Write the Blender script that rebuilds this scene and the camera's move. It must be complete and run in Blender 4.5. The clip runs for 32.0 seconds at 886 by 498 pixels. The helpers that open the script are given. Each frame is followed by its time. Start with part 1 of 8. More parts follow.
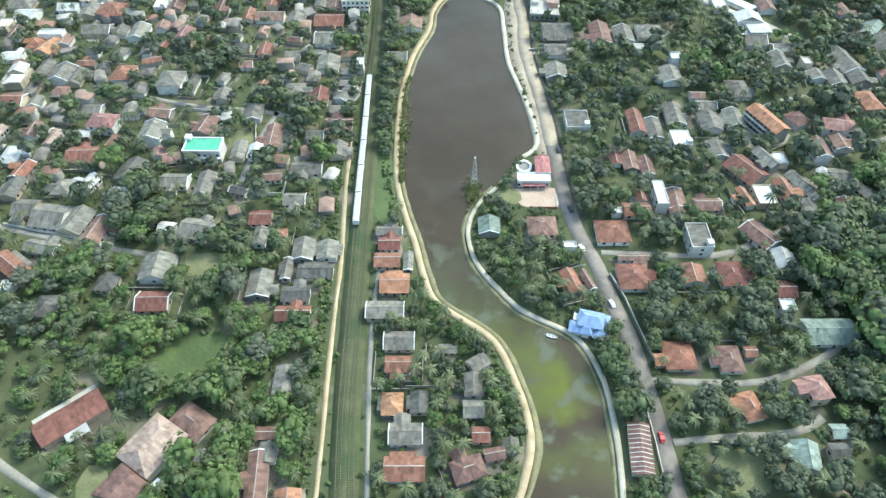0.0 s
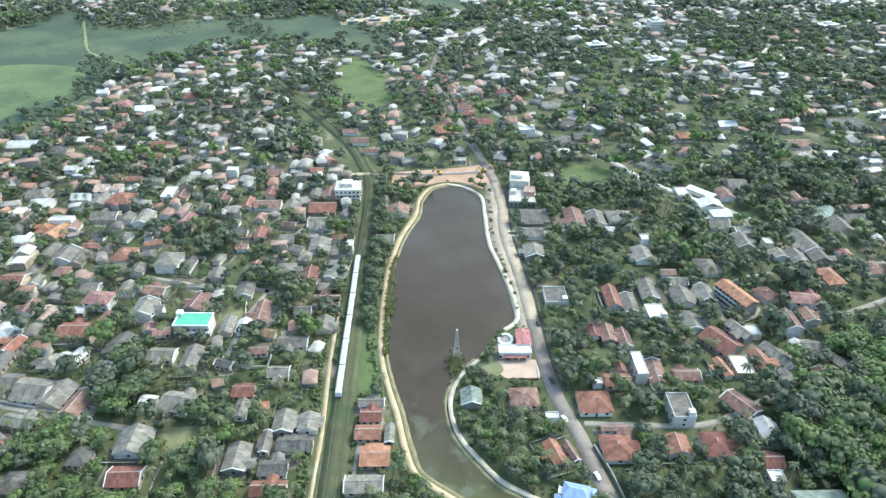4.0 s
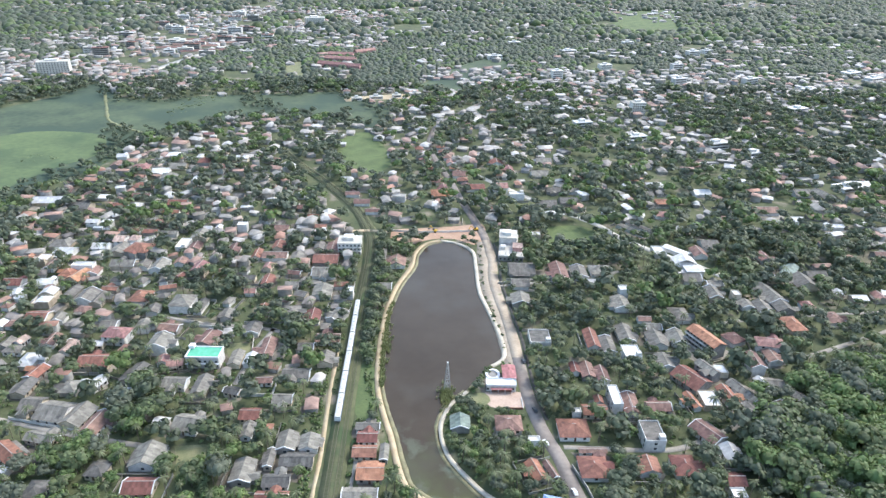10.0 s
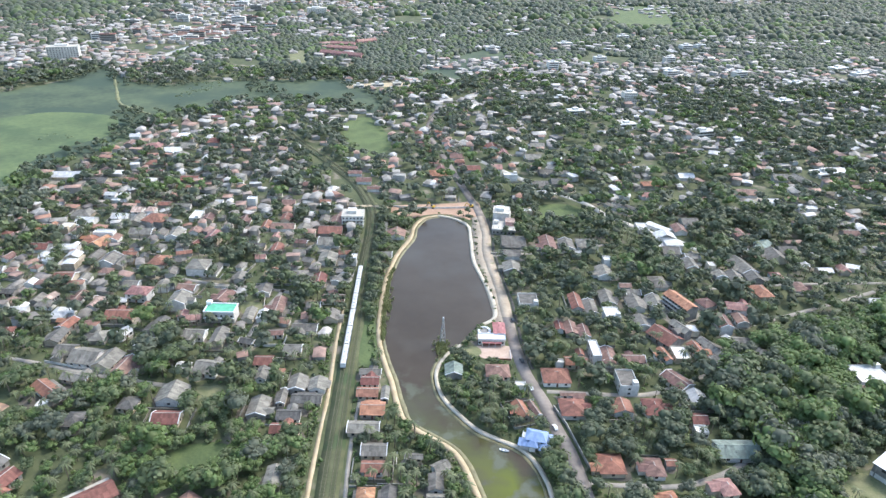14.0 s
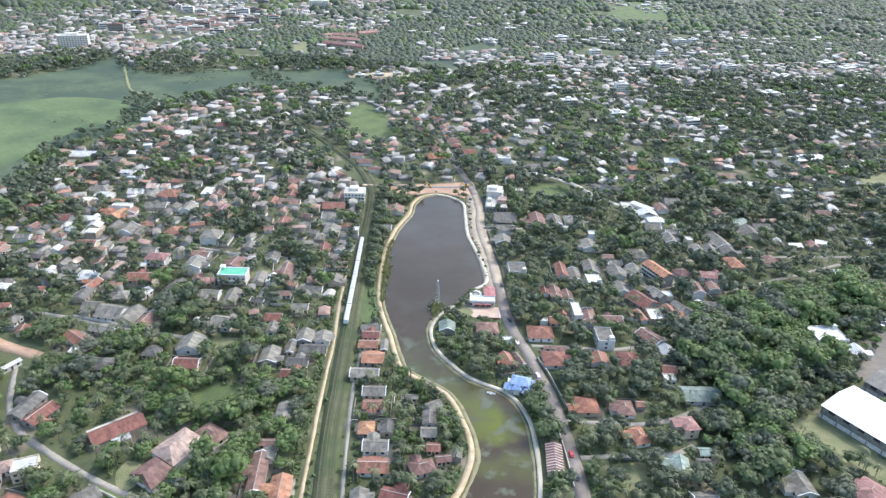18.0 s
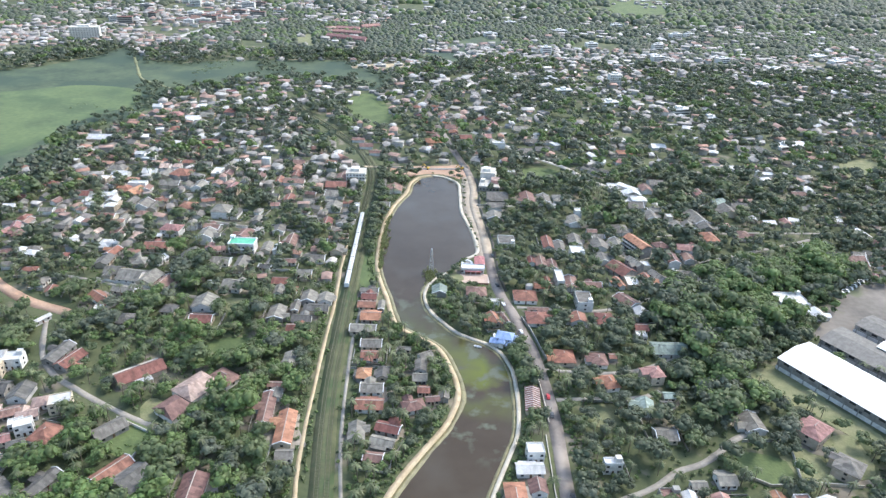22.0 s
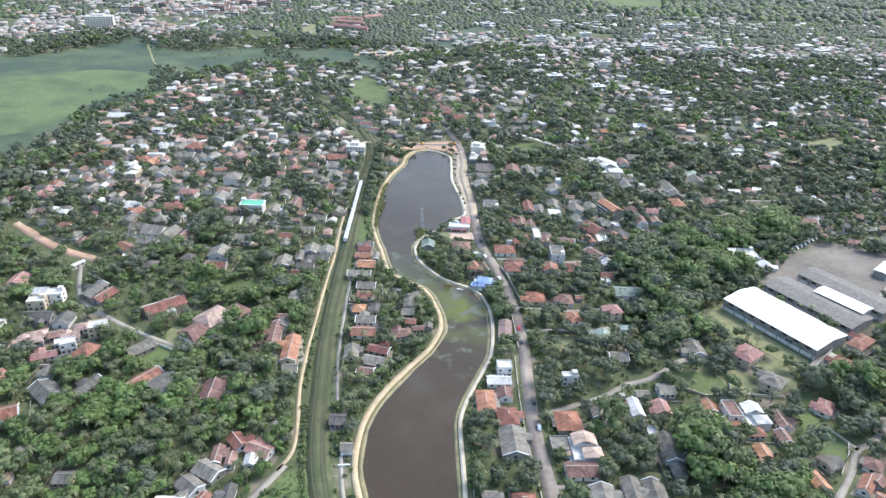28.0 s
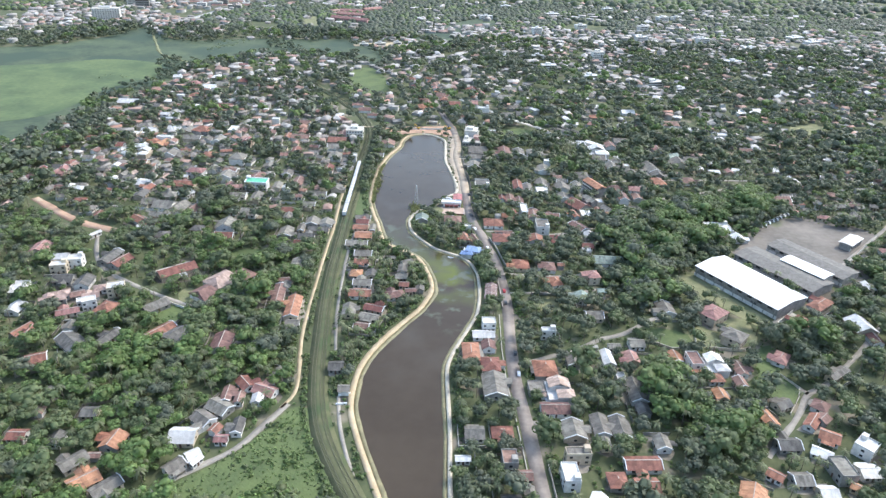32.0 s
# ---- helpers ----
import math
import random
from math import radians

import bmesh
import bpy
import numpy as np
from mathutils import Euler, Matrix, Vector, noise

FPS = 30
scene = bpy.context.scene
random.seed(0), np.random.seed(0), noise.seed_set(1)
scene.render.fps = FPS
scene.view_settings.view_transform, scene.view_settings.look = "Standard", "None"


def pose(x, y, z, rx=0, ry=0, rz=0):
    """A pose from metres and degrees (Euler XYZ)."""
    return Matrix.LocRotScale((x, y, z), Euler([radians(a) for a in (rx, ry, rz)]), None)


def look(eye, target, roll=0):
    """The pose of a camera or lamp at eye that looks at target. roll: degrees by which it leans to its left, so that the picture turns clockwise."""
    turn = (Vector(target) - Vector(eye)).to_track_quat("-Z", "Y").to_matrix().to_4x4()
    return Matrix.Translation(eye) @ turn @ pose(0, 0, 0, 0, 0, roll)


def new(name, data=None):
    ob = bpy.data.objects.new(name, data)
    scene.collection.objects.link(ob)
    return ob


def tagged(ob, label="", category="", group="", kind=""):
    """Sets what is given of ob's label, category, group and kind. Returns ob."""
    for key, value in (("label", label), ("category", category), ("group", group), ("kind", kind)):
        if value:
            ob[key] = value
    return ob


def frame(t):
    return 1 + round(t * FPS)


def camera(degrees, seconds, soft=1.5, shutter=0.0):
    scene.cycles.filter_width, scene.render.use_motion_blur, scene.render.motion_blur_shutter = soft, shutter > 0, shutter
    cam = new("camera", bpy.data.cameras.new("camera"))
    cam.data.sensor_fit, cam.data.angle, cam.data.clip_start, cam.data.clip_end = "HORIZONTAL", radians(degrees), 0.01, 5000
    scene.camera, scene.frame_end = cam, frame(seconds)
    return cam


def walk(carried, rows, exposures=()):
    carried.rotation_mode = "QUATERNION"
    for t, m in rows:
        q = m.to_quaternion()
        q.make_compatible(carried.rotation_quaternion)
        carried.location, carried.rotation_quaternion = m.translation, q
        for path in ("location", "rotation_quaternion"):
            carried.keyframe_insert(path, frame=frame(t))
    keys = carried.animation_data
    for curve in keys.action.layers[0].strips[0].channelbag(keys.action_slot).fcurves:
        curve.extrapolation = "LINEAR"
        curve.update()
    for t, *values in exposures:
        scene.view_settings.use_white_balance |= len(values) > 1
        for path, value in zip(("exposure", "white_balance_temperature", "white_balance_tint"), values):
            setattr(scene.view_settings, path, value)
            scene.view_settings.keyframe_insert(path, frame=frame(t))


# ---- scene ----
cam = camera(67.4, 32.0, soft=1.4)
PATH = [
    (0, (-9.448, 26.416, 222.616), (-9.472, 27.729, 221.107), -0.2),
    (0.5, (-8.677, 25.148, 222.614), (-8.699, 26.488, 221.128), -0.2),
    (1, (-7.91, 23.833, 222.625), (-7.929, 25.223, 221.187), -0.1),
    (2, (-6.426, 21.103, 222.67), (-6.442, 22.591, 221.334), -0.2),
    (3, (-5.047, 18.24, 222.678), (-5.061, 19.828, 221.463), -0.1),
    (4, (-3.971, 15.128, 222.659), (-3.98, 16.808, 221.574), -0.0),
    (4.5, (-3.64, 13.27, 222.657), (-3.647, 14.987, 221.631), 0.1),
    (6.5, (-3.142, 4.352, 222.645), (-3.139, 6.156, 221.78), 0.5),
    (7, (-3.028, 1.269, 222.649), (-3.025, 3.071, 221.781), 0.6),
    (8, (-2.784, -6.383, 222.658), (-2.781, -4.582, 221.787), 0.8),
    (9, (-2.55, -15.112, 222.686), (-2.549, -13.313, 221.811), 0.9),
    (10, (-2.323, -24.421, 222.702), (-2.322, -22.624, 221.825), 1.0),
    (11.5, (-2.131, -38.764, 222.689), (-2.131, -36.97, 221.807), 1.2),
    (14, (-1.894, -62.63, 222.552), (-1.884, -60.839, 221.661), 1.8),
    (17, (-0.144, -91.481, 222.473), (-0.13, -89.694, 221.575), 2.2),
    (18.5, (1.55, -105.939, 222.34), (1.563, -104.154, 221.438), 2.3),
    (20, (4.002, -120.312, 222.215), (4.012, -118.528, 221.31), 2.3),
    (21.5, (6.939, -134.762, 222.196), (6.944, -132.98, 221.288), 2.4),
    (23, (10.168, -149.396, 222.19), (10.171, -147.615, 221.279), 2.4),
    (25, (14.584, -169.012, 222.176), (14.581, -167.234, 221.261), 2.4),
    (28, (20.649, -197.098, 221.921), (20.64, -195.323, 221.0), 2.4),
    (31, (26.467, -224.325, 221.492), (26.455, -222.554, 220.563), 2.4),
    (32, (28.406, -233.401, 221.349), (28.393, -231.631, 220.417), 2.40),
]
walk(cam, [(t, look(eye, target, roll)) for t, eye, target, roll in PATH], [(0, 1.33, 5980, -8), (4.5, 1.36, 5920, -3), (7.2, 1.31, 5920, 0), (9, 1.30, 5970, 7), (12, 1.29, 5990, 8), (32, 1.28, 6010, 8)])

# ---- daylight: a hazy bright sky and a soft sun from the east ----
SUN_AZ, SUN_EL = 56.0, 50.0   # degrees from north towards east, and above the horizon
world = bpy.data.worlds.new("sky")
scene.world = world
world.use_nodes = True
wn = world.node_tree
sky = wn.nodes.new("ShaderNodeTexSky")
sky.sky_type = "NISHITA"
sky.sun_disc = False
sky.sun_elevation, sky.sun_rotation = radians(SUN_EL), radians(SUN_AZ)
sky.air_density, sky.dust_density, sky.ozone_density = 1.3, 3.0, 1.0
wn.links.new(sky.outputs[0], wn.nodes["Background"].inputs[0])
wn.nodes["Background"].inputs[1].default_value = 0.15
sun = new("sun", bpy.data.lights.new("sun", "SUN"))
sun.data.energy, sun.data.angle, sun.data.color = 1.0, radians(10.0), (1.0, 0.94, 0.85)
sun.matrix_basis = look((math.sin(radians(SUN_AZ)) * 500, math.cos(radians(SUN_AZ)) * 500, math.tan(radians(SUN_EL)) * 500), (0, 0, 0))


# ---- materials ----
def mat(name, low, high, scale=1.0, rough=0.85, metal=0.0, bump=0.0, fine=8.0, vary=0.0, island=0.0, stretch=(1, 1, 1), spots=None, objspace=False):
    """A surface between two colours, mottled at two scales; vary shifts it from object to object, island from piece to piece."""
    m = bpy.data.materials.new(name)
    m.use_nodes = True
    nt, nd = m.node_tree, m.node_tree.nodes
    b = nd["Principled BSDF"]
    b.inputs["Roughness"].default_value, b.inputs["Metallic"].default_value = rough, metal
    if objspace:
        co = nd.new("ShaderNodeTexCoord").outputs["Object"]
    else:
        co = nd.new("ShaderNodeNewGeometry").outputs["Position"]
    mp = nd.new("ShaderNodeMapping")
    mp.inputs["Scale"].default_value = stretch
    nt.links.new(co, mp.inputs[0])
    n1, n2 = nd.new("ShaderNodeTexNoise"), nd.new("ShaderNodeTexNoise")
    for n, s, d in ((n1, scale, 4), (n2, scale * fine, 3)):
        n.inputs["Scale"].default_value, n.inputs["Detail"].default_value = s, d
        nt.links.new(mp.outputs[0], n.inputs["Vector"])
    add = nd.new("ShaderNodeMath")
    add.operation = "MULTIPLY_ADD"
    add.inputs[1].default_value = 0.45
    nt.links.new(n2.outputs[0], add.inputs[0])
    nt.links.new(n1.outputs[0], add.inputs[2])
    ramp = nd.new("ShaderNodeValToRGB")
    ramp.color_ramp.elements[0].position, ramp.color_ramp.elements[1].position = 0.5, 0.95
    ramp.color_ramp.elements[0].color, ramp.color_ramp.elements[1].color = (*low, 1), (*high, 1)
    nt.links.new(add.outputs[0], ramp.inputs[0])
    out = ramp.outputs[0]
    if spots:
        n3, r3, mix = nd.new("ShaderNodeTexNoise"), nd.new("ShaderNodeValToRGB"), nd.new("ShaderNodeMix")
        n3.inputs["Scale"].default_value, n3.inputs["Detail"].default_value = spots[1], 5
        nt.links.new(co, n3.inputs["Vector"])
        r3.color_ramp.elements[0].position, r3.color_ramp.elements[1].position = spots[2], spots[2] + 0.1
        nt.links.new(n3.outputs[0], r3.inputs[0])
        mix.data_type = "RGBA"
        nt.links.new(r3.outputs[0], mix.inputs[0])
        nt.links.new(out, mix.inputs[6])
        mix.inputs[7].default_value = (*spots[0], 1)
        out = mix.outputs[2]
    for amount, node, socket in ((vary, "ShaderNodeObjectInfo", "Random"), (island, "ShaderNodeNewGeometry", "Random Per Island")):
        if amount:
            src, rng, hsv, hue = nd.new(node), nd.new("ShaderNodeMapRange"), nd.new("ShaderNodeHueSaturation"), nd.new("ShaderNodeMapRange")
            rng.inputs["To Min"].default_value, rng.inputs["To Max"].default_value = 1 - amount, 1 + amount
            hue.inputs["To Min"].default_value, hue.inputs["To Max"].default_value = 0.5 - amount * 0.05, 0.5 + amount * 0.05
            nt.links.new(src.outputs[socket], rng.inputs[0])
            nt.links.new(src.outputs[socket], hue.inputs[0])
            nt.links.new(rng.outputs[0], hsv.inputs["Value"])
            nt.links.new(hue.outputs[0], hsv.inputs["Hue"])
            nt.links.new(out, hsv.inputs["Color"])
            out = hsv.outputs[0]
    nt.links.new(out, b.inputs["Base Color"])
    if bump:
        bp = nd.new("ShaderNodeBump")
        bp.inputs["Strength"].default_value, bp.inputs["Distance"].default_value = bump, 0.3
        nt.links.new(n2.outputs[0], bp.inputs["Height"])
        nt.links.new(bp.outputs[0], b.inputs["Normal"])
    return m


def palette_mat(name, colours, rough=0.8, dirt=0.25):
    """One of several colours for each separate piece of a joined mesh, with dirt."""
    m = mat(name, (0.5, 0.5, 0.5), (0.9, 0.9, 0.9), 0.25, rough)
    nt, nd = m.node_tree, m.node_tree.nodes
    b = nd["Principled BSDF"]
    src = b.inputs["Base Color"].links[0].from_socket
    geo, ramp, mix = nd.new("ShaderNodeNewGeometry"), nd.new("ShaderNodeValToRGB"), nd.new("ShaderNodeMix")
    ramp.color_ramp.interpolation = "CONSTANT"
    ramp.color_ramp.elements.remove(ramp.color_ramp.elements[1])
    ramp.color_ramp.elements[0].color = (*colours[0], 1)
    for i, c in enumerate(colours[1:], 1):
        ramp.color_ramp.elements.new(i / len(colours)).color = (*c, 1)
    nt.links.new(geo.outputs["Random Per Island"], ramp.inputs[0])
    mix.data_type, mix.blend_type = "RGBA", "MULTIPLY"
    mix.inputs[0].default_value = 1.0
    nt.links.new(ramp.outputs[0], mix.inputs[6])
    nt.links.new(src, mix.inputs[7])
    nt.links.new(mix.outputs[2], b.inputs["Base Color"])
    return m


M = {}
M["ground"] = mat("soil_and_grass", (0.048, 0.064, 0.026), (0.112, 0.122, 0.056), 0.05, 0.95, bump=0.3, fine=9, spots=((0.215, 0.185, 0.135), 0.045, 0.57))
M["meadow"] = mat("bright_grass", (0.062, 0.090, 0.032), (0.128, 0.165, 0.056), 0.05, 0.9, bump=0.6, fine=12, spots=((0.06, 0.09, 0.03), 0.05, 0.6))
M["marsh"] = mat("marsh_grass", (0.034, 0.056, 0.034), (0.094, 0.122, 0.060), 0.022, 0.9, bump=0.6, fine=7, spots=((0.040, 0.066, 0.040), 0.009, 0.5))
M["reed_bed"] = mat("bright_reeds", (0.058, 0.090, 0.040), (0.132, 0.172, 0.066), 0.02, 0.9, bump=0.5, fine=9, spots=((0.062, 0.098, 0.042), 0.016, 0.54))
M["lawn"] = mat("dry_lawn", (0.12, 0.14, 0.06), (0.24, 0.23, 0.12), 0.15, 0.9, bump=0.3)
M["sand"] = mat("sandy_path", (0.36, 0.282, 0.168), (0.515, 0.42, 0.28), 0.15, 0.9, bump=0.2)
M["concrete"] = mat("pale_concrete", (0.36, 0.34, 0.29), (0.56, 0.53, 0.46), 0.2, 0.85, bump=0.1)
M["pale_path"] = mat("dusty_concrete", (0.40, 0.35, 0.27), (0.56, 0.51, 0.41), 0.15, 0.9, bump=0.1)
M["earth"] = mat("red_earth", (0.32, 0.20, 0.13), (0.49, 0.335, 0.235), 0.08, 0.95, bump=0.4, spots=((0.42, 0.34, 0.24), 0.06, 0.6))
M["verge"] = mat("bare_verge", (0.30, 0.245, 0.18), (0.47, 0.39, 0.295), 0.1, 0.95, bump=0.3, spots=((0.17, 0.18, 0.09), 0.09, 0.62))
M["paving"] = mat("pinkish_paving", (0.40, 0.29, 0.22), (0.56, 0.43, 0.34), 0.12, 0.9, bump=0.2)
M["road"] = mat("dusty_asphalt", (0.165, 0.142, 0.124), (0.27, 0.236, 0.206), 0.06, 0.9, bump=0.1, spots=((0.33, 0.285, 0.24), 0.05, 0.56))
M["yard_dust"] = mat("yard_dust", (0.125, 0.112, 0.094), (0.225, 0.20, 0.168), 0.03, 0.95, bump=0.2, spots=((0.15, 0.16, 0.09), 0.04, 0.6))
M["lane"] = mat("dusty_lane", (0.22, 0.20, 0.17), (0.36, 0.33, 0.28), 0.1, 0.9, bump=0.15)
M["ballast"] = mat("weedy_ballast", (0.066, 0.078, 0.035), (0.122, 0.124, 0.062), 0.12, 0.95, bump=0.4, spots=((0.056, 0.082, 0.032), 0.05, 0.5))
M["shallow"] = mat("weedy_shallows", (0.11, 0.10, 0.05), (0.24, 0.22, 0.11), 0.2, 0.6, bump=0.3)
M["mud"] = mat("dark_mud", (0.045, 0.042, 0.035), (0.10, 0.09, 0.075), 0.4, 0.7, bump=0.3)
M["steel"] = mat("rail_steel", (0.12, 0.115, 0.075), (0.175, 0.165, 0.11), 1.0, 0.5, metal=0.2)
M["sleeper"] = mat("dark_timber", (0.080, 0.090, 0.044), (0.130, 0.135, 0.070), 1.0, 0.9)
ROOFS = {
    "red": ((0.148, 0.062, 0.044), (0.260, 0.118, 0.085)), "orange": ((0.245, 0.108, 0.062), (0.390, 0.196, 0.120)), "brown": ((0.13, 0.074, 0.060), (0.25, 0.148, 0.118)),
    "pink": ((0.20, 0.098, 0.085), (0.335, 0.185, 0.162)), "rose": ((0.29, 0.205, 0.165), (0.45, 0.335, 0.275)), "grey": ((0.118, 0.109, 0.090), (0.232, 0.215, 0.182)), "dark": ((0.068, 0.064, 0.056), (0.145, 0.138, 0.124)),
    "white": ((0.42, 0.41, 0.385), (0.68, 0.67, 0.64)), "sheet": ((0.74, 0.74, 0.73), (0.86, 0.86, 0.85)), "green": ((0.15, 0.19, 0.16), (0.26, 0.31, 0.265)), "plain": ((0.115, 0.108, 0.095), (0.195, 0.185, 0.165)), "crimson": ((0.29, 0.115, 0.112), (0.42, 0.19, 0.18)), "teal": ((0.09, 0.38, 0.235), (0.15, 0.48, 0.31)), "blue": ((0.19, 0.27, 0.46), (0.32, 0.42, 0.62)),
}
for key, (lo, hi) in ROOFS.items():
    M["roof_" + key] = mat("roof_" + key, lo, hi, 0.35, 0.8 if key not in ("white", "blue") else 0.55, bump=0.25, fine=7, vary=0.03 if key in ("teal", "blue", "crimson", "sheet", "plain") else 0.22, stretch=(1, 1, 0.4),
                           spots=(tuple(0.45 * c + 0.02 for c in lo), 0.3, 0.63) if key not in ("teal", "white", "blue", "plain", "sheet") else None)


def panelled(m, across=1.1, along=2.4, amount=0.22):
    """Shifts the value from sheet to sheet of a roof."""
    nt, nd = m.node_tree, m.node_tree.nodes
    b = nd["Principled BSDF"]
    src = b.inputs["Base Color"].links[0].from_socket
    co, mp, fl, wn_, rnd, addv, rng, hsv = (nd.new(k) for k in ("ShaderNodeTexCoord", "ShaderNodeMapping", "ShaderNodeVectorMath", "ShaderNodeTexWhiteNoise", "ShaderNodeObjectInfo", "ShaderNodeVectorMath", "ShaderNodeMapRange", "ShaderNodeHueSaturation"))
    mp.inputs["Scale"].default_value = (1 / across, 1 / along, 0.0)
    nt.links.new(co.outputs["Object"], mp.inputs[0])
    fl.operation = "FLOOR"
    nt.links.new(mp.outputs[0], fl.inputs[0])
    addv.operation = "ADD"
    nt.links.new(fl.outputs[0], addv.inputs[0])
    nt.links.new(rnd.outputs["Random"], addv.inputs[1])
    nt.links.new(addv.outputs[0], wn_.inputs[0])
    rng.inputs["To Min"].default_value, rng.inputs["To Max"].default_value = 1 - amount, 1 + amount
    nt.links.new(wn_.outputs[0], rng.inputs[0])
    nt.links.new(rng.outputs[0], hsv.inputs["Value"])
    nt.links.new(src, hsv.inputs["Color"])
    nt.links.new(hsv.outputs[0], b.inputs["Base Color"])


for key in ROOFS:
    panelled(M["roof_" + key], amount=0.08 if key in ("teal", "white", "blue", "plain", "sheet") else 0.24)
M["cap"] = mat("cement_ridge", (0.26, 0.22, 0.19), (0.48, 0.43, 0.38), 0.8, 0.9, vary=0.2)
M["yard"] = palette_mat("yard_surfaces", [(0.34, 0.295, 0.22), (0.13, 0.145, 0.075), (0.24, 0.215, 0.17), (0.21, 0.185, 0.145), (0.38, 0.34, 0.275), (0.17, 0.15, 0.115)], 0.95)
M["wall_white"] = mat("limewashed_wall", (0.50, 0.48, 0.44), (0.76, 0.74, 0.70), 0.4, 0.9, vary=0.12)
M["wall_cream"] = mat("cream_wall", (0.40, 0.33, 0.24), (0.60, 0.52, 0.40), 0.4, 0.9, vary=0.15)
M["wall_grey"] = mat("bare_block_wall", (0.20, 0.19, 0.17), (0.36, 0.34, 0.31), 0.4, 0.95, vary=0.15)
M["wall_pink"] = mat("rose_wall", (0.42, 0.22, 0.20), (0.58, 0.36, 0.32), 0.4, 0.9, vary=0.1)
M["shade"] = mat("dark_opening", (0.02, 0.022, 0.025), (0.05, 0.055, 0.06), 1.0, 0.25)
M["door"] = mat("stained_door", (0.07, 0.035, 0.02), (0.14, 0.08, 0.05), 1.0, 0.6, vary=0.3)
M["metal"] = mat("galvanised_sheet", (0.35, 0.36, 0.37), (0.6, 0.61, 0.62), 0.3, 0.45, metal=0.5)
M["coach"] = mat("silver_coach", (0.62, 0.64, 0.65), (0.80, 0.81, 0.80), 0.3, 0.4, metal=0.1)
M["coach_roof"] = mat("weathered_coach_roof", (0.42, 0.42, 0.40), (0.58, 0.58, 0.55), 0.4, 0.6)
M["coach_blue"] = mat("blue_band", (0.05, 0.12, 0.30), (0.09, 0.19, 0.40), 0.5, 0.4)
M["rubber"] = mat("black_rubber", (0.015, 0.015, 0.015), (0.04, 0.04, 0.04), 1.0, 0.8)
M["yellow"] = mat("digger_yellow", (0.50, 0.30, 0.02), (0.65, 0.42, 0.05), 0.8, 0.5)
M["paint_white"] = mat("white_paint", (0.70, 0.70, 0.70), (0.82, 0.82, 0.81), 0.8, 0.35)
M["paint_red"] = mat("red_paint", (0.40, 0.03, 0.03), (0.55, 0.06, 0.06), 0.8, 0.35)
M["paint_dark"] = mat("dark_paint", (0.03, 0.035, 0.04), (0.07, 0.075, 0.08), 0.8, 0.35)
M["bark"] = mat("bark", (0.09, 0.07, 0.05), (0.20, 0.17, 0.13), 1.5, 0.95, bump=0.4)
M["leaf_dark"] = mat("dark_foliage", (0.080, 0.102, 0.062), (0.144, 0.170, 0.102), 0.09, 0.62, island=0.22, fine=5)
M["leaf_mid"] = mat("green_foliage", (0.094, 0.126, 0.056), (0.174, 0.214, 0.096), 0.07, 0.62, island=0.22, fine=5)
M["leaf_light"] = mat("yellowish_foliage", (0.104, 0.158, 0.050), (0.196, 0.262, 0.094), 0.08, 0.62, island=0.22, fine=5)
# Paler grey-green foliage with distance haze mixed into its colour.
M["leaf_hazed"] = mat("hazed_grey_green_foliage", (0.098, 0.116, 0.078), (0.178, 0.200, 0.138), 0.08, 0.62, island=0.2, fine=5)
M["leaf_bright"] = mat("bright_banana_green", (0.108, 0.165, 0.048), (0.198, 0.276, 0.092), 0.08, 0.62, island=0.25, fine=5)
M["frond"] = mat("palm_frond", (0.088, 0.114, 0.052), (0.210, 0.230, 0.112), 0.08, 0.45, island=0.28, fine=5)


def leafy(m, share=0.4):
    """Lets light through the leaves."""
    nt, nd = m.node_tree, m.node_tree.nodes
    b, out = nd["Principled BSDF"], nd["Material Output"]
    tr, mix = nd.new("ShaderNodeBsdfTranslucent"), nd.new("ShaderNodeMixShader")
    nt.links.new(b.inputs["Base Color"].links[0].from_socket, tr.inputs[0])
    mix.inputs[0].default_value = share
    nt.links.new(b.outputs[0], mix.inputs[1])
    nt.links.new(tr.outputs[0], mix.inputs[2])
    nt.links.new(mix.outputs[0], out.inputs[0])


for key in ("leaf_dark", "leaf_mid", "leaf_light", "leaf_bright", "leaf_hazed", "frond"):
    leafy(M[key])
M["reed"] = mat("dry_reed", (0.20, 0.22, 0.08), (0.36, 0.36, 0.17), 0.3, 0.8, island=0.3)
M["far_roof"] = palette_mat("mixed_roofs", [(0.76, 0.75, 0.72), (0.40, 0.38, 0.34), (0.44, 0.25, 0.18), (0.48, 0.46, 0.42), (0.36, 0.34, 0.30), (0.44, 0.29, 0.23), (0.44, 0.42, 0.38), (0.38, 0.25, 0.20), (0.66, 0.64, 0.60), (0.38, 0.36, 0.32), (0.46, 0.30, 0.23), (0.34, 0.32, 0.29)])
M["town_roof"] = palette_mat("pale_town_roofs", [(0.66, 0.64, 0.60), (0.40, 0.37, 0.33), (0.50, 0.46, 0.41), (0.34, 0.31, 0.28), (0.56, 0.53, 0.48), (0.42, 0.28, 0.22), (0.45, 0.42, 0.37), (0.36, 0.33, 0.30), (0.52, 0.48, 0.43), (0.40, 0.27, 0.22)])
M["village_roof"] = palette_mat("faded_village_roofs", [(0.34, 0.30, 0.26), (0.27, 0.24, 0.20), (0.44, 0.29, 0.23), (0.60, 0.56, 0.51), (0.31, 0.28, 0.24), (0.40, 0.25, 0.19), (0.24, 0.21, 0.185), (0.46, 0.37, 0.31), (0.32, 0.18, 0.13)])
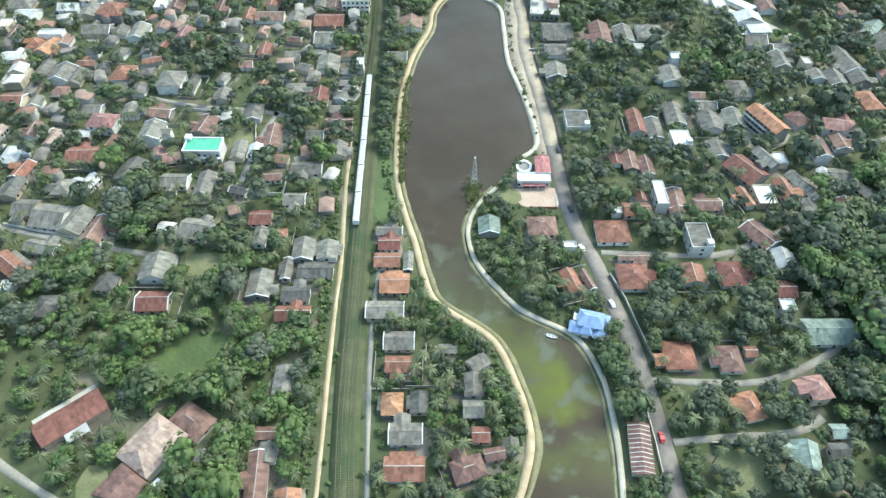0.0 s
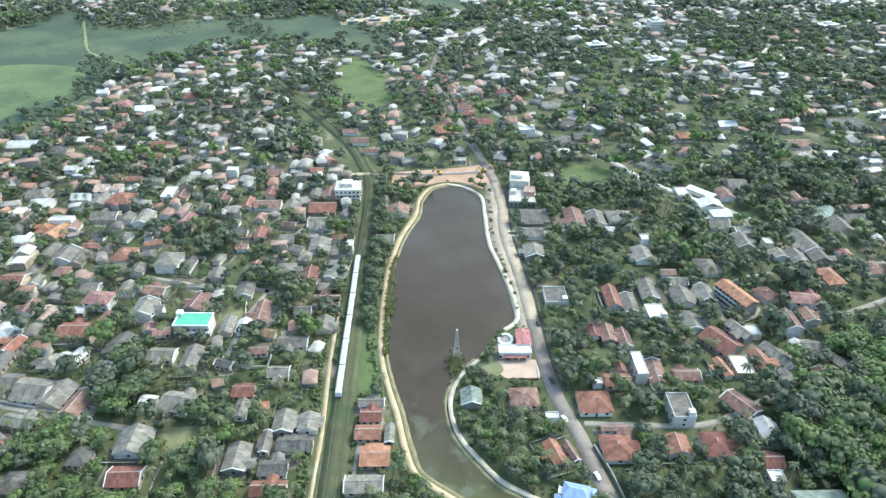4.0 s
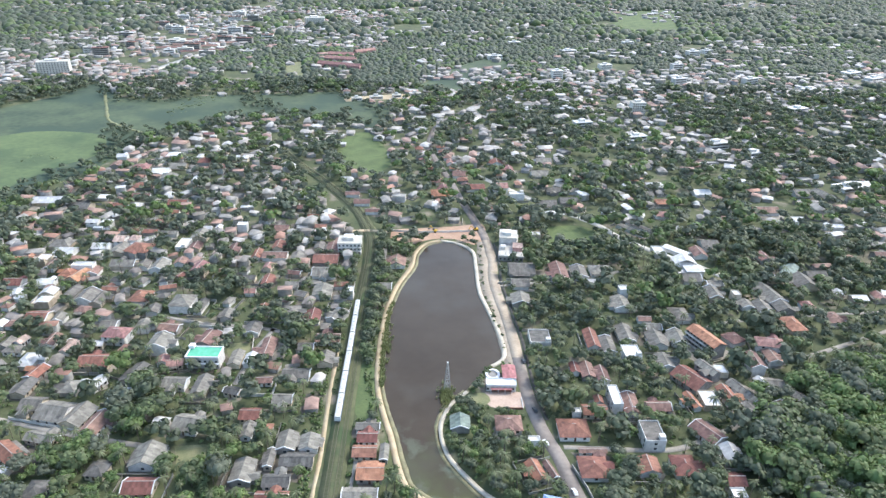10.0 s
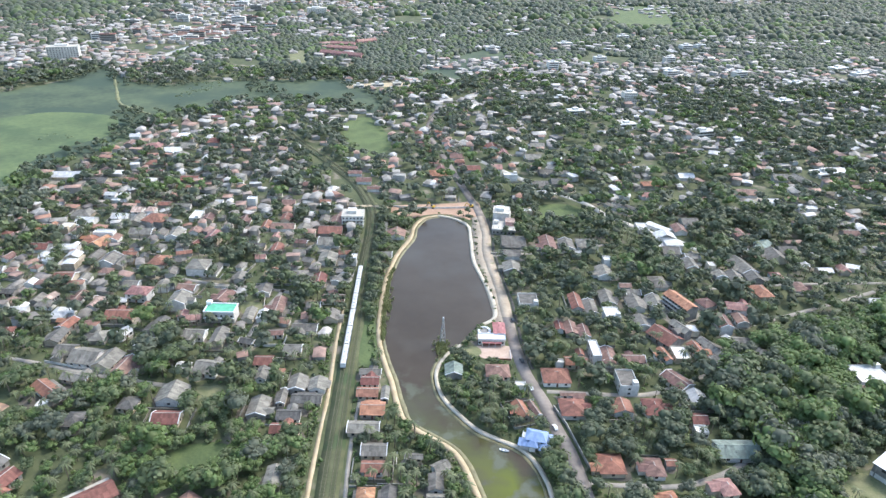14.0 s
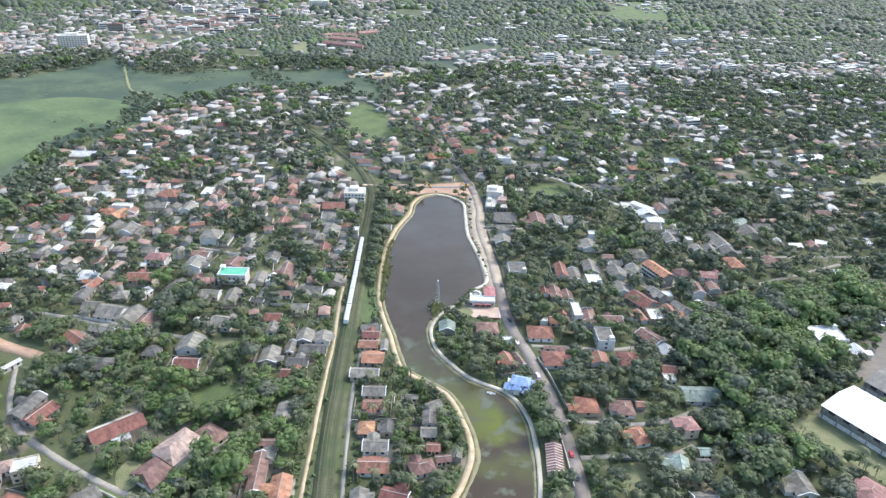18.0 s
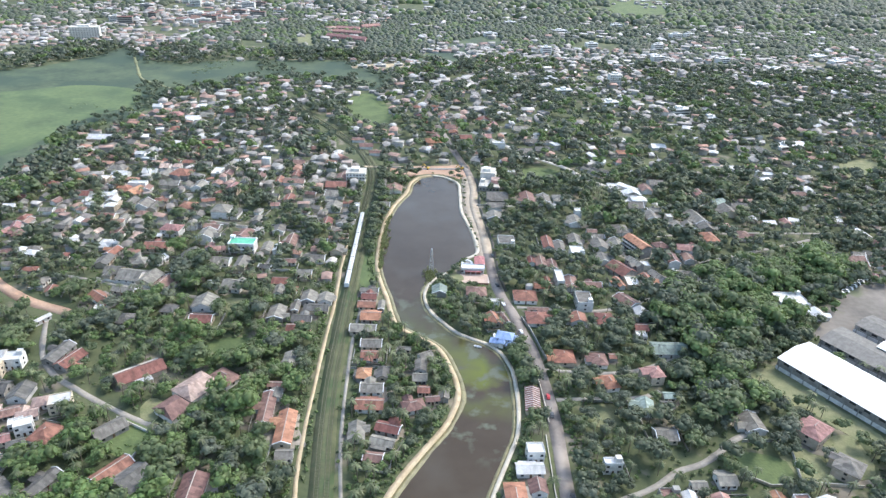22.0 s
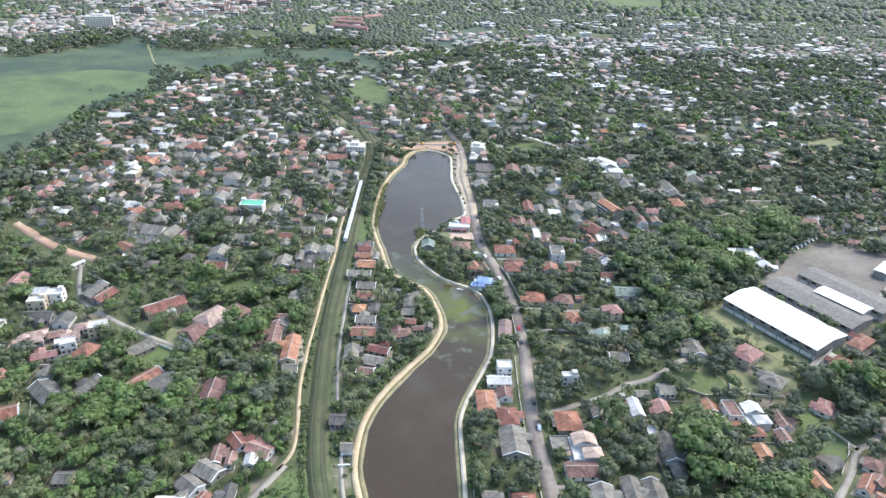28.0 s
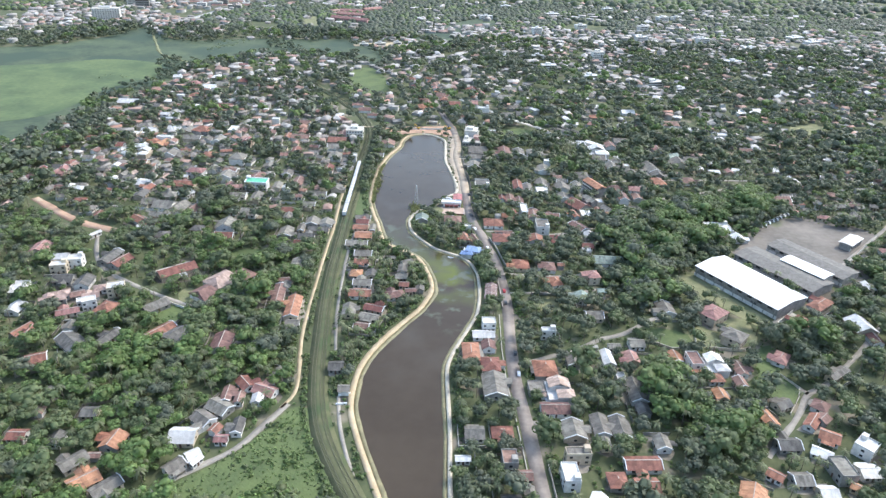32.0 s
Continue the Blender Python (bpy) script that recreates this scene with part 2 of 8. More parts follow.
M["far_wall"] = palette_mat("mixed_walls", [(0.66, 0.63, 0.57), (0.5, 0.45, 0.38), (0.42, 0.40, 0.36), (0.6, 0.58, 0.54)])


def water_material():
    """Still brown pond water with green weed in the narrows and grey scum in drifts."""
    m = mat("pond_water", (0.046, 0.034, 0.021), (0.064, 0.049, 0.032), 0.02, 0.2, fine=6)
    nt, nd = m.node_tree, m.node_tree.nodes
    b = nd["Principled BSDF"]
    base = b.inputs["Base Color"].links[0].from_socket
    geo, sep = nd.new("ShaderNodeNewGeometry"), nd.new("ShaderNodeSeparateXYZ")
    nt.links.new(geo.outputs["Position"], sep.inputs[0])
    out, rough = base, None
    for colour, y0, y1, scale, cut, width in (((0.078, 0.086, 0.038), 120, 222, 0.035, 0.42, 0.24), ((0.112, 0.132, 0.018), 126, 178, 0.036, 0.44, 0.16), ((0.110, 0.118, 0.080), 92, 225, 0.085, 0.54, 0.10), ((0.072, 0.061, 0.045), 30, 430, 0.018, 0.5, 0.2)):
        n, r, band1, band2, mul, mul2, mix = (nd.new(k) for k in ("ShaderNodeTexNoise", "ShaderNodeMapRange", "ShaderNodeMapRange", "ShaderNodeMapRange", "ShaderNodeMath", "ShaderNodeMath", "ShaderNodeMix"))
        n.inputs["Scale"].default_value, n.inputs["Detail"].default_value = scale, 6
        nt.links.new(geo.outputs["Position"], n.inputs["Vector"])
        r.inputs["From Min"].default_value, r.inputs["From Max"].default_value = cut, cut + width
        nt.links.new(n.outputs[0], r.inputs[0])
        for band, a, c in ((band1, y0 - 14, y0 + 14), (band2, y1 + 14, y1 - 14)):
            band.inputs["From Min"].default_value, band.inputs["From Max"].default_value = a, c
            nt.links.new(sep.outputs["Y"], band.inputs[0])
        mul.operation = mul2.operation = "MULTIPLY"
        nt.links.new(band1.outputs[0], mul.inputs[0])
        nt.links.new(band2.outputs[0], mul.inputs[1])
        nt.links.new(mul.outputs[0], mul2.inputs[0])
        nt.links.new(r.outputs[0], mul2.inputs[1])
        mix.data_type = "RGBA"
        nt.links.new(mul2.outputs[0], mix.inputs[0])
        nt.links.new(out, mix.inputs[6])
        mix.inputs[7].default_value = (*colour, 1)
        out = mix.outputs[2]
    nt.links.new(out, b.inputs["Base Color"])
    b.inputs["IOR"].default_value = 1.30
    return m


M["water"] = water_material()


# ---- building blocks ----
def mesh_from(name, verts, tris, material, smooth=False):
    """A mesh of triangles from arrays."""
    verts, tris = np.asarray(verts, np.float32), np.asarray(tris, np.int32)
    me = bpy.data.meshes.new(name)
    me.vertices.add(len(verts))
    me.vertices.foreach_set("co", verts.ravel())
    me.loops.add(tris.size)
    me.loops.foreach_set("vertex_index", tris.ravel())
    me.polygons.add(len(tris))
    me.polygons.foreach_set("loop_start", np.arange(0, tris.size, 3, dtype=np.int32))
    me.polygons.foreach_set("loop_total", np.full(len(tris), 3, np.int32))
    if smooth:
        me.polygons.foreach_set("use_smooth", np.ones(len(tris), bool))
    me.update(calc_edges=True)
    me.materials.append(material)
    return me


def poly_mesh(name, verts, faces, material):
    me = bpy.data.meshes.new(name)
    me.from_pydata([tuple(v) for v in verts], [], faces)
    me.update()
    me.materials.append(material)
    return me


def part(name, me, parent, label="", at=None):
    ob = new(name, me)
    ob.parent = parent
    if at is not None:
        ob.matrix_basis = at
    if label:
        tagged(ob, label)
    return ob


def box(x0, x1, y0, y1, z0, z1):
    v = [(x, y, z) for z in (z0, z1) for y in (y0, y1) for x in (x0, x1)]
    return v, [(0, 2, 3, 1), (4, 5, 7, 6), (0, 1, 5, 4), (2, 6, 7, 3), (1, 3, 7, 5), (0, 4, 6, 2)]


def boxes(*specs):
    v, f = [], []
    for s in specs:
        bv, bf = box(*s)
        f += [tuple(i + len(v) for i in q) for q in bf]
        v += bv
    return v, f


def curve(points, step=3.0):
    """A smooth line through the given points, sampled at even steps."""
    p = np.array(points, float)
    p = np.vstack([2 * p[0] - p[1], p, 2 * p[-1] - p[-2]])
    out = []
    for a, b, c, d in zip(p[:-3], p[1:-2], p[2:-1], p[3:]):
        n = max(2, int(np.linalg.norm(c - b) / step))
        for s in np.arange(n) / n:
            out.append(0.5 * (2 * b + (c - a) * s + (2 * a - 5 * b + 4 * c - d) * s ** 2 + (3 * b - a - 3 * c + d) * s ** 3))
    return np.array(out + [p[-2]])


def offset(line, d):
    """The line moved d metres to its left."""
    t = np.gradient(line, axis=0)
    t /= np.linalg.norm(t, axis=1)[:, None]
    return line + d * np.stack([-t[:, 1], t[:, 0]], 1)


def ribbon(name, line, width, z, material, depth=0.3, wander=0.0, seed=0):
    """A slab of even width along a line, with sides."""
    rng = np.random.default_rng(seed)
    w = width / 2 + (np.convolve(rng.normal(0, wander, len(line) + 4), np.ones(5) / 5, "valid") if wander else 0)
    left, right = offset(line, np.reshape(w, (-1, 1)) if wander else w), offset(line, np.reshape(-w, (-1, 1)) if wander else -w)
    n = len(line)
    v = np.zeros((4 * n, 3))
    for k, (pts, zz) in enumerate(((left, z), (right, z), (left, z - depth), (right, z - depth))):
        v[k * n:(k + 1) * n, :2], v[k * n:(k + 1) * n, 2] = pts, zz
    i = np.arange(n - 1)
    tris = []
    for a, b in ((0, 1), (2, 0), (1, 3)):
        tris += [np.stack([a * n + i, b * n + i, b * n + i + 1], 1), np.stack([a * n + i, b * n + i + 1, a * n + i + 1], 1)]
    return mesh_from(name, v, np.vstack(tris), material)


def inside(poly, x, y):
    """Whether points lie in a polygon."""
    r = np.zeros(np.shape(x), bool)
    for (ax, ay), (bx, by) in zip(poly, np.roll(poly, -1, 0)):
        if ay != by:
            r ^= ((ay > y) != (by > y)) & (x < (bx - ax) * (y - ay) / (by - ay) + ax)
    return r


def near(line, x, y):
    """Distance of points from a sampled line."""
    d = np.full(np.shape(x), 1e9)
    for px, py in line:
        d = np.minimum(d, (x - px) ** 2 + (y - py) ** 2)
    return np.sqrt(d)


# ---- the plan: pond, paths, roads and railway ----
west_bank = curve([(-4, 447), (-16, 440), (-22.8, 424), (-24.7, 402), (-32.6, 375), (-37, 347), (-38.2, 327), (-38, 291), (-36, 263), (-31, 241), (-25.5, 223), (-21.5, 206), (-17, 193), (-10, 186), (5, 175), (11, 166), (15.5, 153), (18.5, 142),
                   (19.5, 130), (17, 118), (12.5, 106), (2.6, 89), (-8, 69), (-14.7, 49), (-16.2, 29), (-14.4, 12), (-8.5, -6), (-1, -25), (8, -48), (16, -75), (27, -108), (37, -145)])
east_north = curve([(-4, 447), (9, 442), (20.4, 428), (22, 402), (23, 368), (27.5, 344), (32, 322), (34.7, 299), (32.5, 288), (26.5, 282.5)])
east_south = curve([(12, 259.4), (3.5, 249), (-1.4, 235), (-1.2, 223), (2.5, 210.5), (10, 199), (19, 188), (30, 181), (39.4, 175.5), (45.4, 166), (49, 154), (50.2, 140), (50.0, 122), (48, 104), (43, 89), (35, 67), (31.5, 52.5), (31.5, 39), (32.5, 22), (33.6, 0), (34, -23), (35, -50), (36, -75), (40, -108), (46, -145)])
pond = np.vstack([offset(west_bank, 1.6), offset(east_south, -1.6)[::-1], offset(east_north, -1.6)[::-1]])
main_road = curve([(85, 988), (39, 882), (-8, 790), (-19.6, 700), (-11, 643), (3, 585), (13, 535), (24, 487), (31, 452), (34.5, 417), (34, 381), (37.5, 344), (41, 312), (42, 288), (44, 257), (48, 231), (54, 211), (57.5, 192), (61.5, 176), (63.8, 158), (65.5, 140), (67, 114), (66.6, 70), (67.2, 41), (70, 13.5), (72, -11), (74, -40), (76, -75), (79, -120), (85, -190), (92, -320)])
railway = curve([(78, -320), (66, -240), (50, -170), (30, -108), (14, -75), (-2, -46), (-15.3, -23), (-25.3, -2), (-31.5, 18), (-36.2, 43), (-40, 72), (-44, 105), (-47, 141), (-48.6, 180), (-49.8, 210), (-51.5, 257), (-52.8, 300), (-54.5, 350), (-55.6, 404), (-58.5, 446), (-68, 482), (-82.6, 518), (-102, 551), (-124, 586), (-160, 640), (-200, 710)])
west_path = curve([(-62, 300), (-60.5, 258), (-57.5, 212), (-57, 190), (-56, 155), (-55, 136), (-53.6, 104), (-51, 71), (-45.5, 38), (-44.9, 24), (-49, 14)])
quay_path = curve([(-22.5, 24), (-18, 2), (-9, -24), (2, -48), (14, -72)])
strip_lane = curve([(-39.5, 235), (-41, 195), (-40.5, 165), (-39, 140), (-37, 112), (-34, 85), (-30, 60)])
LANES = [curve(p) for p in (
    [(57, 219), (95, 217.7), (113, 219.5), (131, 228), (153, 239), (175, 246)], [(67, 155), (106.8, 155), (131, 163.6), (144, 172)], [(35.7, 375), (60, 380), (84.4, 385), (107, 392), (125, 400)],
    [(22, 610), (60, 560), (95, 515), (125, 484), (140, 457), (164, 429), (182, 414), (206, 385)], [(169, 281), (196, 291), (229, 305), (300, 338)], [(150, 320), (182, 334), (248, 345), (330, 352)],
    [(-240, 236), (-183, 222.7), (-158, 217.7), (-129, 213)], [(-300, 242), (-250, 207), (-214, 192.6)], [(-222, 185), (-206, 152), (-190, 134), (-174, 124), (-160, 116), (-140, 106), (-119, 97)],
    [(70.1, 130.3), (81.3, 131.7), (93.5, 132.7), (107.8, 133.7), (118.7, 136.4), (126.4, 140.8)], [(228, 108), (262, 141), (304, 182), (364, 241), (430, 306)], [(180, -4), (194.6, 12), (203, 21), (211, 31), (220, 43), (235.5, 53.5), (282, 97), (330, 150)], [(-92.9, -43.5), (-84.7, -34.2), (-74, -24.8), (-62.1, -13.7), (-54, 1.3), (-46.1, 17.2)],
    [(-180, 330), (-150, 322), (-115, 318), (-92, 312)], [(-104, 318), (-110, 290), (-112, 262)], [(68, 56), (94, 68), (107, 75), (119, 84), (131, 89), (141, 96), (151, 105), (161, 111)], [(70, 12), (95, 10), (140, 2)], [(220, 43), (213, 54), (208, 62), (205, 70)])]

# ---- ground: one sheet, hollowed out under the pond ----
gx = np.concatenate([-np.geomspace(6000, 130, 30), np.arange(-120, 150, 4.0), np.geomspace(160, 6000, 30)])
gy = np.concatenate([-np.geomspace(3000, 190, 12), np.arange(-180, 460, 4.0), np.geomspace(470, 9000, 34)])
GX, GY = np.meshgrid(gx, gy)
bed = np.where(inside(pond, GX, GY), -np.clip(near(pond[::2], GX, GY) * 0.5, 0, 2.2) - 0.5, 0.0)
gv = np.stack([GX.ravel(), GY.ravel(), bed.ravel()], 1)
ii = (np.arange(len(gy) - 1)[:, None] * len(gx) + np.arange(len(gx) - 1)).ravel()
gt = np.vstack([np.stack([ii, ii + 1, ii + len(gx) + 1], 1), np.stack([ii, ii + len(gx) + 1, ii + len(gx)], 1)])
tagged(new("ground", mesh_from("ground", gv, gt, M["ground"])), "dark soil and rough grass between the houses and trees", "ground", kind="structure")


def flat(name, outline, z, material, label, category, step=6.0):
    """A level patch with a rounded outline."""
    line = curve(list(outline) + [outline[0]], step)[:-1]
    n = len(line)
    bm = bmesh.new()
    top = [bm.verts.new((x, y, z)) for x, y in line]
    low = [bm.verts.new((x, y, z - 0.3)) for x, y in line]
    f = bm.faces.new(top)
    for i in range(n):
        bm.faces.new((top[i], low[i], low[(i + 1) % n], top[(i + 1) % n]))
    bmesh.ops.triangulate(bm, faces=[f])
    bmesh.ops.recalc_face_normals(bm, faces=bm.faces)
    me = bpy.data.meshes.new(name)
    bm.to_mesh(me)
    bm.free()
    me.materials.append(material)
    return tagged(new(name, me), label, category, kind="structure")


bm = bmesh.new()
wf = bm.faces.new([bm.verts.new((x, y, -0.35)) for x, y in pond])
bmesh.ops.triangulate(bm, faces=[wf])
bmesh.ops.recalc_face_normals(bm, faces=bm.faces)
wme = bpy.data.meshes.new("water")
bm.to_mesh(wme)
bm.free()
if wme.polygons[0].normal.z < 0:
    wme.flip_normals()
wme.materials.append(M["water"])
tagged(new("water", wme), "still brown pond water with patches of green weed", "water", kind="structure")


def way(name, line, width, z, material, label, category, depth=0.3, wander=0.0):
    return tagged(new(name, ribbon(name, line, width, z, material, depth, wander, 3)), label, category, kind="structure")


way("pavement", west_bank, 2.9, 0.35, M["sand"], "pale sandy footpath along the western bank of the pond", "footpath", 1.2, 0.12)
way("pavement", east_north, 2.6, 0.35, M["pale_path"], "pale concrete footpath along the eastern bank of the pond", "footpath", 1.2, 0.1)
way("pavement", east_south, 2.1, 0.35, M["pale_path"], "grey concrete footpath round the wooded point", "footpath", 1.2, 0.1)
way("road", main_road, 6.8, 0.16, M["road"], "dusty worn asphalt road between the pond and houses", "road", 0.3, 0.15)
way("pavement", offset(main_road[(main_road[:, 1] > 289) & (main_road[:, 1] < 452)], -0.4), 6.6, 0.19, M["verge"], "tan dust lying over the lakeside road", "verge", 0.05, 0.7)
way("pavement", curve([(30, 446), (29.5, 417), (29.2, 381), (32.5, 344), (36.6, 318), (38.6, 300), (38.4, 284)]), 12.0, 0.1, M["verge"], "bare dusty verge between road and pond", "verge", 0.3, 0.5)
way("pavement", curve([(-57, 462), (-70, 486), (-86, 518), (-106, 552), (-126, 584)]), 7.0, 0.1, M["lawn"], "pale grassy verge along the curving railway", "verge", 0.3, 0.6)
way("ground_edge", offset(west_bank, 2.6), 2.6, -0.30, M["shallow"], "muddy weedy shallows along the bank", "bank", 0.5, 0.55)
way("ground_edge", offset(east_south, -2.2), 1.8, -0.30, M["shallow"], "muddy weedy shallows along the bank", "bank", 0.5, 0.45)
drain_line = offset(main_road, 5.0)
way("drain", drain_line[(drain_line[:, 1] > 236) & (drain_line[:, 1] < 446)], 2.0, 0.06, M["mud"], "dark roadside drain", "drain", 0.3, 0.1)
way("pavement", west_path, 2.0, 0.12, M["sand"], "sandy track beside the railway", "track", 0.3, 0.25)
way("pavement", quay_path, 1.9, 0.2, M["lane"], "pale concrete track between railway and pond", "track", 0.3, 0.1)
way("pavement", strip_lane, 1.8, 0.1, M["lane"], "narrow lane between the railway and houses", "lane", 0.3, 0.2)
for lane in LANES[:3] + LANES[4:7] + LANES[8:]:
    way("road", lane, 3.1, 0.12, M["lane"], "narrow dusty lane between garden plots", "lane", 0.3, 0.3)
way("road", LANES[3], 6.4, 0.12, M["concrete"], "pale concrete lane between large houses", "lane", 0.3, 0.3)
way("road", LANES[7], 7.0, 0.12, M["earth"], "reddish dirt road among gardens", "lane", 0.3, 0.6)
for line in ([(266, 667), (305, 716), (352, 770), (412, 870), (464, 973)], [(350, 629), (395, 680), (435, 728)], [(34, 859), (66, 940), (107, 1043), (128, 1130)]):
    way("road", curve(line), 6.5, 0.14, M["concrete"], "pale concrete road among distant houses", "road", 0.3, 0.4)
way("road", curve([(-440, 1340), (-465, 1200), (-489, 1065), (-520, 980)]), 14, 0.2, M["concrete"], "pale open yard beside the distant station", "yard", 0.3, 0.5)
way("pavement", curve([(-545, 1110), (-537, 1077), (-515, 997), (-490, 927), (-451, 846), (-415, 776), (-376, 742), (-345, 721)]), 4, 0.30, M["lawn"], "pale winding track across the marsh", "track", 0.3, 1.0)
way("pavement", curve([(-92, 470), (-78, 462), (-62, 463), (-46, 460)]), 4.5, 0.3, M["sand"], "sandy level crossing over the railway", "crossing", 0.3, 0.3)
flat("ground_patch", [(-44, 466), (-20, 470), (10, 475), (30, 480), (31, 452), (22, 440), (10, 448.5), (-4, 450.5), (-17, 446), (-25, 440), (-42, 444)], 0.08, M["earth"], "raw reddish earth being levelled beyond the pond", "earthworks")
MARSH = [(-950, 330), (-393, 368), (-379, 397), (-371, 434), (-377, 484), (-363, 563), (-348, 603), (-338, 663), (-350, 700), (-329, 718), (-296, 756), (-260, 798), (-182, 813), (-111, 776), (-79, 768), (-80, 871), (-118, 897), (-162, 950), (-259, 930), (-344, 912), (-397, 883), (-448, 890), (-490, 940), (-526, 989), (-551, 877), (-600, 800), (-700, 760), (-950, 740)]
PATCHES = [
    ("meadow", [(-121, 716), (-100, 745), (-80, 720), (-58, 640), (-66, 602), (-78, 597), (-110, 620)], "bright green open field among trees"),
    ("meadow", [(82, 474), (100, 480), (119, 474), (117, 443), (98, 438), (79, 446)], "bright green grass plot among houses"),
    ("marsh", MARSH, "wide dark green marsh"),
    ("marsh", [(-58, 977), (-10, 1080), (10, 1160), (107, 1280), (112, 1160), (60, 1040), (9, 964)], "green open ground among distant houses"),
    ("meadow", [(-126, 162), (-118, 171), (-104, 175), (-96, 170), (-100, 156), (-106, 150), (-120, 147.5)], "grassy clearing among palms"),
    ("lawn", [(-127, 215), (-109, 216), (-106, 203), (-119, 200)], "dry grass plot beside a lane"),
    ("lawn", [(84, 127), (101, 128), (99, 113), (85, 112)], "pale dry lawn"),
    ("lawn", [(176, 157), (198, 166), (214, 140), (187, 134)], "pale dry lawn beside the warehouse"),
    ("lawn", [(195, 164), (228, 113), (217, 106), (184, 157)], "dry grass strip beside the warehouse"),
    ("meadow", [(-52, 280), (-40, 280), (-36, 241), (-43, 236), (-47, 250)], "green grass between railway and pond path"),
    ("meadow", [(-146, 89), (-142, 104.5), (-121, 94.5), (-125, 79.5), (-137.7, 81)], "walled green lawn"),
    ("lawn", [(170, 96), (186, 100), (192, 86), (176, 80)], "yellowish garden plot"),
    ("lawn", [(424, 536), (468, 550), (447, 500), (407, 490)], "pale dry playing field"),
    ("lawn", [(12.5, 257), (21, 259), (24, 252), (17, 246.5), (9, 250)], "dry grass beside the lakeside restaurant"),
    ("lawn", [(-287, 1166), (-258, 1186), (-232, 1057), (-261, 1051)], "pale playing field beside the school"),
    ("meadow", [(408, 1598), (545, 1614), (695, 2094), (483, 2062)], "pale far-off fields"),
    ("meadow", [(148, 98), (159, 98), (172, 93), (170, 80), (160, 76), (149, 84)], "bright weedy plot between garden walls"),
    ("lawn", [(179, 102), (185, 102), (188, 89), (185, 81), (175, 81)], "pale bare yard beside a villa"),
    ("lawn", [(197, 110), (212, 112), (213, 93), (206, 84), (192, 83), (190, 90)], "dry grass round a grey villa"),
    ("meadow", [(207, 80), (218, 86), (210, 68), (212, 60), (216, 46), (206, 32), (200, 38), (198, 52)], "green weedy field beside a lane"),
    ("lawn", [(104, 20), (122, 22), (118, 0), (101, -1)], "trodden yard behind roadside houses"),
    ("lawn", [(-136, 112), (-134, 119), (-127, 117), (-124, 108), (-127, 102), (-133, 105)], "pale dry lawn beside the mansion"),
    ("meadow", [(-82.3, -35.9), (-72.3, -27.1), (-59.9, -14.9), (-51.8, 0.1), (-44.2, 13.4), (-35.3, 14.0), (-26.4, -6.3), (-18.2, -25.6), (-12.4, -38.9), (-80.5, -49.0)], "bright green rank growth between lane and railway"),
    ("lawn", [(-127, 300), (-115, 301), (-111.5, 289), (-123, 287)], "grass plot behind a white garden wall"),
]
for level, (kind, outline, label) in enumerate(PATCHES):
    flat("meadow" if kind != "marsh" else "marsh", outline, 0.05 + 0.006 * level, M[kind], label, "grass" if kind != "marsh" else "marsh", 5 if kind != "marsh" else 25)
flat("marsh", [(-700, 560), (-640, 420), (-520, 400), (-421, 440), (-398, 511), (-402, 541), (-387, 602), (-367, 644), (-395, 713), (-475, 724), (-520, 690), (-620, 640)], 0.19, M["reed_bed"], "bright green reed bed in the marsh", "marsh", 14)
flat("ground_patch", [(230, 116), (240, 104), (249, 101), (248, 120), (240, 126)], 0.1, M["concrete"], "worn concrete apron beside the warehouse", "apron")
flat("ground_patch", [(237, 202), (301, 268), (364, 245), (300, 178), (258, 138)], 0.06, M["yard_dust"], "dusty factory yard", "yard")

flat("ground_patch", [(12.5, 261), (17, 269), (22, 277), (26, 283.5), (35, 287), (40, 284), (40, 260), (24, 259), (13, 255)], 0.03, M["ground"], "weedy bank under the lakeside restaurant", "bank")
way("ground_edge", curve([(11.5, 258.6), (15.5, 265.5), (20, 273), (24, 280), (28.5, 284)]), 2.4, 0.05, M["shallow"], "weedy stone-edged bank below the restaurant", "bank", 1.4, 0.3)
flat("ground_patch", [(21, 259), (41, 259.6), (40.4, 246.4), (27, 246.4), (22, 250)], 0.10, M["paving"], "pinkish paved forecourt beside the restaurant", "forecourt")

flat("ground_patch", [(-140, 893), (-100, 905), (-40, 925), (-30, 945), (-80, 940), (-140, 915)], 0.15, M["sand"], "pale cleared plot beside the marsh", "plot")

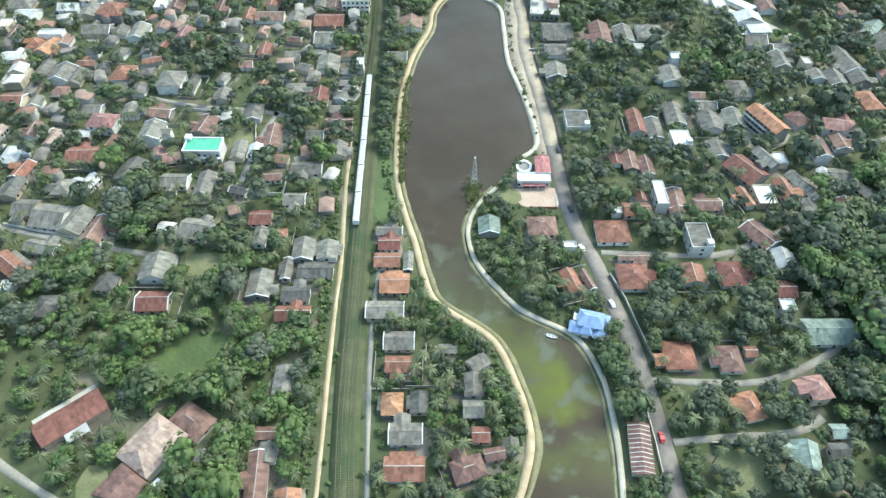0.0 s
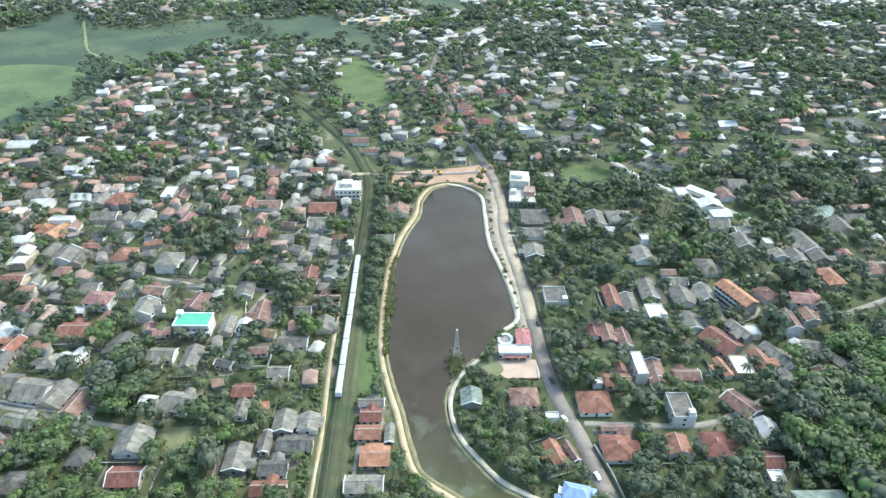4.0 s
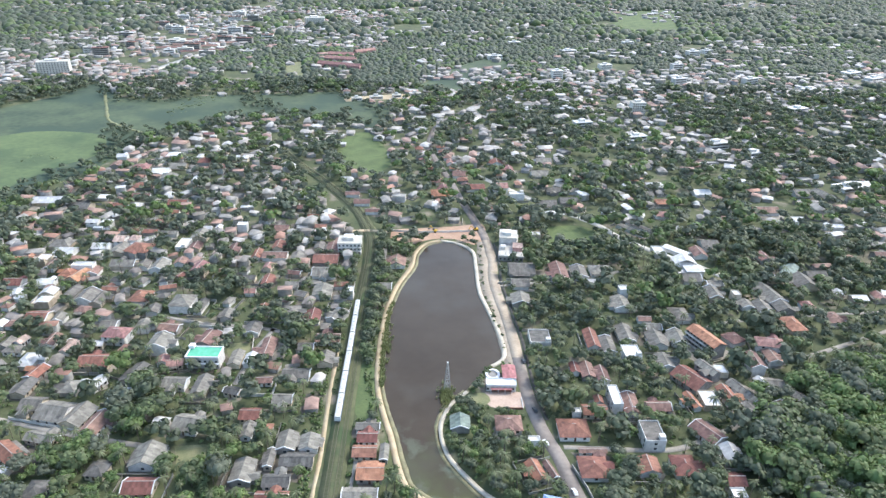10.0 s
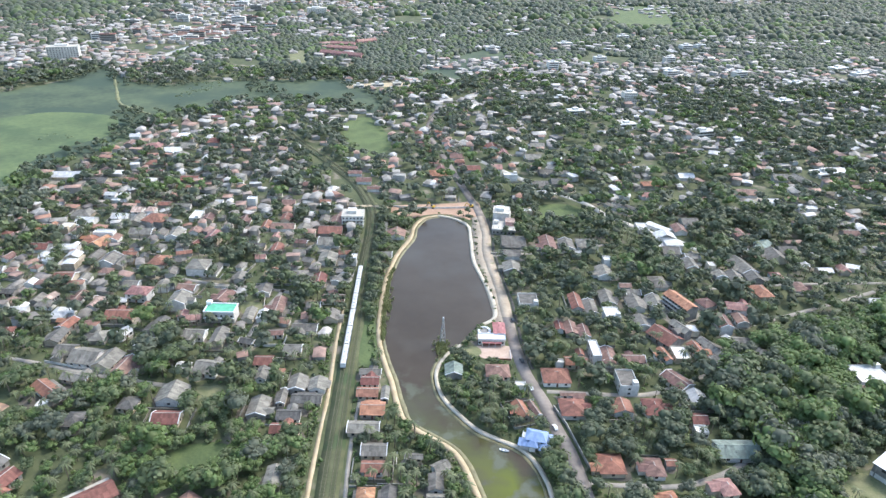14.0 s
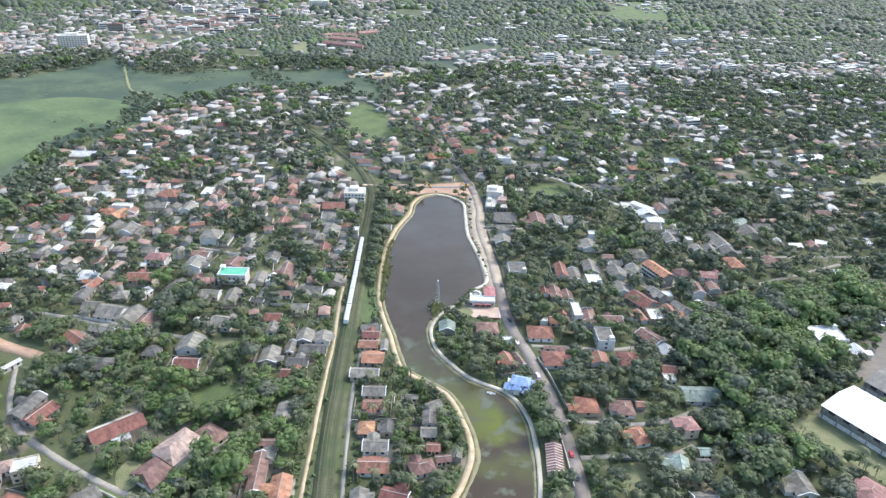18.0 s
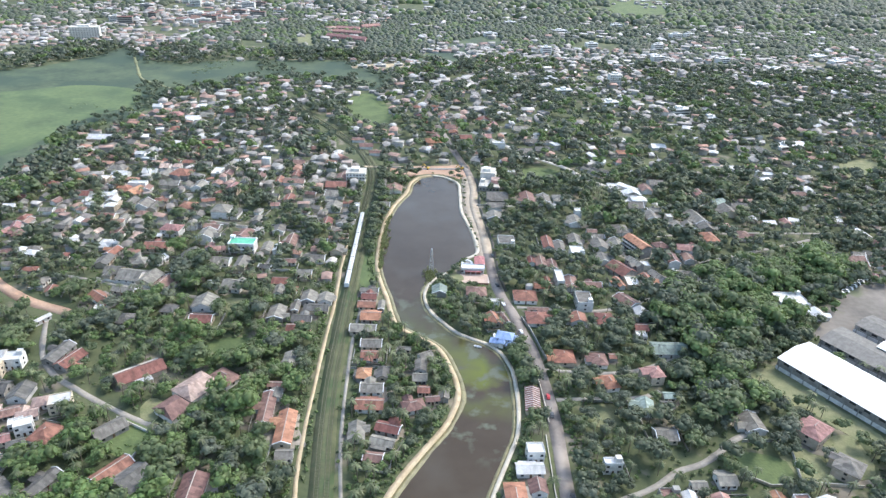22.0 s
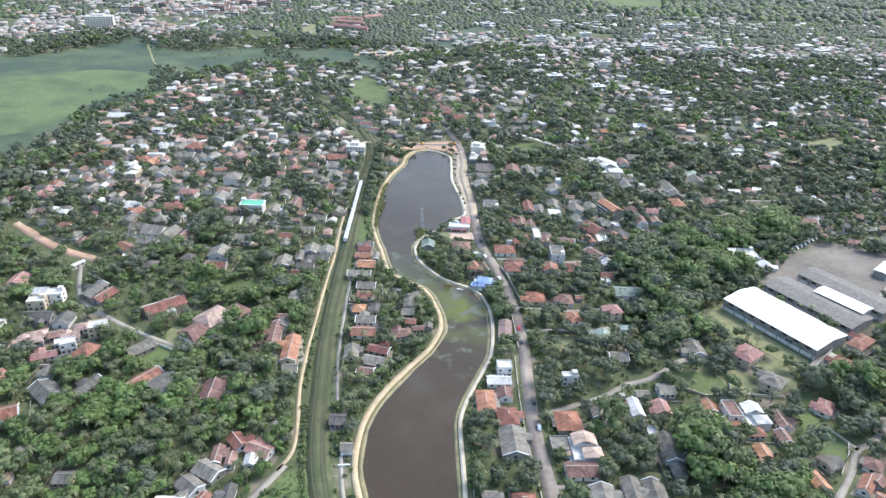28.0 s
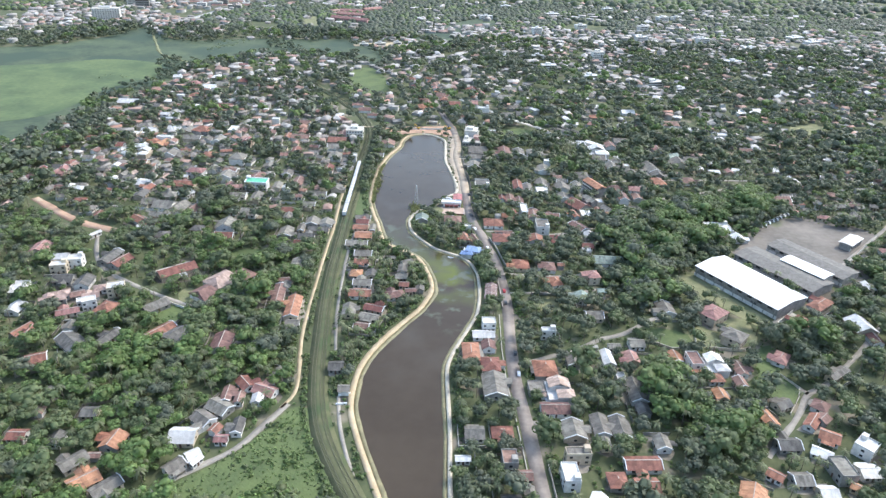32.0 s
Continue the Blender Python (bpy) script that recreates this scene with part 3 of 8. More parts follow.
# ---- railway: ballast, two tracks, sleepers ----
way("ground_bed", railway, 10.5, 0.25, M["ballast"], "weedy railway ballast", "ballast", 0.5, 0.3)
for side in (-2.2, 2.2):
    track = tagged(new("railway_track", None), "steel railway track on timber sleepers in weedy ballast", "railway track")
    centre = offset(railway, side)
    for r in (-0.84, 0.84):
        part("rail", ribbon("rail", offset(centre, r), 0.16, 0.52, M["steel"], 0.16), track)
    fine_line = curve(centre[::3], 0.75)
    tng = np.gradient(fine_line, axis=0)
    tng /= np.linalg.norm(tng, axis=1)[:, None]
    nrm = np.stack([-tng[:, 1], tng[:, 0]], 1)
    sv, st = [], []
    for p, a, b in zip(fine_line, tng, nrm):
        k = len(sv)
        sv += [(*(p + b * u + a * w), z) for z in (0.2, 0.36) for w in (-0.12, 0.12) for u in (-1.3, 1.3)]
        st += [(k + 4, k + 5, k + 7), (k + 4, k + 7, k + 6), (k, k + 1, k + 5), (k, k + 5, k + 4), (k + 2, k + 6, k + 7), (k + 2, k + 7, k + 3)]
    tagged(part("sleeper_bed", mesh_from("sleeper_bed", sv, st, M["sleeper"]), track), kind="stuff")

# ---- houses ----
FOOT = []   # footprints: x, y, half length, half width, turn
WORDS = {"red": "red tiled", "orange": "orange tiled", "grey": "weathered grey sheet", "dark": "dark grey sheet", "white": "white painted", "pink": "faded pinkish tiled", "rose": "pale rose tiled", "brown": "brown tiled", "green": "dull green sheet", "blue": "bright blue tiled", "teal": "turquoise sheet"}
house_count = 0


def gable_roof(l, w, z, rise, over=0.55, thick=0.14, hip=0.0):
    """A pitched roof with thickness; hip draws the ridge's ends in."""
    a, b, r = l / 2 + over, w / 2 + over, l / 2 + over - hip
    drop = rise * over / (w / 2)
    v = []
    for dz in (0, -thick):
        v += [(-a, -b, z - drop + dz), (a, -b, z - drop + dz), (a, b, z - drop + dz), (-a, b, z - drop + dz), (-r, 0, z + rise + dz), (r, 0, z + rise + dz)]
    f = [(0, 1, 5, 4), (2, 3, 4, 5), (7, 6, 10, 11), (9, 8, 11, 10), (0, 6, 7, 1), (2, 8, 9, 3)]
    if hip:
        f += [(1, 2, 5), (3, 0, 4), (8, 7, 11), (6, 9, 10)]
        f += [(1, 7, 8, 2), (3, 9, 6, 0)]
    else:
        f += [(1, 7, 11, 5), (5, 11, 8, 2), (3, 9, 10, 4), (4, 10, 6, 0)]
    return v, f


def house(x, y, l, w, turn, colour, kind, storeys=0, wall=""):
    """A house: walls, roof, ridge, door and windows."""
    global house_count
    house_count += 1
    rng = random.Random(house_count)
    storeys = storeys or (2 if kind == "flat" and l > 7 and min(l, w) <= 7 and rng.random() < 0.7 else 1)
    wall = wall or rng.choice(["white", "cream", "grey", "white"] if colour not in ("white", "pink") else ["white", "white", "cream"])
    grand = kind == "flat" and max(l, w) > 12 and min(l, w) > 8 and storeys == 2 and colour in ("white", "pink")
    storeys = 1 if grand else storeys
    h = 2.9 * storeys + 0.3
    if w > l:
        l, w, turn = w, l, turn + 90
    FOOT.append((x, y, l / 2, w / 2, radians(turn)))
    words = f"{'two-storey ' if storeys == 2 else ''}{'house' if l > 6 else 'shed'} with {'a flat' if kind == 'flat' else 'a hipped' if kind == 'hip' else 'a pitched'} {WORDS[colour]} roof and {wall} walls"
    sort = "shed" if l <= 6 else "townhouse" if kind == "flat" else "bungalow" if kind == "hip" else "cottage" if l <= 11.5 else "house"
    ob = tagged(new(sort, None), words.replace("house", sort) if sort != "shed" else words, sort, f"{sort}s of the suburb")
    ob.matrix_basis = pose(x, y, 0, 0, 0, turn)
    l, w = l * 0.96, w * 0.96
    il, iw = l - 0.9, w - 0.9
    wm, rm = M["wall_" + wall], M["roof_" + colour]
    if kind == "flat":
        part("wall", poly_mesh("wall", *box(-l / 2, l / 2, -w / 2, w / 2, -0.2, h), wm), ob)
        part("roof", poly_mesh("roof", *box(-l / 2 + 0.25, l / 2 - 0.25, -w / 2 + 0.25, w / 2 - 0.25, h, h + 0.14), rm), ob)
        for s in (-1, 1):
            part("parapet", poly_mesh("parapet", *box(-l / 2, l / 2, s * (w / 2 - 0.12) - 0.12, s * (w / 2 - 0.12) + 0.12, h, h + 0.7), wm), ob)
            part("parapet", poly_mesh("parapet", *box(s * (l / 2 - 0.12) - 0.12, s * (l / 2 - 0.12) + 0.12, -w / 2 + 0.24, w / 2 - 0.24, h, h + 0.7), wm), ob)
        if grand:
            roof_tile = M["roof_" + rng.choice(("white", "rose", "white", "grey") if colour == "white" else ("pink", "red", "rose", "brown"))]
            for name, u0, u1, p0, p1, base, top, hipped in (("side_wing", 0.08, 0.5, -0.15, 0.5, h, h + 2.2, 1), ("porch", -0.15, 0.2, -0.72, -0.5, -0.2, 2.7, 1)):
                wing = part(name, poly_mesh(name, *box(u0 * l, u1 * l, p0 * w, p1 * w, base + 0.14 if base > 0 else base, top), wm), ob)
                v, f = gable_roof((u1 - u0) * l, (p1 - p0) * w, top, min(u1 - u0, p1 - p0) * w * 0.3, over=0.4, hip=min((u1 - u0) * l, (p1 - p0) * w) * 0.45)
                part(name + "_roof", poly_mesh(name + "_roof", [(a + (u0 + u1) / 2 * l, b + (p0 + p1) / 2 * w, c) for a, b, c in v], f, roof_tile), wing)
            part("balcony", poly_mesh("balcony", *box(0.1 * l, 0.48 * l, -w / 2 - 1.2, -w / 2, h - 3.0, h - 2.2), M["paint_white"]), ob)
            tile = roof_tile
            v, f = gable_roof(l * 0.46, w * 0.8, h + 2.6, w * 0.17)
            part("upper_storey", poly_mesh("upper_storey", *box(-l / 2 + 0.3, -l * 0.04, -w * 0.4, w * 0.4, h + 0.14, h + 2.6), wm), ob)
            part("upper_roof", poly_mesh("upper_roof", [(a - l * 0.27, b, c) for a, b, c in v], f, tile), ob)
            part("upper_window", poly_mesh("upper_window", *box(-l * 0.33, -l * 0.2, -w * 0.4 - 0.05, -w * 0.4 + 0.03, h + 1.0, h + 2.0), M["shade"]), ob)
        elif l > 8 and rng.random() < 0.6:
            part("stair_head", poly_mesh("stair_head", *box(l / 2 - 3.2, l / 2 - 0.4, w / 2 - 3, w / 2 - 0.4, h + 0.14, h + 2.4), wm), ob)
        il, iw = l, w
    else:
        rise = w / 2 * rng.uniform(0.36, 0.5)
        wv, wfc = box(-il / 2, il / 2, -iw / 2, iw / 2, -0.2, h)
        if kind == "gable":
            wv += [(-il / 2, 0, h + rise * 0.9), (il / 2, 0, h + rise * 0.9)]
            wfc += [(4, 6, 8), (7, 5, 9)]
        part("wall", poly_mesh("wall", wv, wfc, wm), ob)
        hip = min(l / 2 - 0.6, w / 2) if kind == "hip" else 0.0
        part("roof", poly_mesh("roof", *gable_roof(il, iw, h, rise, hip=hip), rm), ob)
        rr = il / 2 + 0.55 - hip
        # Added white edge strips stand in for sunlit white gable walls under the eaves.
        if kind == "gable" and l > 8.5 and colour != "white" and y < 400 and rng.random() < (0.6 if colour in ("grey", "dark", "brown") else 0.3):
            for s in ((1,) if rng.random() < 0.6 else (-1, 1)):
                v, f = gable_roof(0.34, iw, h + 0.16, rise, over=0.0, thick=0.5)
                part("verge_wall", poly_mesh("verge_wall", [(a + s * (il / 2 + 0.45), b * (1 + 0.7 / iw), c - max(abs(b) - iw / 2, 0) * 0.4) for a, b, c in v], f, M["paint_white"]), ob, "white strip standing in for the sunlit gable wall")
        part("ridge", poly_mesh("ridge", *box(-rr, rr, -0.18, 0.18, h + rise - 0.1, h + rise + 0.07), M["cap"] if colour in ("red", "orange", "brown", "pink") else rm), ob)
        if l > 9.5 and rng.random() < 0.5:
            s, u0, wl, ww = rng.choice((-1, 1)), rng.uniform(-0.22, 0.22) * l, rng.uniform(2.2, 4.0), rng.uniform(3.6, 5.2)
            wing = part("wing", poly_mesh("wing", *box(u0 - ww / 2, u0 + ww / 2, min(s * iw * 0.3, s * (iw / 2 + wl)), max(s * iw * 0.3, s * (iw / 2 + wl)), -0.2, h - 0.15), wm), ob)
            v, f = gable_roof(iw * 0.5 + wl, ww, h - 0.15, min(rise * 0.8, ww * 0.24))
            part("wing_roof", poly_mesh("wing_roof", [(u0 - b * 1.0, s * (iw * 0.25 + wl / 2) + a, c) for a, b, c in v], f, rm), wing)
        elif l > 8 and rng.random() < 0.6:
            s, q = rng.choice((-1, 1)), rng.uniform(1.6, 2.6)
            lv = [(-il * 0.4, s * iw / 2, h - 0.1), (il * 0.3, s * iw / 2, h - 0.1), (il * 0.3, s * (iw / 2 + q), h - 0.85), (-il * 0.4, s * (iw / 2 + q), h - 0.85)]
            lv += [(a, b, c - 0.1) for a, b, c in lv]
            part("verandah_roof", poly_mesh("verandah_roof", lv, [(0, 1, 2, 3), (7, 6, 5, 4), (0, 4, 5, 1), (1, 5, 6, 2), (2, 6, 7, 3), (3, 7, 4, 0)], rm if rng.random() < 0.5 else M["roof_grey"]), ob)
            for u in (-il * 0.39, il * 0.28):
                part("post", poly_mesh("post", *box(u - 0.08, u + 0.08, s * (iw / 2 + q - 0.2) - 0.08, s * (iw / 2 + q - 0.2) + 0.08, -0.1, h - 0.9), wm), ob)
    if l > 6:
        front = -1
        if y < 310:
            part("door", poly_mesh("door", *box(-0.5, 0.5, front * iw / 2 - 0.06, front * iw / 2 + 0.04, 0.1, 2.2), M["door"]), ob)
        for st in range(storeys if y < 310 else 0):
            for u in (-il * 0.32, il * 0.32):
                part("window", poly_mesh("window", *box(u - 0.7, u + 0.7, front * iw / 2 - 0.05, front * iw / 2 + 0.04, 1.1 + 2.9 * st, 2.3 + 2.9 * st), M["shade"]), ob)
            for s in (-1, 1) if y < 225 else ():
                part("window", poly_mesh("window", *box(s * il / 2 - 0.05, s * il / 2 + 0.05, -0.7, 0.7, 1.1 + 2.9 * st, 2.3 + 2.9 * st), M["shade"]), ob)
    return ob

house(-303.9, 458.0, 15.7, 8.8, 1, "brown", "gable")
house(-276.9, 460.8, 19.6, 9.0, 1, "white", "flat", 2)
house(-288.6, 425.1, 16.4, 13.4, 1, "grey", "hip")
house(-279.1, 411.3, 14.6, 14.2, 1, "white", "gable")
house(-288.5, 398.6, 13.7, 9.3, -89, "white", "flat")
house(-277.5, 389.9, 14.6, 8.8, -89, "brown", "gable")
house(-260.1, 379.0, 12.8, 11.1, -89, "orange", "hip")
house(-251.0, 376.0, 17.6, 12.3, 74, "orange", "gable")
house(-252.5, 385.3, 15.3, 6.5, 1, "white", "flat", 2)
house(-244.2, 381.7, 10.3, 9.0, -89, "brown", "gable")
house(-256.7, 421.0, 13.7, 10.3, 1, "white", "gable")
house(-249.1, 452.0, 17.1, 6.5, 1, "red", "gable")
house(-231.5, 449.0, 12.0, 8.0, 1, "red", "gable")
house(-241.4, 429.2, 17.2, 13.6, 1, "white", "flat", 2)
house(-241.8, 417.5, 17.4, 11.1, -89, "grey", "gable")
house(-225.1, 413.9, 18.6, 16.4, -9, "red", "hip", 2)
house(-216.2, 446.7, 13.9, 6.7, 1, "grey", "gable")
house(-189.4, 457.5, 7.1, 6.5, 1, "white", "gable")
house(-181.2, 459.3, 6.5, 5.5, -89, "white", "gable")
house(-190.6, 443.8, 15.8, 13.8, -89, "grey", "gable")
house(-198.3, 427.5, 16.5, 8.2, -89, "white", "flat")
house(-187.8, 423.9, 11.8, 8.9, -89, "brown", "gable")
house(-177.5, 425.5, 6.7, 5.9, 1, "grey", "gable")
house(-157.4, 419.1, 16.0, 9.2, -89, "brown", "gable")
house(-161.9, 458.6, 7.8, 6.5, 1, "white", "flat", 2)
house(-228.8, 394.5, 17.8, 12.1, 1, "grey", "gable")
house(-213.8, 392.6, 10.7, 9.2, -89, "grey", "gable")
house(-202.2, 391.5, 16.2, 12.0, -90, "grey", "gable")
house(-189.9, 399.0, 9.6, 8.6, -89, "brown", "gable")
house(-171.2, 384.9, 13.2, 10.2, 85, "pink", "gable", 2)
house(-197.6, 348.8, 15.3, 12.3, 87, "red", "hip")
house(-231.8, 347.2, 15.2, 13.8, 87, "grey", "gable")
house(-222.6, 344.5, 15.1, 8.5, 89, "grey", "gable")
house(-244.2, 352.3, 15.4, 8.7, 87, "grey", "gable")
house(-256.4, 343.7, 17.0, 11.6, -89, "white", "flat", 2)
house(-268.3, 365.1, 12.2, 9.7, 1, "white", "gable")
house(-166.7, 339.2, 15.7, 14.5, 89, "grey", "hip", 2)
house(-155.3, 338.5, 15.6, 6.3, 87, "dark", "gable")
house(-249.7, 322.3, 13.8, 12.5, 1, "red", "gable")
house(-236.2, 320.9, 9.3, 8.1, -89, "grey", "gable")
house(-183.4, 333.2, 9.7, 8.3, -89, "grey", "gable")
house(-202.7, 315.1, 10.5, 9.1, 1, "grey", "gable")
house(-191.8, 301.6, 15.2, 11.7, -4, "pink", "hip", 2)
house(-181.8, 314.3, 11.1, 9.8, -89, "grey", "gable")
house(-165.3, 312.5, 13.0, 9.1, -7, "brown", "gable")
house(-163.4, 293.4, 14.2, 12.5, 88, "grey", "gable", 2)
house(-138.8, 302.0, 15.5, 10.9, 79, "brown", "gable")
house(-201.0, 294.2, 9.5, 5.6, 1, "white", "gable")
house(-227.9, 297.2, 12.3, 7.1, -89, "brown", "gable")
house(-147.0, 476.6, 13.7, 6.5, 1, "grey", "gable")
house(-131.1, 460.6, 11.8, 8.6, 1, "brown", "gable")
house(-100.5, 464.2, 9.5, 8.7, 1, "red", "gable")
house(-98.1, 447.1, 9.2, 6.5, 1, "white", "flat")
house(-126.5, 428.3, 13.5, 8.2, -89, "red", "gable")
house(-138.8, 412.8, 14.3, 6.6, -89, "red", "gable")
house(-125.1, 411.5, 18.9, 11.4, 1, "brown", "gable")
house(-108.7, 409.5, 12.7, 9.4, -89, "grey", "gable")
house(-95.5, 427.8, 12.0, 7.8, -89, "grey", "gable")
house(-85.0, 426.5, 14.9, 9.7, -89, "brown", "gable")
house(-87.1, 406.9, 19.1, 15.4, 1, "red", "gable")
house(-84.9, 386.7, 17.4, 14.4, 1, "grey", "gable")
house(-121.4, 373.5, 13.7, 7.5, -89, "red", "gable")
house(-103.7, 368.1, 9.5, 7.4, 1, "grey", "gable")
house(-81.5, 359.3, 15.4, 13.3, -89, "grey", "gable")
house(-62.6, 356.5, 7.1, 4.0, -89, "white", "flat")
house(-115.4, 335.6, 11.0, 6.8, 85, "red", "gable")
house(-97.0, 333.5, 13.0, 11.8, -89, "grey", "hip")
house(-82.1, 327.8, 13.8, 9.7, -89, "red", "gable")
house(-67.4, 329.1, 13.1, 10.6, 66, "grey", "gable")
house(-115.3, 313.0, 13.0, 9.2, -89, "grey", "gable")
house(-101.7, 293.4, 18.5, 8.8, -89, "brown", "gable")
house(-68.9, 304.2, 15.0, 9.7, 1, "brown", "gable")
house(-46.6, 415.1, 17.2, 5.8, -89, "grey", "gable")
house(-35.5, 404.0, 13.8, 13.6, -89, "brown", "gable")
house(-41.8, 367.5, 11.5, 9.8, 1, "grey", "gable")
house(-230.3, 277.5, 13.9, 9.7, -89, "white", "hip")
house(-219.8, 266.2, 12.7, 8.7, 79, "orange", "gable")
house(-219.2, 253.6, 14.1, 9.2, 89, "dark", "gable")
house(-193.3, 278.0, 18.0, 12.6, 2, "red", "gable")
house(-166.3, 266.4, 16.8, 11.3, 79, "dark", "gable")
house(-142.8, 259.7, 13.9, 9.8, -1, "grey", "gable")
house(-127.9, 257.5, 16.3, 8.9, 90, "grey", "gable")
house(-166.6, 249.9, 11.9, 10.2, -3, "white", "hip")
house(-195.2, 254.6, 11.1, 9.8, -89, "grey", "hip")
house(-206.9, 240.3, 11.4, 11.3, -2, "grey", "gable")
house(-192.9, 235.0, 16.3, 15.5, -8, "grey", "gable")
house(-180.3, 232.3, 16.0, 12.6, 79, "grey", "gable")
house(-169.0, 227.1, 15.6, 10.3, 80, "brown", "gable")
house(-124.5, 228.2, 13.8, 12.8, -10, "grey", "gable")
house(-189.5, 216.2, 15.9, 7.4, -13, "grey", "gable")
house(-198.3, 205.5, 20.8, 8.9, -35, "red", "gable")
house(-195.3, 194.5, 5.4, 5.2, -89, "white", "flat")
house(-135.1, 205.3, 14.6, 14.3, -89, "grey", "gable")
house(-154.0, 196.8, 9.5, 9.2, -5, "dark", "hip")
house(-131.4, 187.6, 14.1, 10.6, 2, "red", "gable")
house(-174.6, 184.5, 11.4, 9.3, -89, "dark", "hip")
house(-116.9, 282.3, 14.2, 7.5, -89, "grey", "gable")
house(-108.3, 281.5, 10.6, 8.0, -89, "white", "gable")
house(-80.5, 269.3, 15.7, 9.2, 1, "grey", "gable")
house(-66.9, 283.3, 11.5, 9.8, -89, "grey", "gable")
house(-83.0, 247.7, 10.7, 8.4, 1, "grey", "gable")
house(-96.5, 235.6, 10.4, 9.4, 1, "red", "gable")
house(-86.6, 225.8, 7.6, 6.2, 1, "red", "hip")
house(-94.6, 224.0, 11.0, 6.1, -89, "grey", "gable")
house(-74.1, 216.5, 12.6, 9.9, -89, "grey", "gable")
house(-63.4, 216.3, 10.6, 9.4, -89, "grey", "gable")
house(-67.0, 204.4, 15.9, 8.1, 1, "dark", "gable")
house(-79.6, 205.5, 11.9, 4.8, -89, "grey", "gable")
house(-89.5, 197.2, 14.6, 10.5, -89, "grey", "gable")
house(-73.4, 192.0, 12.2, 8.3, 1, "dark", "gable")
house(-73.1, 182.2, 14.7, 7.9, 1, "red", "gable")
house(-37.2, 228.1, 12.2, 5.6, 1, "grey", "gable")
house(-36.6, 220.6, 10.0, 8.1, 1, "red", "gable")
house(-36.9, 211.0, 11.7, 8.4, 1, "red", "gable")
house(-27.8, 210.5, 10.9, 4.4, -89, "grey", "gable")
house(-32.9, 198.3, 12.8, 10.9, 1, "orange", "gable")
house(-36, 184.5, 16.1, 9.1, 1, "grey", "gable")
house(-94.6, 120.9, 6.4, 5.4, -89, "grey", "gable")
house(-71.4, 151.6, 12.9, 8.0, -89, "grey", "gable")
house(-73.9, 130.5, 9.5, 5.1, 1, "brown", "gable")
house(-72.2, 123.3, 7.7, 6.6, -89, "grey", "gable")
house(-29.4, 169.8, 12.5, 9.0, 1, "grey", "gable")
house(-29.0, 159.2, 10.5, 7.6, 1, "red", "gable")
house(-30.3, 142.5, 9.6, 8.2, -89, "orange", "hip")
house(-20.4, 143.1, 9.1, 7.0, -89, "dark", "gable")
house(-24.8, 130.9, 12.4, 8.6, 1, "grey", "gable")
house(-24.6, 118.2, 14.6, 9.2, 1, "red", "gable")
house(-11, 166, 8.8, 3.6, 1, "grey", "gable")
house(54.0, 396.7, 19.1, 18.9, 1, "grey", "gable")
house(51.2, 375.3, 13.0, 11.3, 1, "grey", "gable")
house(49.4, 353.0, 13.9, 13.1, -89, "grey", "gable")
house(80.1, 393.6, 24.0, 12.7, -89, "brown", "gable")
house(94.3, 392.5, 17.3, 11.9, -89, "grey", "gable")
house(110.8, 396.6, 16.9, 14.8, 1, "grey", "hip")
house(100.4, 378.3, 9.6, 8.8, 1, "white", "gable")
house(56.2, 308.9, 14.7, 12.7, -89, "dark", "flat")
house(114.2, 350.3, 16.0, 11.7, -89, "grey", "gable")
house(118.9, 364.4, 7.2, 6.0, -89, "white", "flat")
house(87.0, 307.8, 19.5, 8.4, -89, "red", "gable")
house(95.4, 302.1, 17.2, 8.3, -89, "grey", "gable")
house(108.4, 313.9, 18.0, 10.3, -89, "grey", "gable")
house(69.1, 449.6, 10.4, 6.5, 1, "white", "flat")
house(161.6, 429.0, 14.9, 8.9, -89, "white", "flat")
house(173.5, 402.5, 22.0, 19.8, -89, "white", "flat", 2)
house(172.0, 387.4, 13.9, 13.0, 1, "grey", "gable")
house(185.6, 379.2, 11.6, 8.9, 1, "grey", "gable")
house(180.1, 365.6, 15.7, 10.7, -89, "grey", "gable")
house(191.2, 427.8, 14.9, 11.1, -89, "brown", "gable")
house(204.5, 443.9, 14.4, 14.1, 1, "grey", "gable")
house(238.2, 421.7, 13.1, 9.5, -89, "pink", "gable")
house(230.7, 389.9, 9.2, 6.3, -89, "white", "flat")
house(217.7, 365.6, 24.0, 14.2, -80, "grey", "gable")
house(248.2, 401.5, 19.6, 8.9, 49, "green", "gable")
house(249.1, 383.7, 16.7, 16.5, -89, "grey", "gable")
house(219.4, 348.5, 12.5, 12.3, -89, "grey", "gable")
house(236.8, 351.6, 11.5, 8.5, -89, "pink", "hip")
house(196.7, 351.7, 10.3, 8.5, -89, "grey", "gable")
house(205.8, 348.4, 14.7, 9.7, -89, "grey", "gable")
house(192.9, 360.4, 7.1, 5.3, -89, "white", "flat")
house(148.6, 337.8, 16.4, 12.1, -89, "grey", "hip")
house(127.5, 322.2, 10.5, 8.2, 1, "grey", "gable")
house(125.7, 308.2, 15.6, 11.4, -89, "grey", "gable")
house(139.1, 310.8, 14.8, 10.3, -89, "grey", "gable")
house(124.5, 331.6, 8.8, 6.4, 1, "brown", "gable")
house(173.0, 311.2, 11.1, 11.1, 24, "brown", "hip")
house(213.4, 323.9, 16.8, 11.4, -82, "orange", "hip", 2)
house(190.6, 302.9, 16.4, 10.5, -9, "pink", "hip", 2)
house(31.6, 232.1, 13.8, 12.0, 1, "brown", "hip")
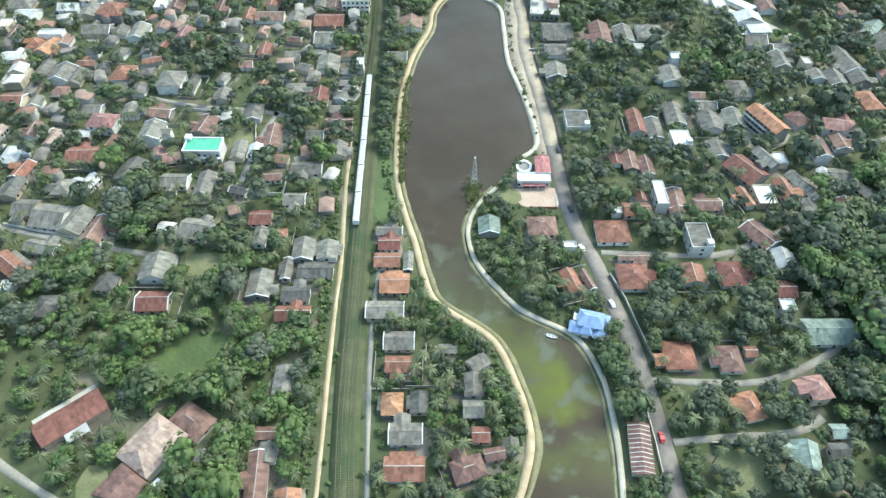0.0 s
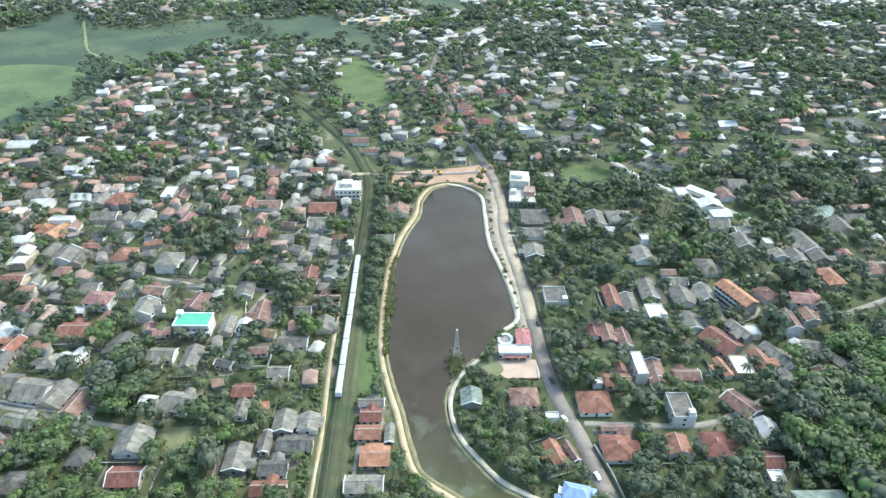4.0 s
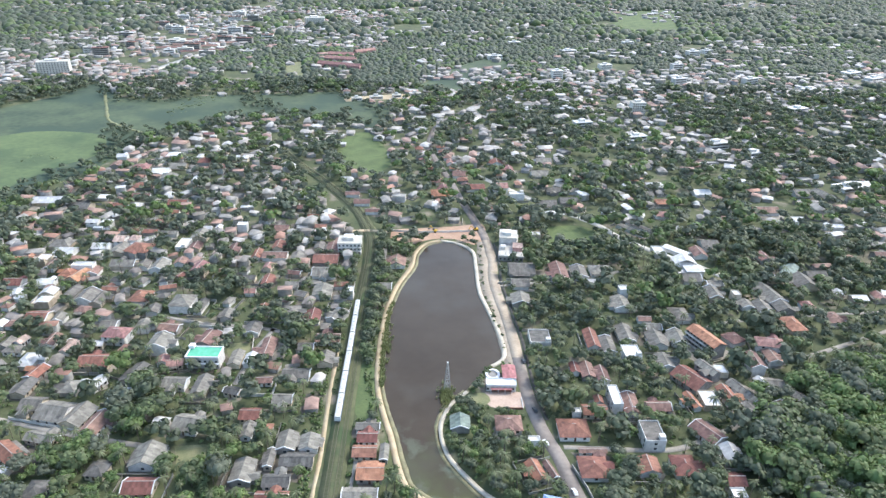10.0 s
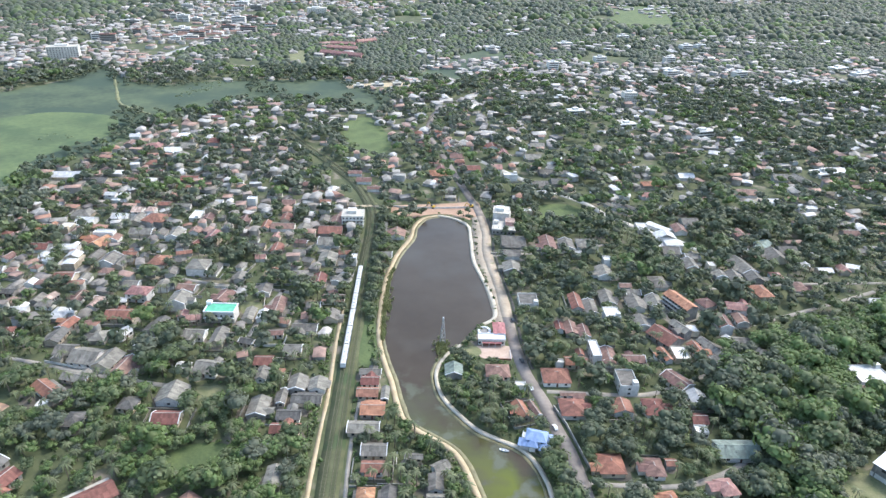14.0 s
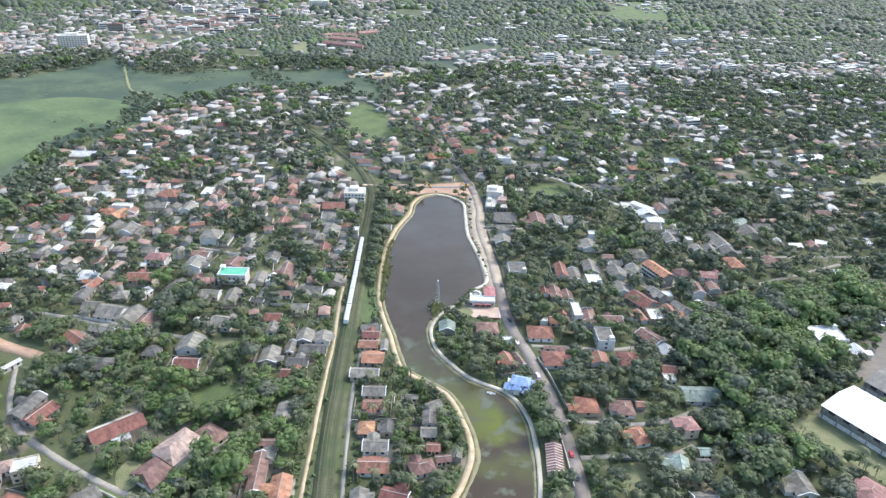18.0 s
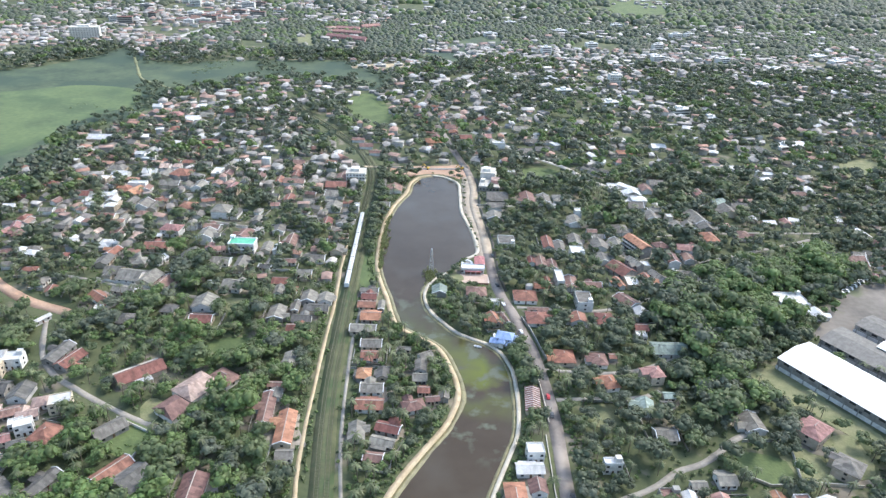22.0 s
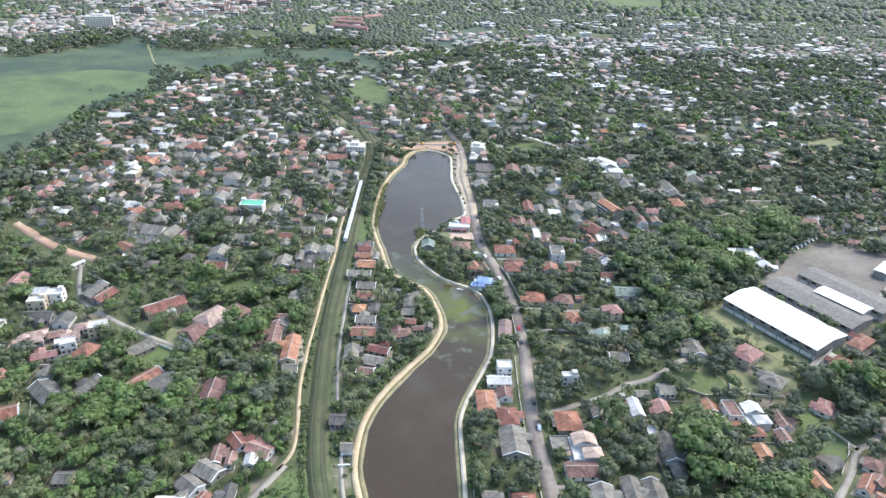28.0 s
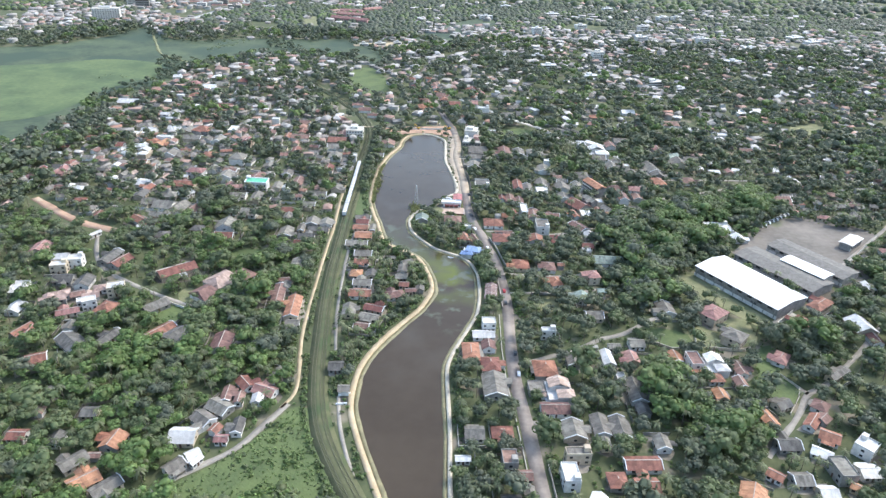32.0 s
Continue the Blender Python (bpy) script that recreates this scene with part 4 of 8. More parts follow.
house(7.7, 231.8, 10.6, 10.3, -89, "green", "gable")
house(41.5, 200.4, 13.6, 6.9, -72, "orange", "gable")
house(48.2, 201.4, 11.5, 3.6, -70, "brown", "gable")
house(42.8, 220.5, 6.0, 3.6, 1, "white", "flat")
house(78.5, 276.6, 13.8, 7.9, -89, "brown", "gable")
house(86.2, 273.3, 13.6, 7.0, -89, "brown", "gable")
house(71.9, 278.7, 9.5, 5.4, -89, "red", "gable")
house(87.9, 251.1, 16.2, 5.3, -89, "white", "flat")
house(76.0, 243.1, 13.1, 8.9, 1, "red", "gable")
house(79.7, 251.4, 6.2, 4.8, -89, "red", "gable")
house(95.5, 250.4, 13.1, 9.1, -89, "brown", "gable")
house(66.8, 241.8, 4.5, 3.7, 1, "white", "flat")
house(62.9, 229.2, 15.8, 14.0, 1, "red", "hip")
house(67.8, 203.4, 14.2, 13.9, -89, "red", "hip")
house(69.5, 214.0, 13.7, 3.6, 1, "brown", "gable")
house(106.1, 290.7, 11.9, 9.8, -89, "white", "flat", 2)
house(124.1, 286.3, 13.4, 9.8, -89, "grey", "gable")
house(134.3, 270.9, 18.8, 15.2, -57, "red", "gable")
house(144.8, 276.6, 14.3, 7.4, -63, "grey", "gable", 2)
house(152.7, 279.2, 8.7, 7.4, -89, "white", "flat")
house(149.1, 256.6, 15.8, 7.9, -82, "orange", "gable")
house(128.7, 252.1, 13.2, 5.1, -78, "orange", "gable")
house(137.8, 253.2, 13.2, 9.1, -89, "white", "flat")
house(109.4, 246.8, 13.2, 8.3, 1, "brown", "gable")
house(94.8, 244.8, 9.0, 7.9, -89, "brown", "gable")
house(99.6, 224.2, 15.0, 10.0, -89, "grey", "flat", 2)
house(128.2, 228.0, 16.3, 10.9, -57, "brown", "gable")
house(158.7, 260.3, 20.0, 7.7, -65, "grey", "gable")
house(158.4, 241.5, 12.1, 11.9, 13, "grey", "gable")
house(171.8, 266.0, 13.2, 6.0, -82, "white", "gable")
house(177.5, 266.8, 9.9, 9.9, 1, "grey", "gable")
house(186.7, 255.8, 9.4, 6.5, -63, "grey", "gable")
house(173.9, 246.8, 9.8, 8.4, -89, "brown", "gable")
house(173.5, 284.3, 15.1, 9.1, -89, "brown", "gable", 2)
house(188.1, 293.3, 13.8, 8.7, -89, "brown", "gable")
house(134.2, 213.9, 11.7, 8.3, -89, "white", "gable")
house(109.6, 205.4, 13.7, 11.5, -89, "red", "hip")
house(93.2, 204.9, 10.6, 10.6, -89, "red", "gable")
house(129.8, 197.2, 8.5, 8.4, 1, "red", "gable")
house(127.9, 189.0, 6.4, 5.7, 1, "white", "flat")
house(126.1, 209.7, 5.7, 4.4, -89, "grey", "gable")
house(-0.6, 150.8, 10.3, 7.1, -89, "grey", "gable")
house(-0.6, 140.9, 8.1, 7.5, 1, "grey", "gable")
house(1.4, 160.4, 8.1, 6.5, 35, "grey", "gable")
house(1.8, 131, 6.7, 6.2, 1, "red", "gable")
house(12.2, 127, 5.9, 5.7, -89, "grey", "gable")
house(-2.8, 118.6, 12, 8.6, 20, "brown", "hip")
house(-28.4, 98.6, 12, 8.4, -86, "grey", "gable")
house(-13.8, 102, 12.5, 7.6, -14, "red", "gable")
house(-15.8, 92.6, 12, 6.5, -14, "grey", "gable")
house(-18.8, 82.6, 9.5, 6.8, -6, "brown", "gable")
house(6.4, 124, 7.6, 4.8, 12, "brown", "gable")
house(78.6, 164.8, 13.1, 12.5, -89, "orange", "hip")
house(97.8, 163.5, 12.0, 9.5, -89, "brown", "hip")
house(106.5, 166.7, 5.2, 5.1, 1, "red", "gable")
house(99.9, 143.6, 11.8, 8.4, -76, "orange", "hip")
house(125.3, 149.9, 10.2, 8.7, -80, "pink", "hip", 2)
house(140.7, 176.4, 20.9, 12.9, 1, "green", "gable")
house(113.8, 124.7, 11.2, 9.5, 81, "green", "gable")
house(128.5, 134.1, 6.3, 5.9, 1, "green", "gable")
house(125.6, 126.6, 7.0, 6.5, 1, "dark", "gable")
house(-246.3, 157.4, 14.0, 11.8, -85, "pink", "gable")
house(-224, 141.5, 11, 8.5, 12, "white", "gable", 2)
house(-213.5, 140.5, 9.5, 8, 10, "white", "flat", 2)
house(-219.5, 131.5, 10, 7, 12, "white", "flat")
house(-195.4, 149.8, 18.5, 9.1, 79, "dark", "gable")
house(-186.1, 144.3, 15.7, 9.5, 70, "red", "gable")
house(-210.2, 119.3, 12.8, 10.7, 5, "dark", "gable")
house(-196.2, 116.8, 12.9, 10.2, -85, "dark", "gable")
house(-172.5, 109, 10.5, 8.5, 22, "white", "flat", 2, "cream")
house(-183, 110.5, 8.5, 8, 22, "rose", "hip")
house(-184.5, 101.5, 10, 7, 22, "rose", "gable")
house(-203, 101, 12, 9, 28, "rose", "hip")
house(-193, 102.5, 8.5, 7.5, 28, "brown", "gable")
house(-201.5, 91.5, 15, 7.5, 28, "rose", "gable", 2)
house(-189, 83.5, 13, 7, 28, "pink", "gable")
house(-180.5, 92, 8, 6, 28, "white", "flat")
house(-178.5, 82, 8, 6, 28, "dark", "gable")
house(-186.5, 95.5, 6.5, 5, 28, "white", "flat")
house(-169.0, 89.3, 13.0, 11.9, 77, "red", "hip")
house(-142.3, 93.7, 15.7, 9.6, 50, "grey", "gable")
house(-129.8, 68.8, 18.3, 8.3, 57, "red", "gable")
house(-118.6, 64.6, 14.9, 14.0, 62, "dark", "gable")
house(-198.4, 61.5, 10.7, 7.8, -86, "red", "gable")
house(-172.0, 54.8, 18.1, 11.1, -38, "dark", "gable")
house(-154.8, 60.7, 15.7, 7.2, 70, "dark", "gable")
house(-92.3, 60.9, 16.0, 11.3, -86, "brown", "gable")
house(-179.7, 69.1, 8.4, 7.4, -86, "grey", "gable")
house(-182.1, 39.2, 10.9, 10.8, 28, "red", "gable")
house(-162.9, 14.3, 8.5, 4.1, 76, "grey", "gable")
house(-158.9, 1.4, 5.1, 4.7, -86, "brown", "gable")
house(-135.2, 2.2, 8.1, 7.7, 4, "dark", "gable")
house(-141.4, -15.9, 8.5, 6.7, -87, "dark", "gable")
house(-116.0, -15.4, 10.7, 10.0, 84, "orange", "gable")
house(-86.9, -10.2, 12.4, 11.2, 3, "white", "gable")
house(-76.9, 9.6, 12.6, 9.5, -28, "grey", "gable")
house(-81.8, 1.1, 10.9, 8.9, -35, "grey", "gable")
house(-74.1, -5.1, 5.7, 5.6, 72, "red", "gable")
house(-69.5, -11.0, 6.4, 5.3, 3, "pink", "gable")
house(-76.2, 19.1, 11.3, 5.5, -86, "brown", "gable")
house(-74.0, 112.4, 24.0, 7.7, -85, "brown", "gable")
house(-62.0, 99.2, 23.7, 9.1, -86, "orange", "gable")
house(-58.6, 82.1, 8.4, 6.9, 4, "grey", "gable")
house(-69.8, 27.7, 10.5, 7.4, -48, "red", "gable")
house(-58.6, 23.2, 12.3, 8.3, -20, "pink", "gable")
house(-60.8, 16.5, 6.9, 6.0, -86, "white", "gable")
house(-69.5, 16.6, 8.3, 5.0, -86, "brown", "gable")
house(-56.5, 36.7, 9.7, 3.9, 76, "grey", "gable")
house(-64.5, -2.7, 10.5, 5.7, -87, "dark", "gable")
house(-27.1, 44.7, 8.2, 8.2, 4, "dark", "gable")
house(-20.2, 27.1, 6.2, 5.9, 4, "grey", "gable")
house(51.2, 79.6, 13.3, 7.3, 4, "white", "gable")
house(54.4, 88.8, 8.1, 6.7, 4, "white", "flat")
house(53.7, 69.1, 8.3, 8.3, -86, "brown", "gable")
house(43.9, 62.9, 17.1, 9.9, -86, "orange", "hip")
house(54.2, 52.4, 12.7, 10.7, -86, "red", "hip")
house(55.7, 35.1, 18.5, 12.9, -86, "grey", "gable")
house(44.8, 0.1, 9.7, 9.4, 3, "dark", "gable")
house(57.9, 1.2, 10.7, 8.8, 3, "red", "hip")
house(83.2, 51.0, 14.3, 13.0, -86, "orange", "hip")
house(88.3, 32.2, 14.5, 13.4, -86, "white", "flat", 2)
house(77.2, 35.0, 9.3, 8.9, -86, "grey", "flat")
house(84.7, 19.7, 15.0, 9.2, 4, "brown", "gable")
house(91.5, 4.8, 12.3, 11.9, -87, "grey", "gable")
house(104.9, 9.2, 14.6, 8.5, -87, "grey", "gable")
house(105.1, -2.8, 7.4, 5.3, -87, "grey", "gable")
house(114.0, 8.4, 14.5, 8.8, -87, "grey", "gable")
house(127.8, 36.0, 18.6, 9.3, -86, "grey", "gable")
house(128.4, 21.8, 7.9, 7.3, -86, "dark", "gable")
house(118.5, 62.9, 13.5, 7.0, -86, "white", "gable")
house(110.4, 66.3, 9.2, 9.1, 4, "brown", "flat")
house(99.1, 58.9, 9.7, 7.5, -86, "grey", "gable")
house(124.4, 73.7, 7.5, 5.7, 4, "grey", "gable")
house(131.7, 63.8, 9.9, 8.8, -86, "pink", "gable")
house(137.8, 78.0, 9.2, 8.7, 4, "grey", "gable")
house(88.4, 82.6, 8.6, 4.0, 4, "white", "flat")
house(118.6, 105.0, 11.1, 10.0, 4, "grey", "gable")
house(122.3, 46.2, 5.7, 5.1, -86, "white", "flat")
house(191.7, 109.9, 16.3, 12.6, 39, "pink", "hip", 2)
house(196.1, 86.2, 12.9, 12.3, 48, "grey", "hip", 2)
house(164.4, 115.8, 13.9, 10.8, -86, "grey", "gable")
house(266.9, 130.2, 19.7, 9.4, 38, "red", "hip")
house(244.7, 106.5, 16.3, 12.7, 43, "red", "hip")
house(156.5, 66.4, 10.0, 7.1, -86, "orange", "gable")
house(155.0, 56.3, 8.7, 5.8, -86, "orange", "gable")
house(160.8, 52.5, 10.2, 7.5, -86, "orange", "gable")
house(165.2, 61.5, 12.1, 7.0, -86, "brown", "flat", 2)
house(176.1, 59.5, 14.2, 11.1, -86, "white", "flat", 2)
house(173.0, 50.0, 9.1, 8.4, 4, "red", "hip")
house(189.1, 58.2, 11.4, 7.0, -86, "brown", "gable")
house(185.4, 46.4, 9.0, 6.8, -86, "brown", "gable")
house(216.5, 70.2, 12.9, 8.1, 54, "pink", "hip")
house(171.2, 36.2, 8.5, 7.1, -86, "orange", "gable")
house(167.5, 27.3, 7.0, 5.4, -86, "orange", "gable")
house(188.6, 19.8, 11.8, 7.4, -78, "orange", "gable")
house(200.4, 31.0, 9.4, 7.5, 26, "grey", "gable")
house(241.9, 58.5, 16.6, 6.4, 34, "grey", "gable")
house(219.8, 31.2, 9.4, 8.1, 51, "brown", "hip")
house(210.3, 19.0, 12.7, 6.1, 49, "orange", "gable")
house(216.4, 21.4, 7.1, 6.6, 41, "brown", "gable")
house(213.7, 9.0, 9.6, 9.2, -30, "orange", "gable")
house(131.7, -0.9, 9.3, 7.8, -87, "grey", "gable")
house(191.0, 2.3, 11.5, 8.9, 3, "dark", "gable")
house(-127.5, -28.4, 12.1, 8.1, 53, "grey", "gable")
house(-120.5, -24.4, 6.2, 3.9, 4, "brown", "gable")
house(-117.9, -38.4, 12.8, 9.8, 45, "orange", "gable")
house(-107.4, -41.1, 12.9, 7.8, 51, "grey", "gable")
house(-84.3, -28.2, 9.2, 7.0, 54, "grey", "gable")
house(-76.2, -24.5, 6.6, 3.6, 61, "white", "gable")
house(60.0, -17.2, 8.7, 7.0, -86, "brown", "flat")
house(66.5, -24.3, 6.6, 6.4, 4, "brown", "gable")
house(59.5, -37.8, 8.9, 5.3, 3, "dark", "gable")
house(67.5, -32.8, 5.2, 5.0, -87, "grey", "gable")
house(85.7, -24.6, 11.5, 7.3, -86, "white", "flat", 2)
house(90.9, -11.9, 11.8, 4.8, 4, "grey", "flat")
house(119.4, -14.1, 17.3, 8.8, 4, "red", "gable")
house(106.2, -24.7, 9.6, 8.9, -86, "red", "hip")
house(118.3, -26.7, 10.8, 8.8, 4, "red", "gable")
house(204.6, -2.4, 9.5, 7.1, -33, "white", "gable")
house(207.8, -13.7, 12.3, 8.0, -86, "grey", "flat", 2)
house(177.2, -17.3, 7.7, 6.3, -39, "orange", "gable")
house(187.7, -19.0, 9.1, 8.6, 4, "grey", "gable")
house(196.0, -25.7, 8.5, 7.6, 3, "white", "gable")
house(226.4, 1.4, 9.5, 8.7, 42, "white", "flat", 2)
house(220.6, -12.4, 9.9, 8.9, 4, "white", "gable")
house(211.6, -22.9, 8.6, 5.3, -34, "orange", "gable")
house(162.3, -29.8, 13.4, 11.3, 63, "orange", "gable")
house(244.8, 336.8, 13.8, 12.5, -85, "brown", "hip")
house(238.4, 238.2, 19.9, 16.1, 4, "white", "flat")
house(228.5, 222.8, 11.4, 10.7, 4, "brown", "gable")
house(247.7, 221.3, 10.0, 9.9, -86, "white", "gable")
house(343.6, 346.9, 14.3, 12.9, -85, "white", "gable")
house(334.8, 374.7, 13.5, 11.2, 5, "white", "gable")
house(276.0, 362.3, 11.3, 8.6, 5, "white", "gable")
house(309.6, 297.9, 20.2, 18.8, 4, "brown", "gable")
house(-222.0, 180.9, 11.6, 3.6, 62, "white", "gable")
house(-272.8, 717.4, 12.6, 6.5, 3, "pink", "gable")
house(-301.5, 397.9, 15.0, 10.5, 2, "orange", "gable")
house(-289.4, 364.4, 12.8, 10.5, 2, "red", "gable")
house(219.3, 721.2, 15.0, 6.5, 3, "white", "gable")
house(263.4, 395.1, 15.0, 10.5, 2, "grey", "gable")
house(-231.2, 105.8, 9.0, 15.2, 4, "white", "flat")
house(-220.2, 84.9, 9.2, 11.5, 4, "white", "gable")
house(-204.2, 63.7, 13.2, 6.4, 69, "red", "gable")
house(-159.6, -14.6, 8.5, 7.3, 3, "red", "gable")
house(-78.6, -21.2, 6.6, 6.0, 41, "white", "gable")
house(39.5, -16.2, 7.3, 4.0, 4, "white", "gable")
house(280.0, 106.9, 14.6, 16.0, 4, "white", "gable")
house(-5.3, 543.8, 18.0, 14.0, 4, "orange", "hip")
house(12.8, 595.3, 14.9, 14.0, 4, "brown", "gable")
house(27.0, 559.8, 18.0, 14.0, 4, "red", "gable")
house(50.0, 556.4, 14.1, 14.0, 4, "pink", "gable", 2)
house(63.3, 535.9, 13.7, 6.9, 4, "white", "flat", 2)
house(51.6, 632.8, 14.0, 13.3, -86, "red", "gable")
house(62.6, 613.0, 14.0, 9.4, -86, "pink", "gable")
house(12.0, 630.5, 14.0, 13.1, -86, "white", "flat", 2)
house(30.1, 526.8, 13.8, 9.3, 4, "grey", "gable")
house(41.0, 509.3, 13.2, 6.5, 3, "brown", "gable")
house(92.1, 600.8, 18.0, 14.0, 4, "grey", "gable")
house(101.0, 640.2, 17.1, 14.0, 4, "grey", "gable")
house(99.7, 555.1, 15.0, 10.7, 4, "grey", "gable")
house(119.0, 554.8, 12.0, 7.6, 4, "grey", "gable")
house(90.0, 522.0, 15.6, 14.0, 4, "grey", "gable")
house(92.1, 499.7, 17.1, 7.7, 3, "white", "hip")
house(109.1, 528.9, 16.8, 14.0, 4, "dark", "gable")
house(199.3, 572.7, 16.9, 14.0, 4, "white", "hip")
house(195.0, 530.0, 15.9, 12.3, 4, "orange", "hip")
house(186.2, 502.0, 15.0, 10.7, 3, "pink", "gable")
house(163.6, 499.4, 11.1, 7.9, 3, "white", "gable")
house(204.1, 632.3, 14.7, 14.0, 4, "grey", "hip")
house(183.8, 549.1, 13.1, 12.0, 4, "grey", "gable")
house(145.2, 553.4, 13.8, 13.1, -86, "brown", "gable")
house(237.0, 556.3, 16.6, 13.9, 4, "white", "gable")
house(286.6, 590.0, 10.5, 6.5, 4, "white", "gable")
house(326.9, 656.6, 14.0, 11.5, -86, "white", "gable")
house(360.8, 640.4, 16.3, 14.0, 4, "white", "flat", 2)
house(369.5, 609.3, 6.5, 6.0, -86, "white", "flat")
house(331.3, 559.2, 16.8, 14.0, 4, "grey", "gable")
house(400.2, 584.3, 18.0, 14.0, 4, "white", "gable")
house(465.3, 664.6, 14.0, 13.0, -86, "white", "gable")
house(418.3, 558.6, 11.3, 7.8, 4, "white", "gable")
house(321.8, 482.1, 17.0, 6.6, 3, "white", "gable")
house(297.6, 496.9, 12.6, 7.8, 3, "white", "gable")
house(351.9, 554.5, 26.0, 10.0, -72, "grey", "gable")
house(374.5, 518.3, 26.0, 5.2, 25, "white", "gable")
house(278.0, 514.2, 24.0, 13.2, 3, "brown", "gable")
house(400.1, 538.3, 19.7, 8.9, 4, "brown", "gable")
house(330.6, 428.9, 13.7, 10.5, 3, "brown", "gable")
house(-343.5, 509.1, 25.4, 14.3, 4, "white", "gable")
house(-341.8, 532.5, 14.0, 9.6, 4, "brown", "gable")
house(-309.7, 498.5, 16.5, 14.0, 173, "dark", "gable")
house(-277.0, 500.7, 14.6, 10.6, 4, "red", "gable")
house(-297.8, 591.4, 17.6, 14.0, 4, "pink", "hip", 2)
house(-277.7, 589.1, 16.5, 14.0, 4, "white", "gable")
house(-278.8, 549.8, 18.0, 14.0, 4, "red", "hip")
house(-270.5, 525.2, 16.1, 6.9, 4, "brown", "gable")
house(-283.9, 640.4, 15.3, 14.0, 4, "white", "hip")
house(-267.0, 605.1, 18.0, 14.0, 4, "grey", "gable")
house(-235.1, 568.1, 14.0, 10.8, -86, "white", "gable")
house(-234.6, 508.9, 21.7, 11.4, 4, "red", "gable")
house(-229.6, 487.0, 13.4, 8.6, 3, "red", "gable")
house(-248.1, 494.4, 13.5, 10.3, 3, "grey", "gable")
house(-243.4, 613.7, 14.0, 12.6, -86, "red", "hip", 2)
house(-263.8, 572.8, 14.0, 14.0, -86, "grey", "gable")
house(-334.3, 632.6, 11.6, 9.3, 4, "white", "gable")
house(-328.1, 606.2, 14.0, 12.4, -86, "brown", "gable")
house(-325.8, 658.9, 14.0, 9.6, -86, "grey", "gable")
house(-226.4, 627.9, 14.0, 9.3, -86, "white", "gable")
house(-210.6, 625.7, 15.1, 14.0, 4, "white", "flat", 2)
house(-224.2, 596.6, 14.0, 12.3, -86, "pink", "hip", 2)
house(-178.6, 577.0, 18.0, 14.0, 4, "grey", "gable")
house(-152.7, 518.3, 11.1, 8.8, 4, "white", "hip")
house(-130.2, 531.3, 9.5, 8.2, -86, "white", "gable")
house(-122.3, 503.5, 10.9, 8.1, 4, "brown", "gable")
house(-110.6, 485.7, 9.6, 7.2, 3, "red", "gable")
house(-184.2, 502.4, 6.5, 5.4, -86, "white", "flat")
house(-84.7, 537.9, 13.6, 8.4, 4, "brown", "gable")
house(-74.0, 518.2, 14.6, 10.2, 4, "brown", "gable")
house(-61.8, 498.4, 14.8, 6.5, 3, "brown", "gable")
house(-95.9, 577.6, 11.0, 6.5, 4, "white", "gable")
house(-184.5, 527.8, 10.2, 9.3, 4, "grey", "gable")
house(-101.6, 134.7, 15.0, 11.0, -32, "brown", "hip")

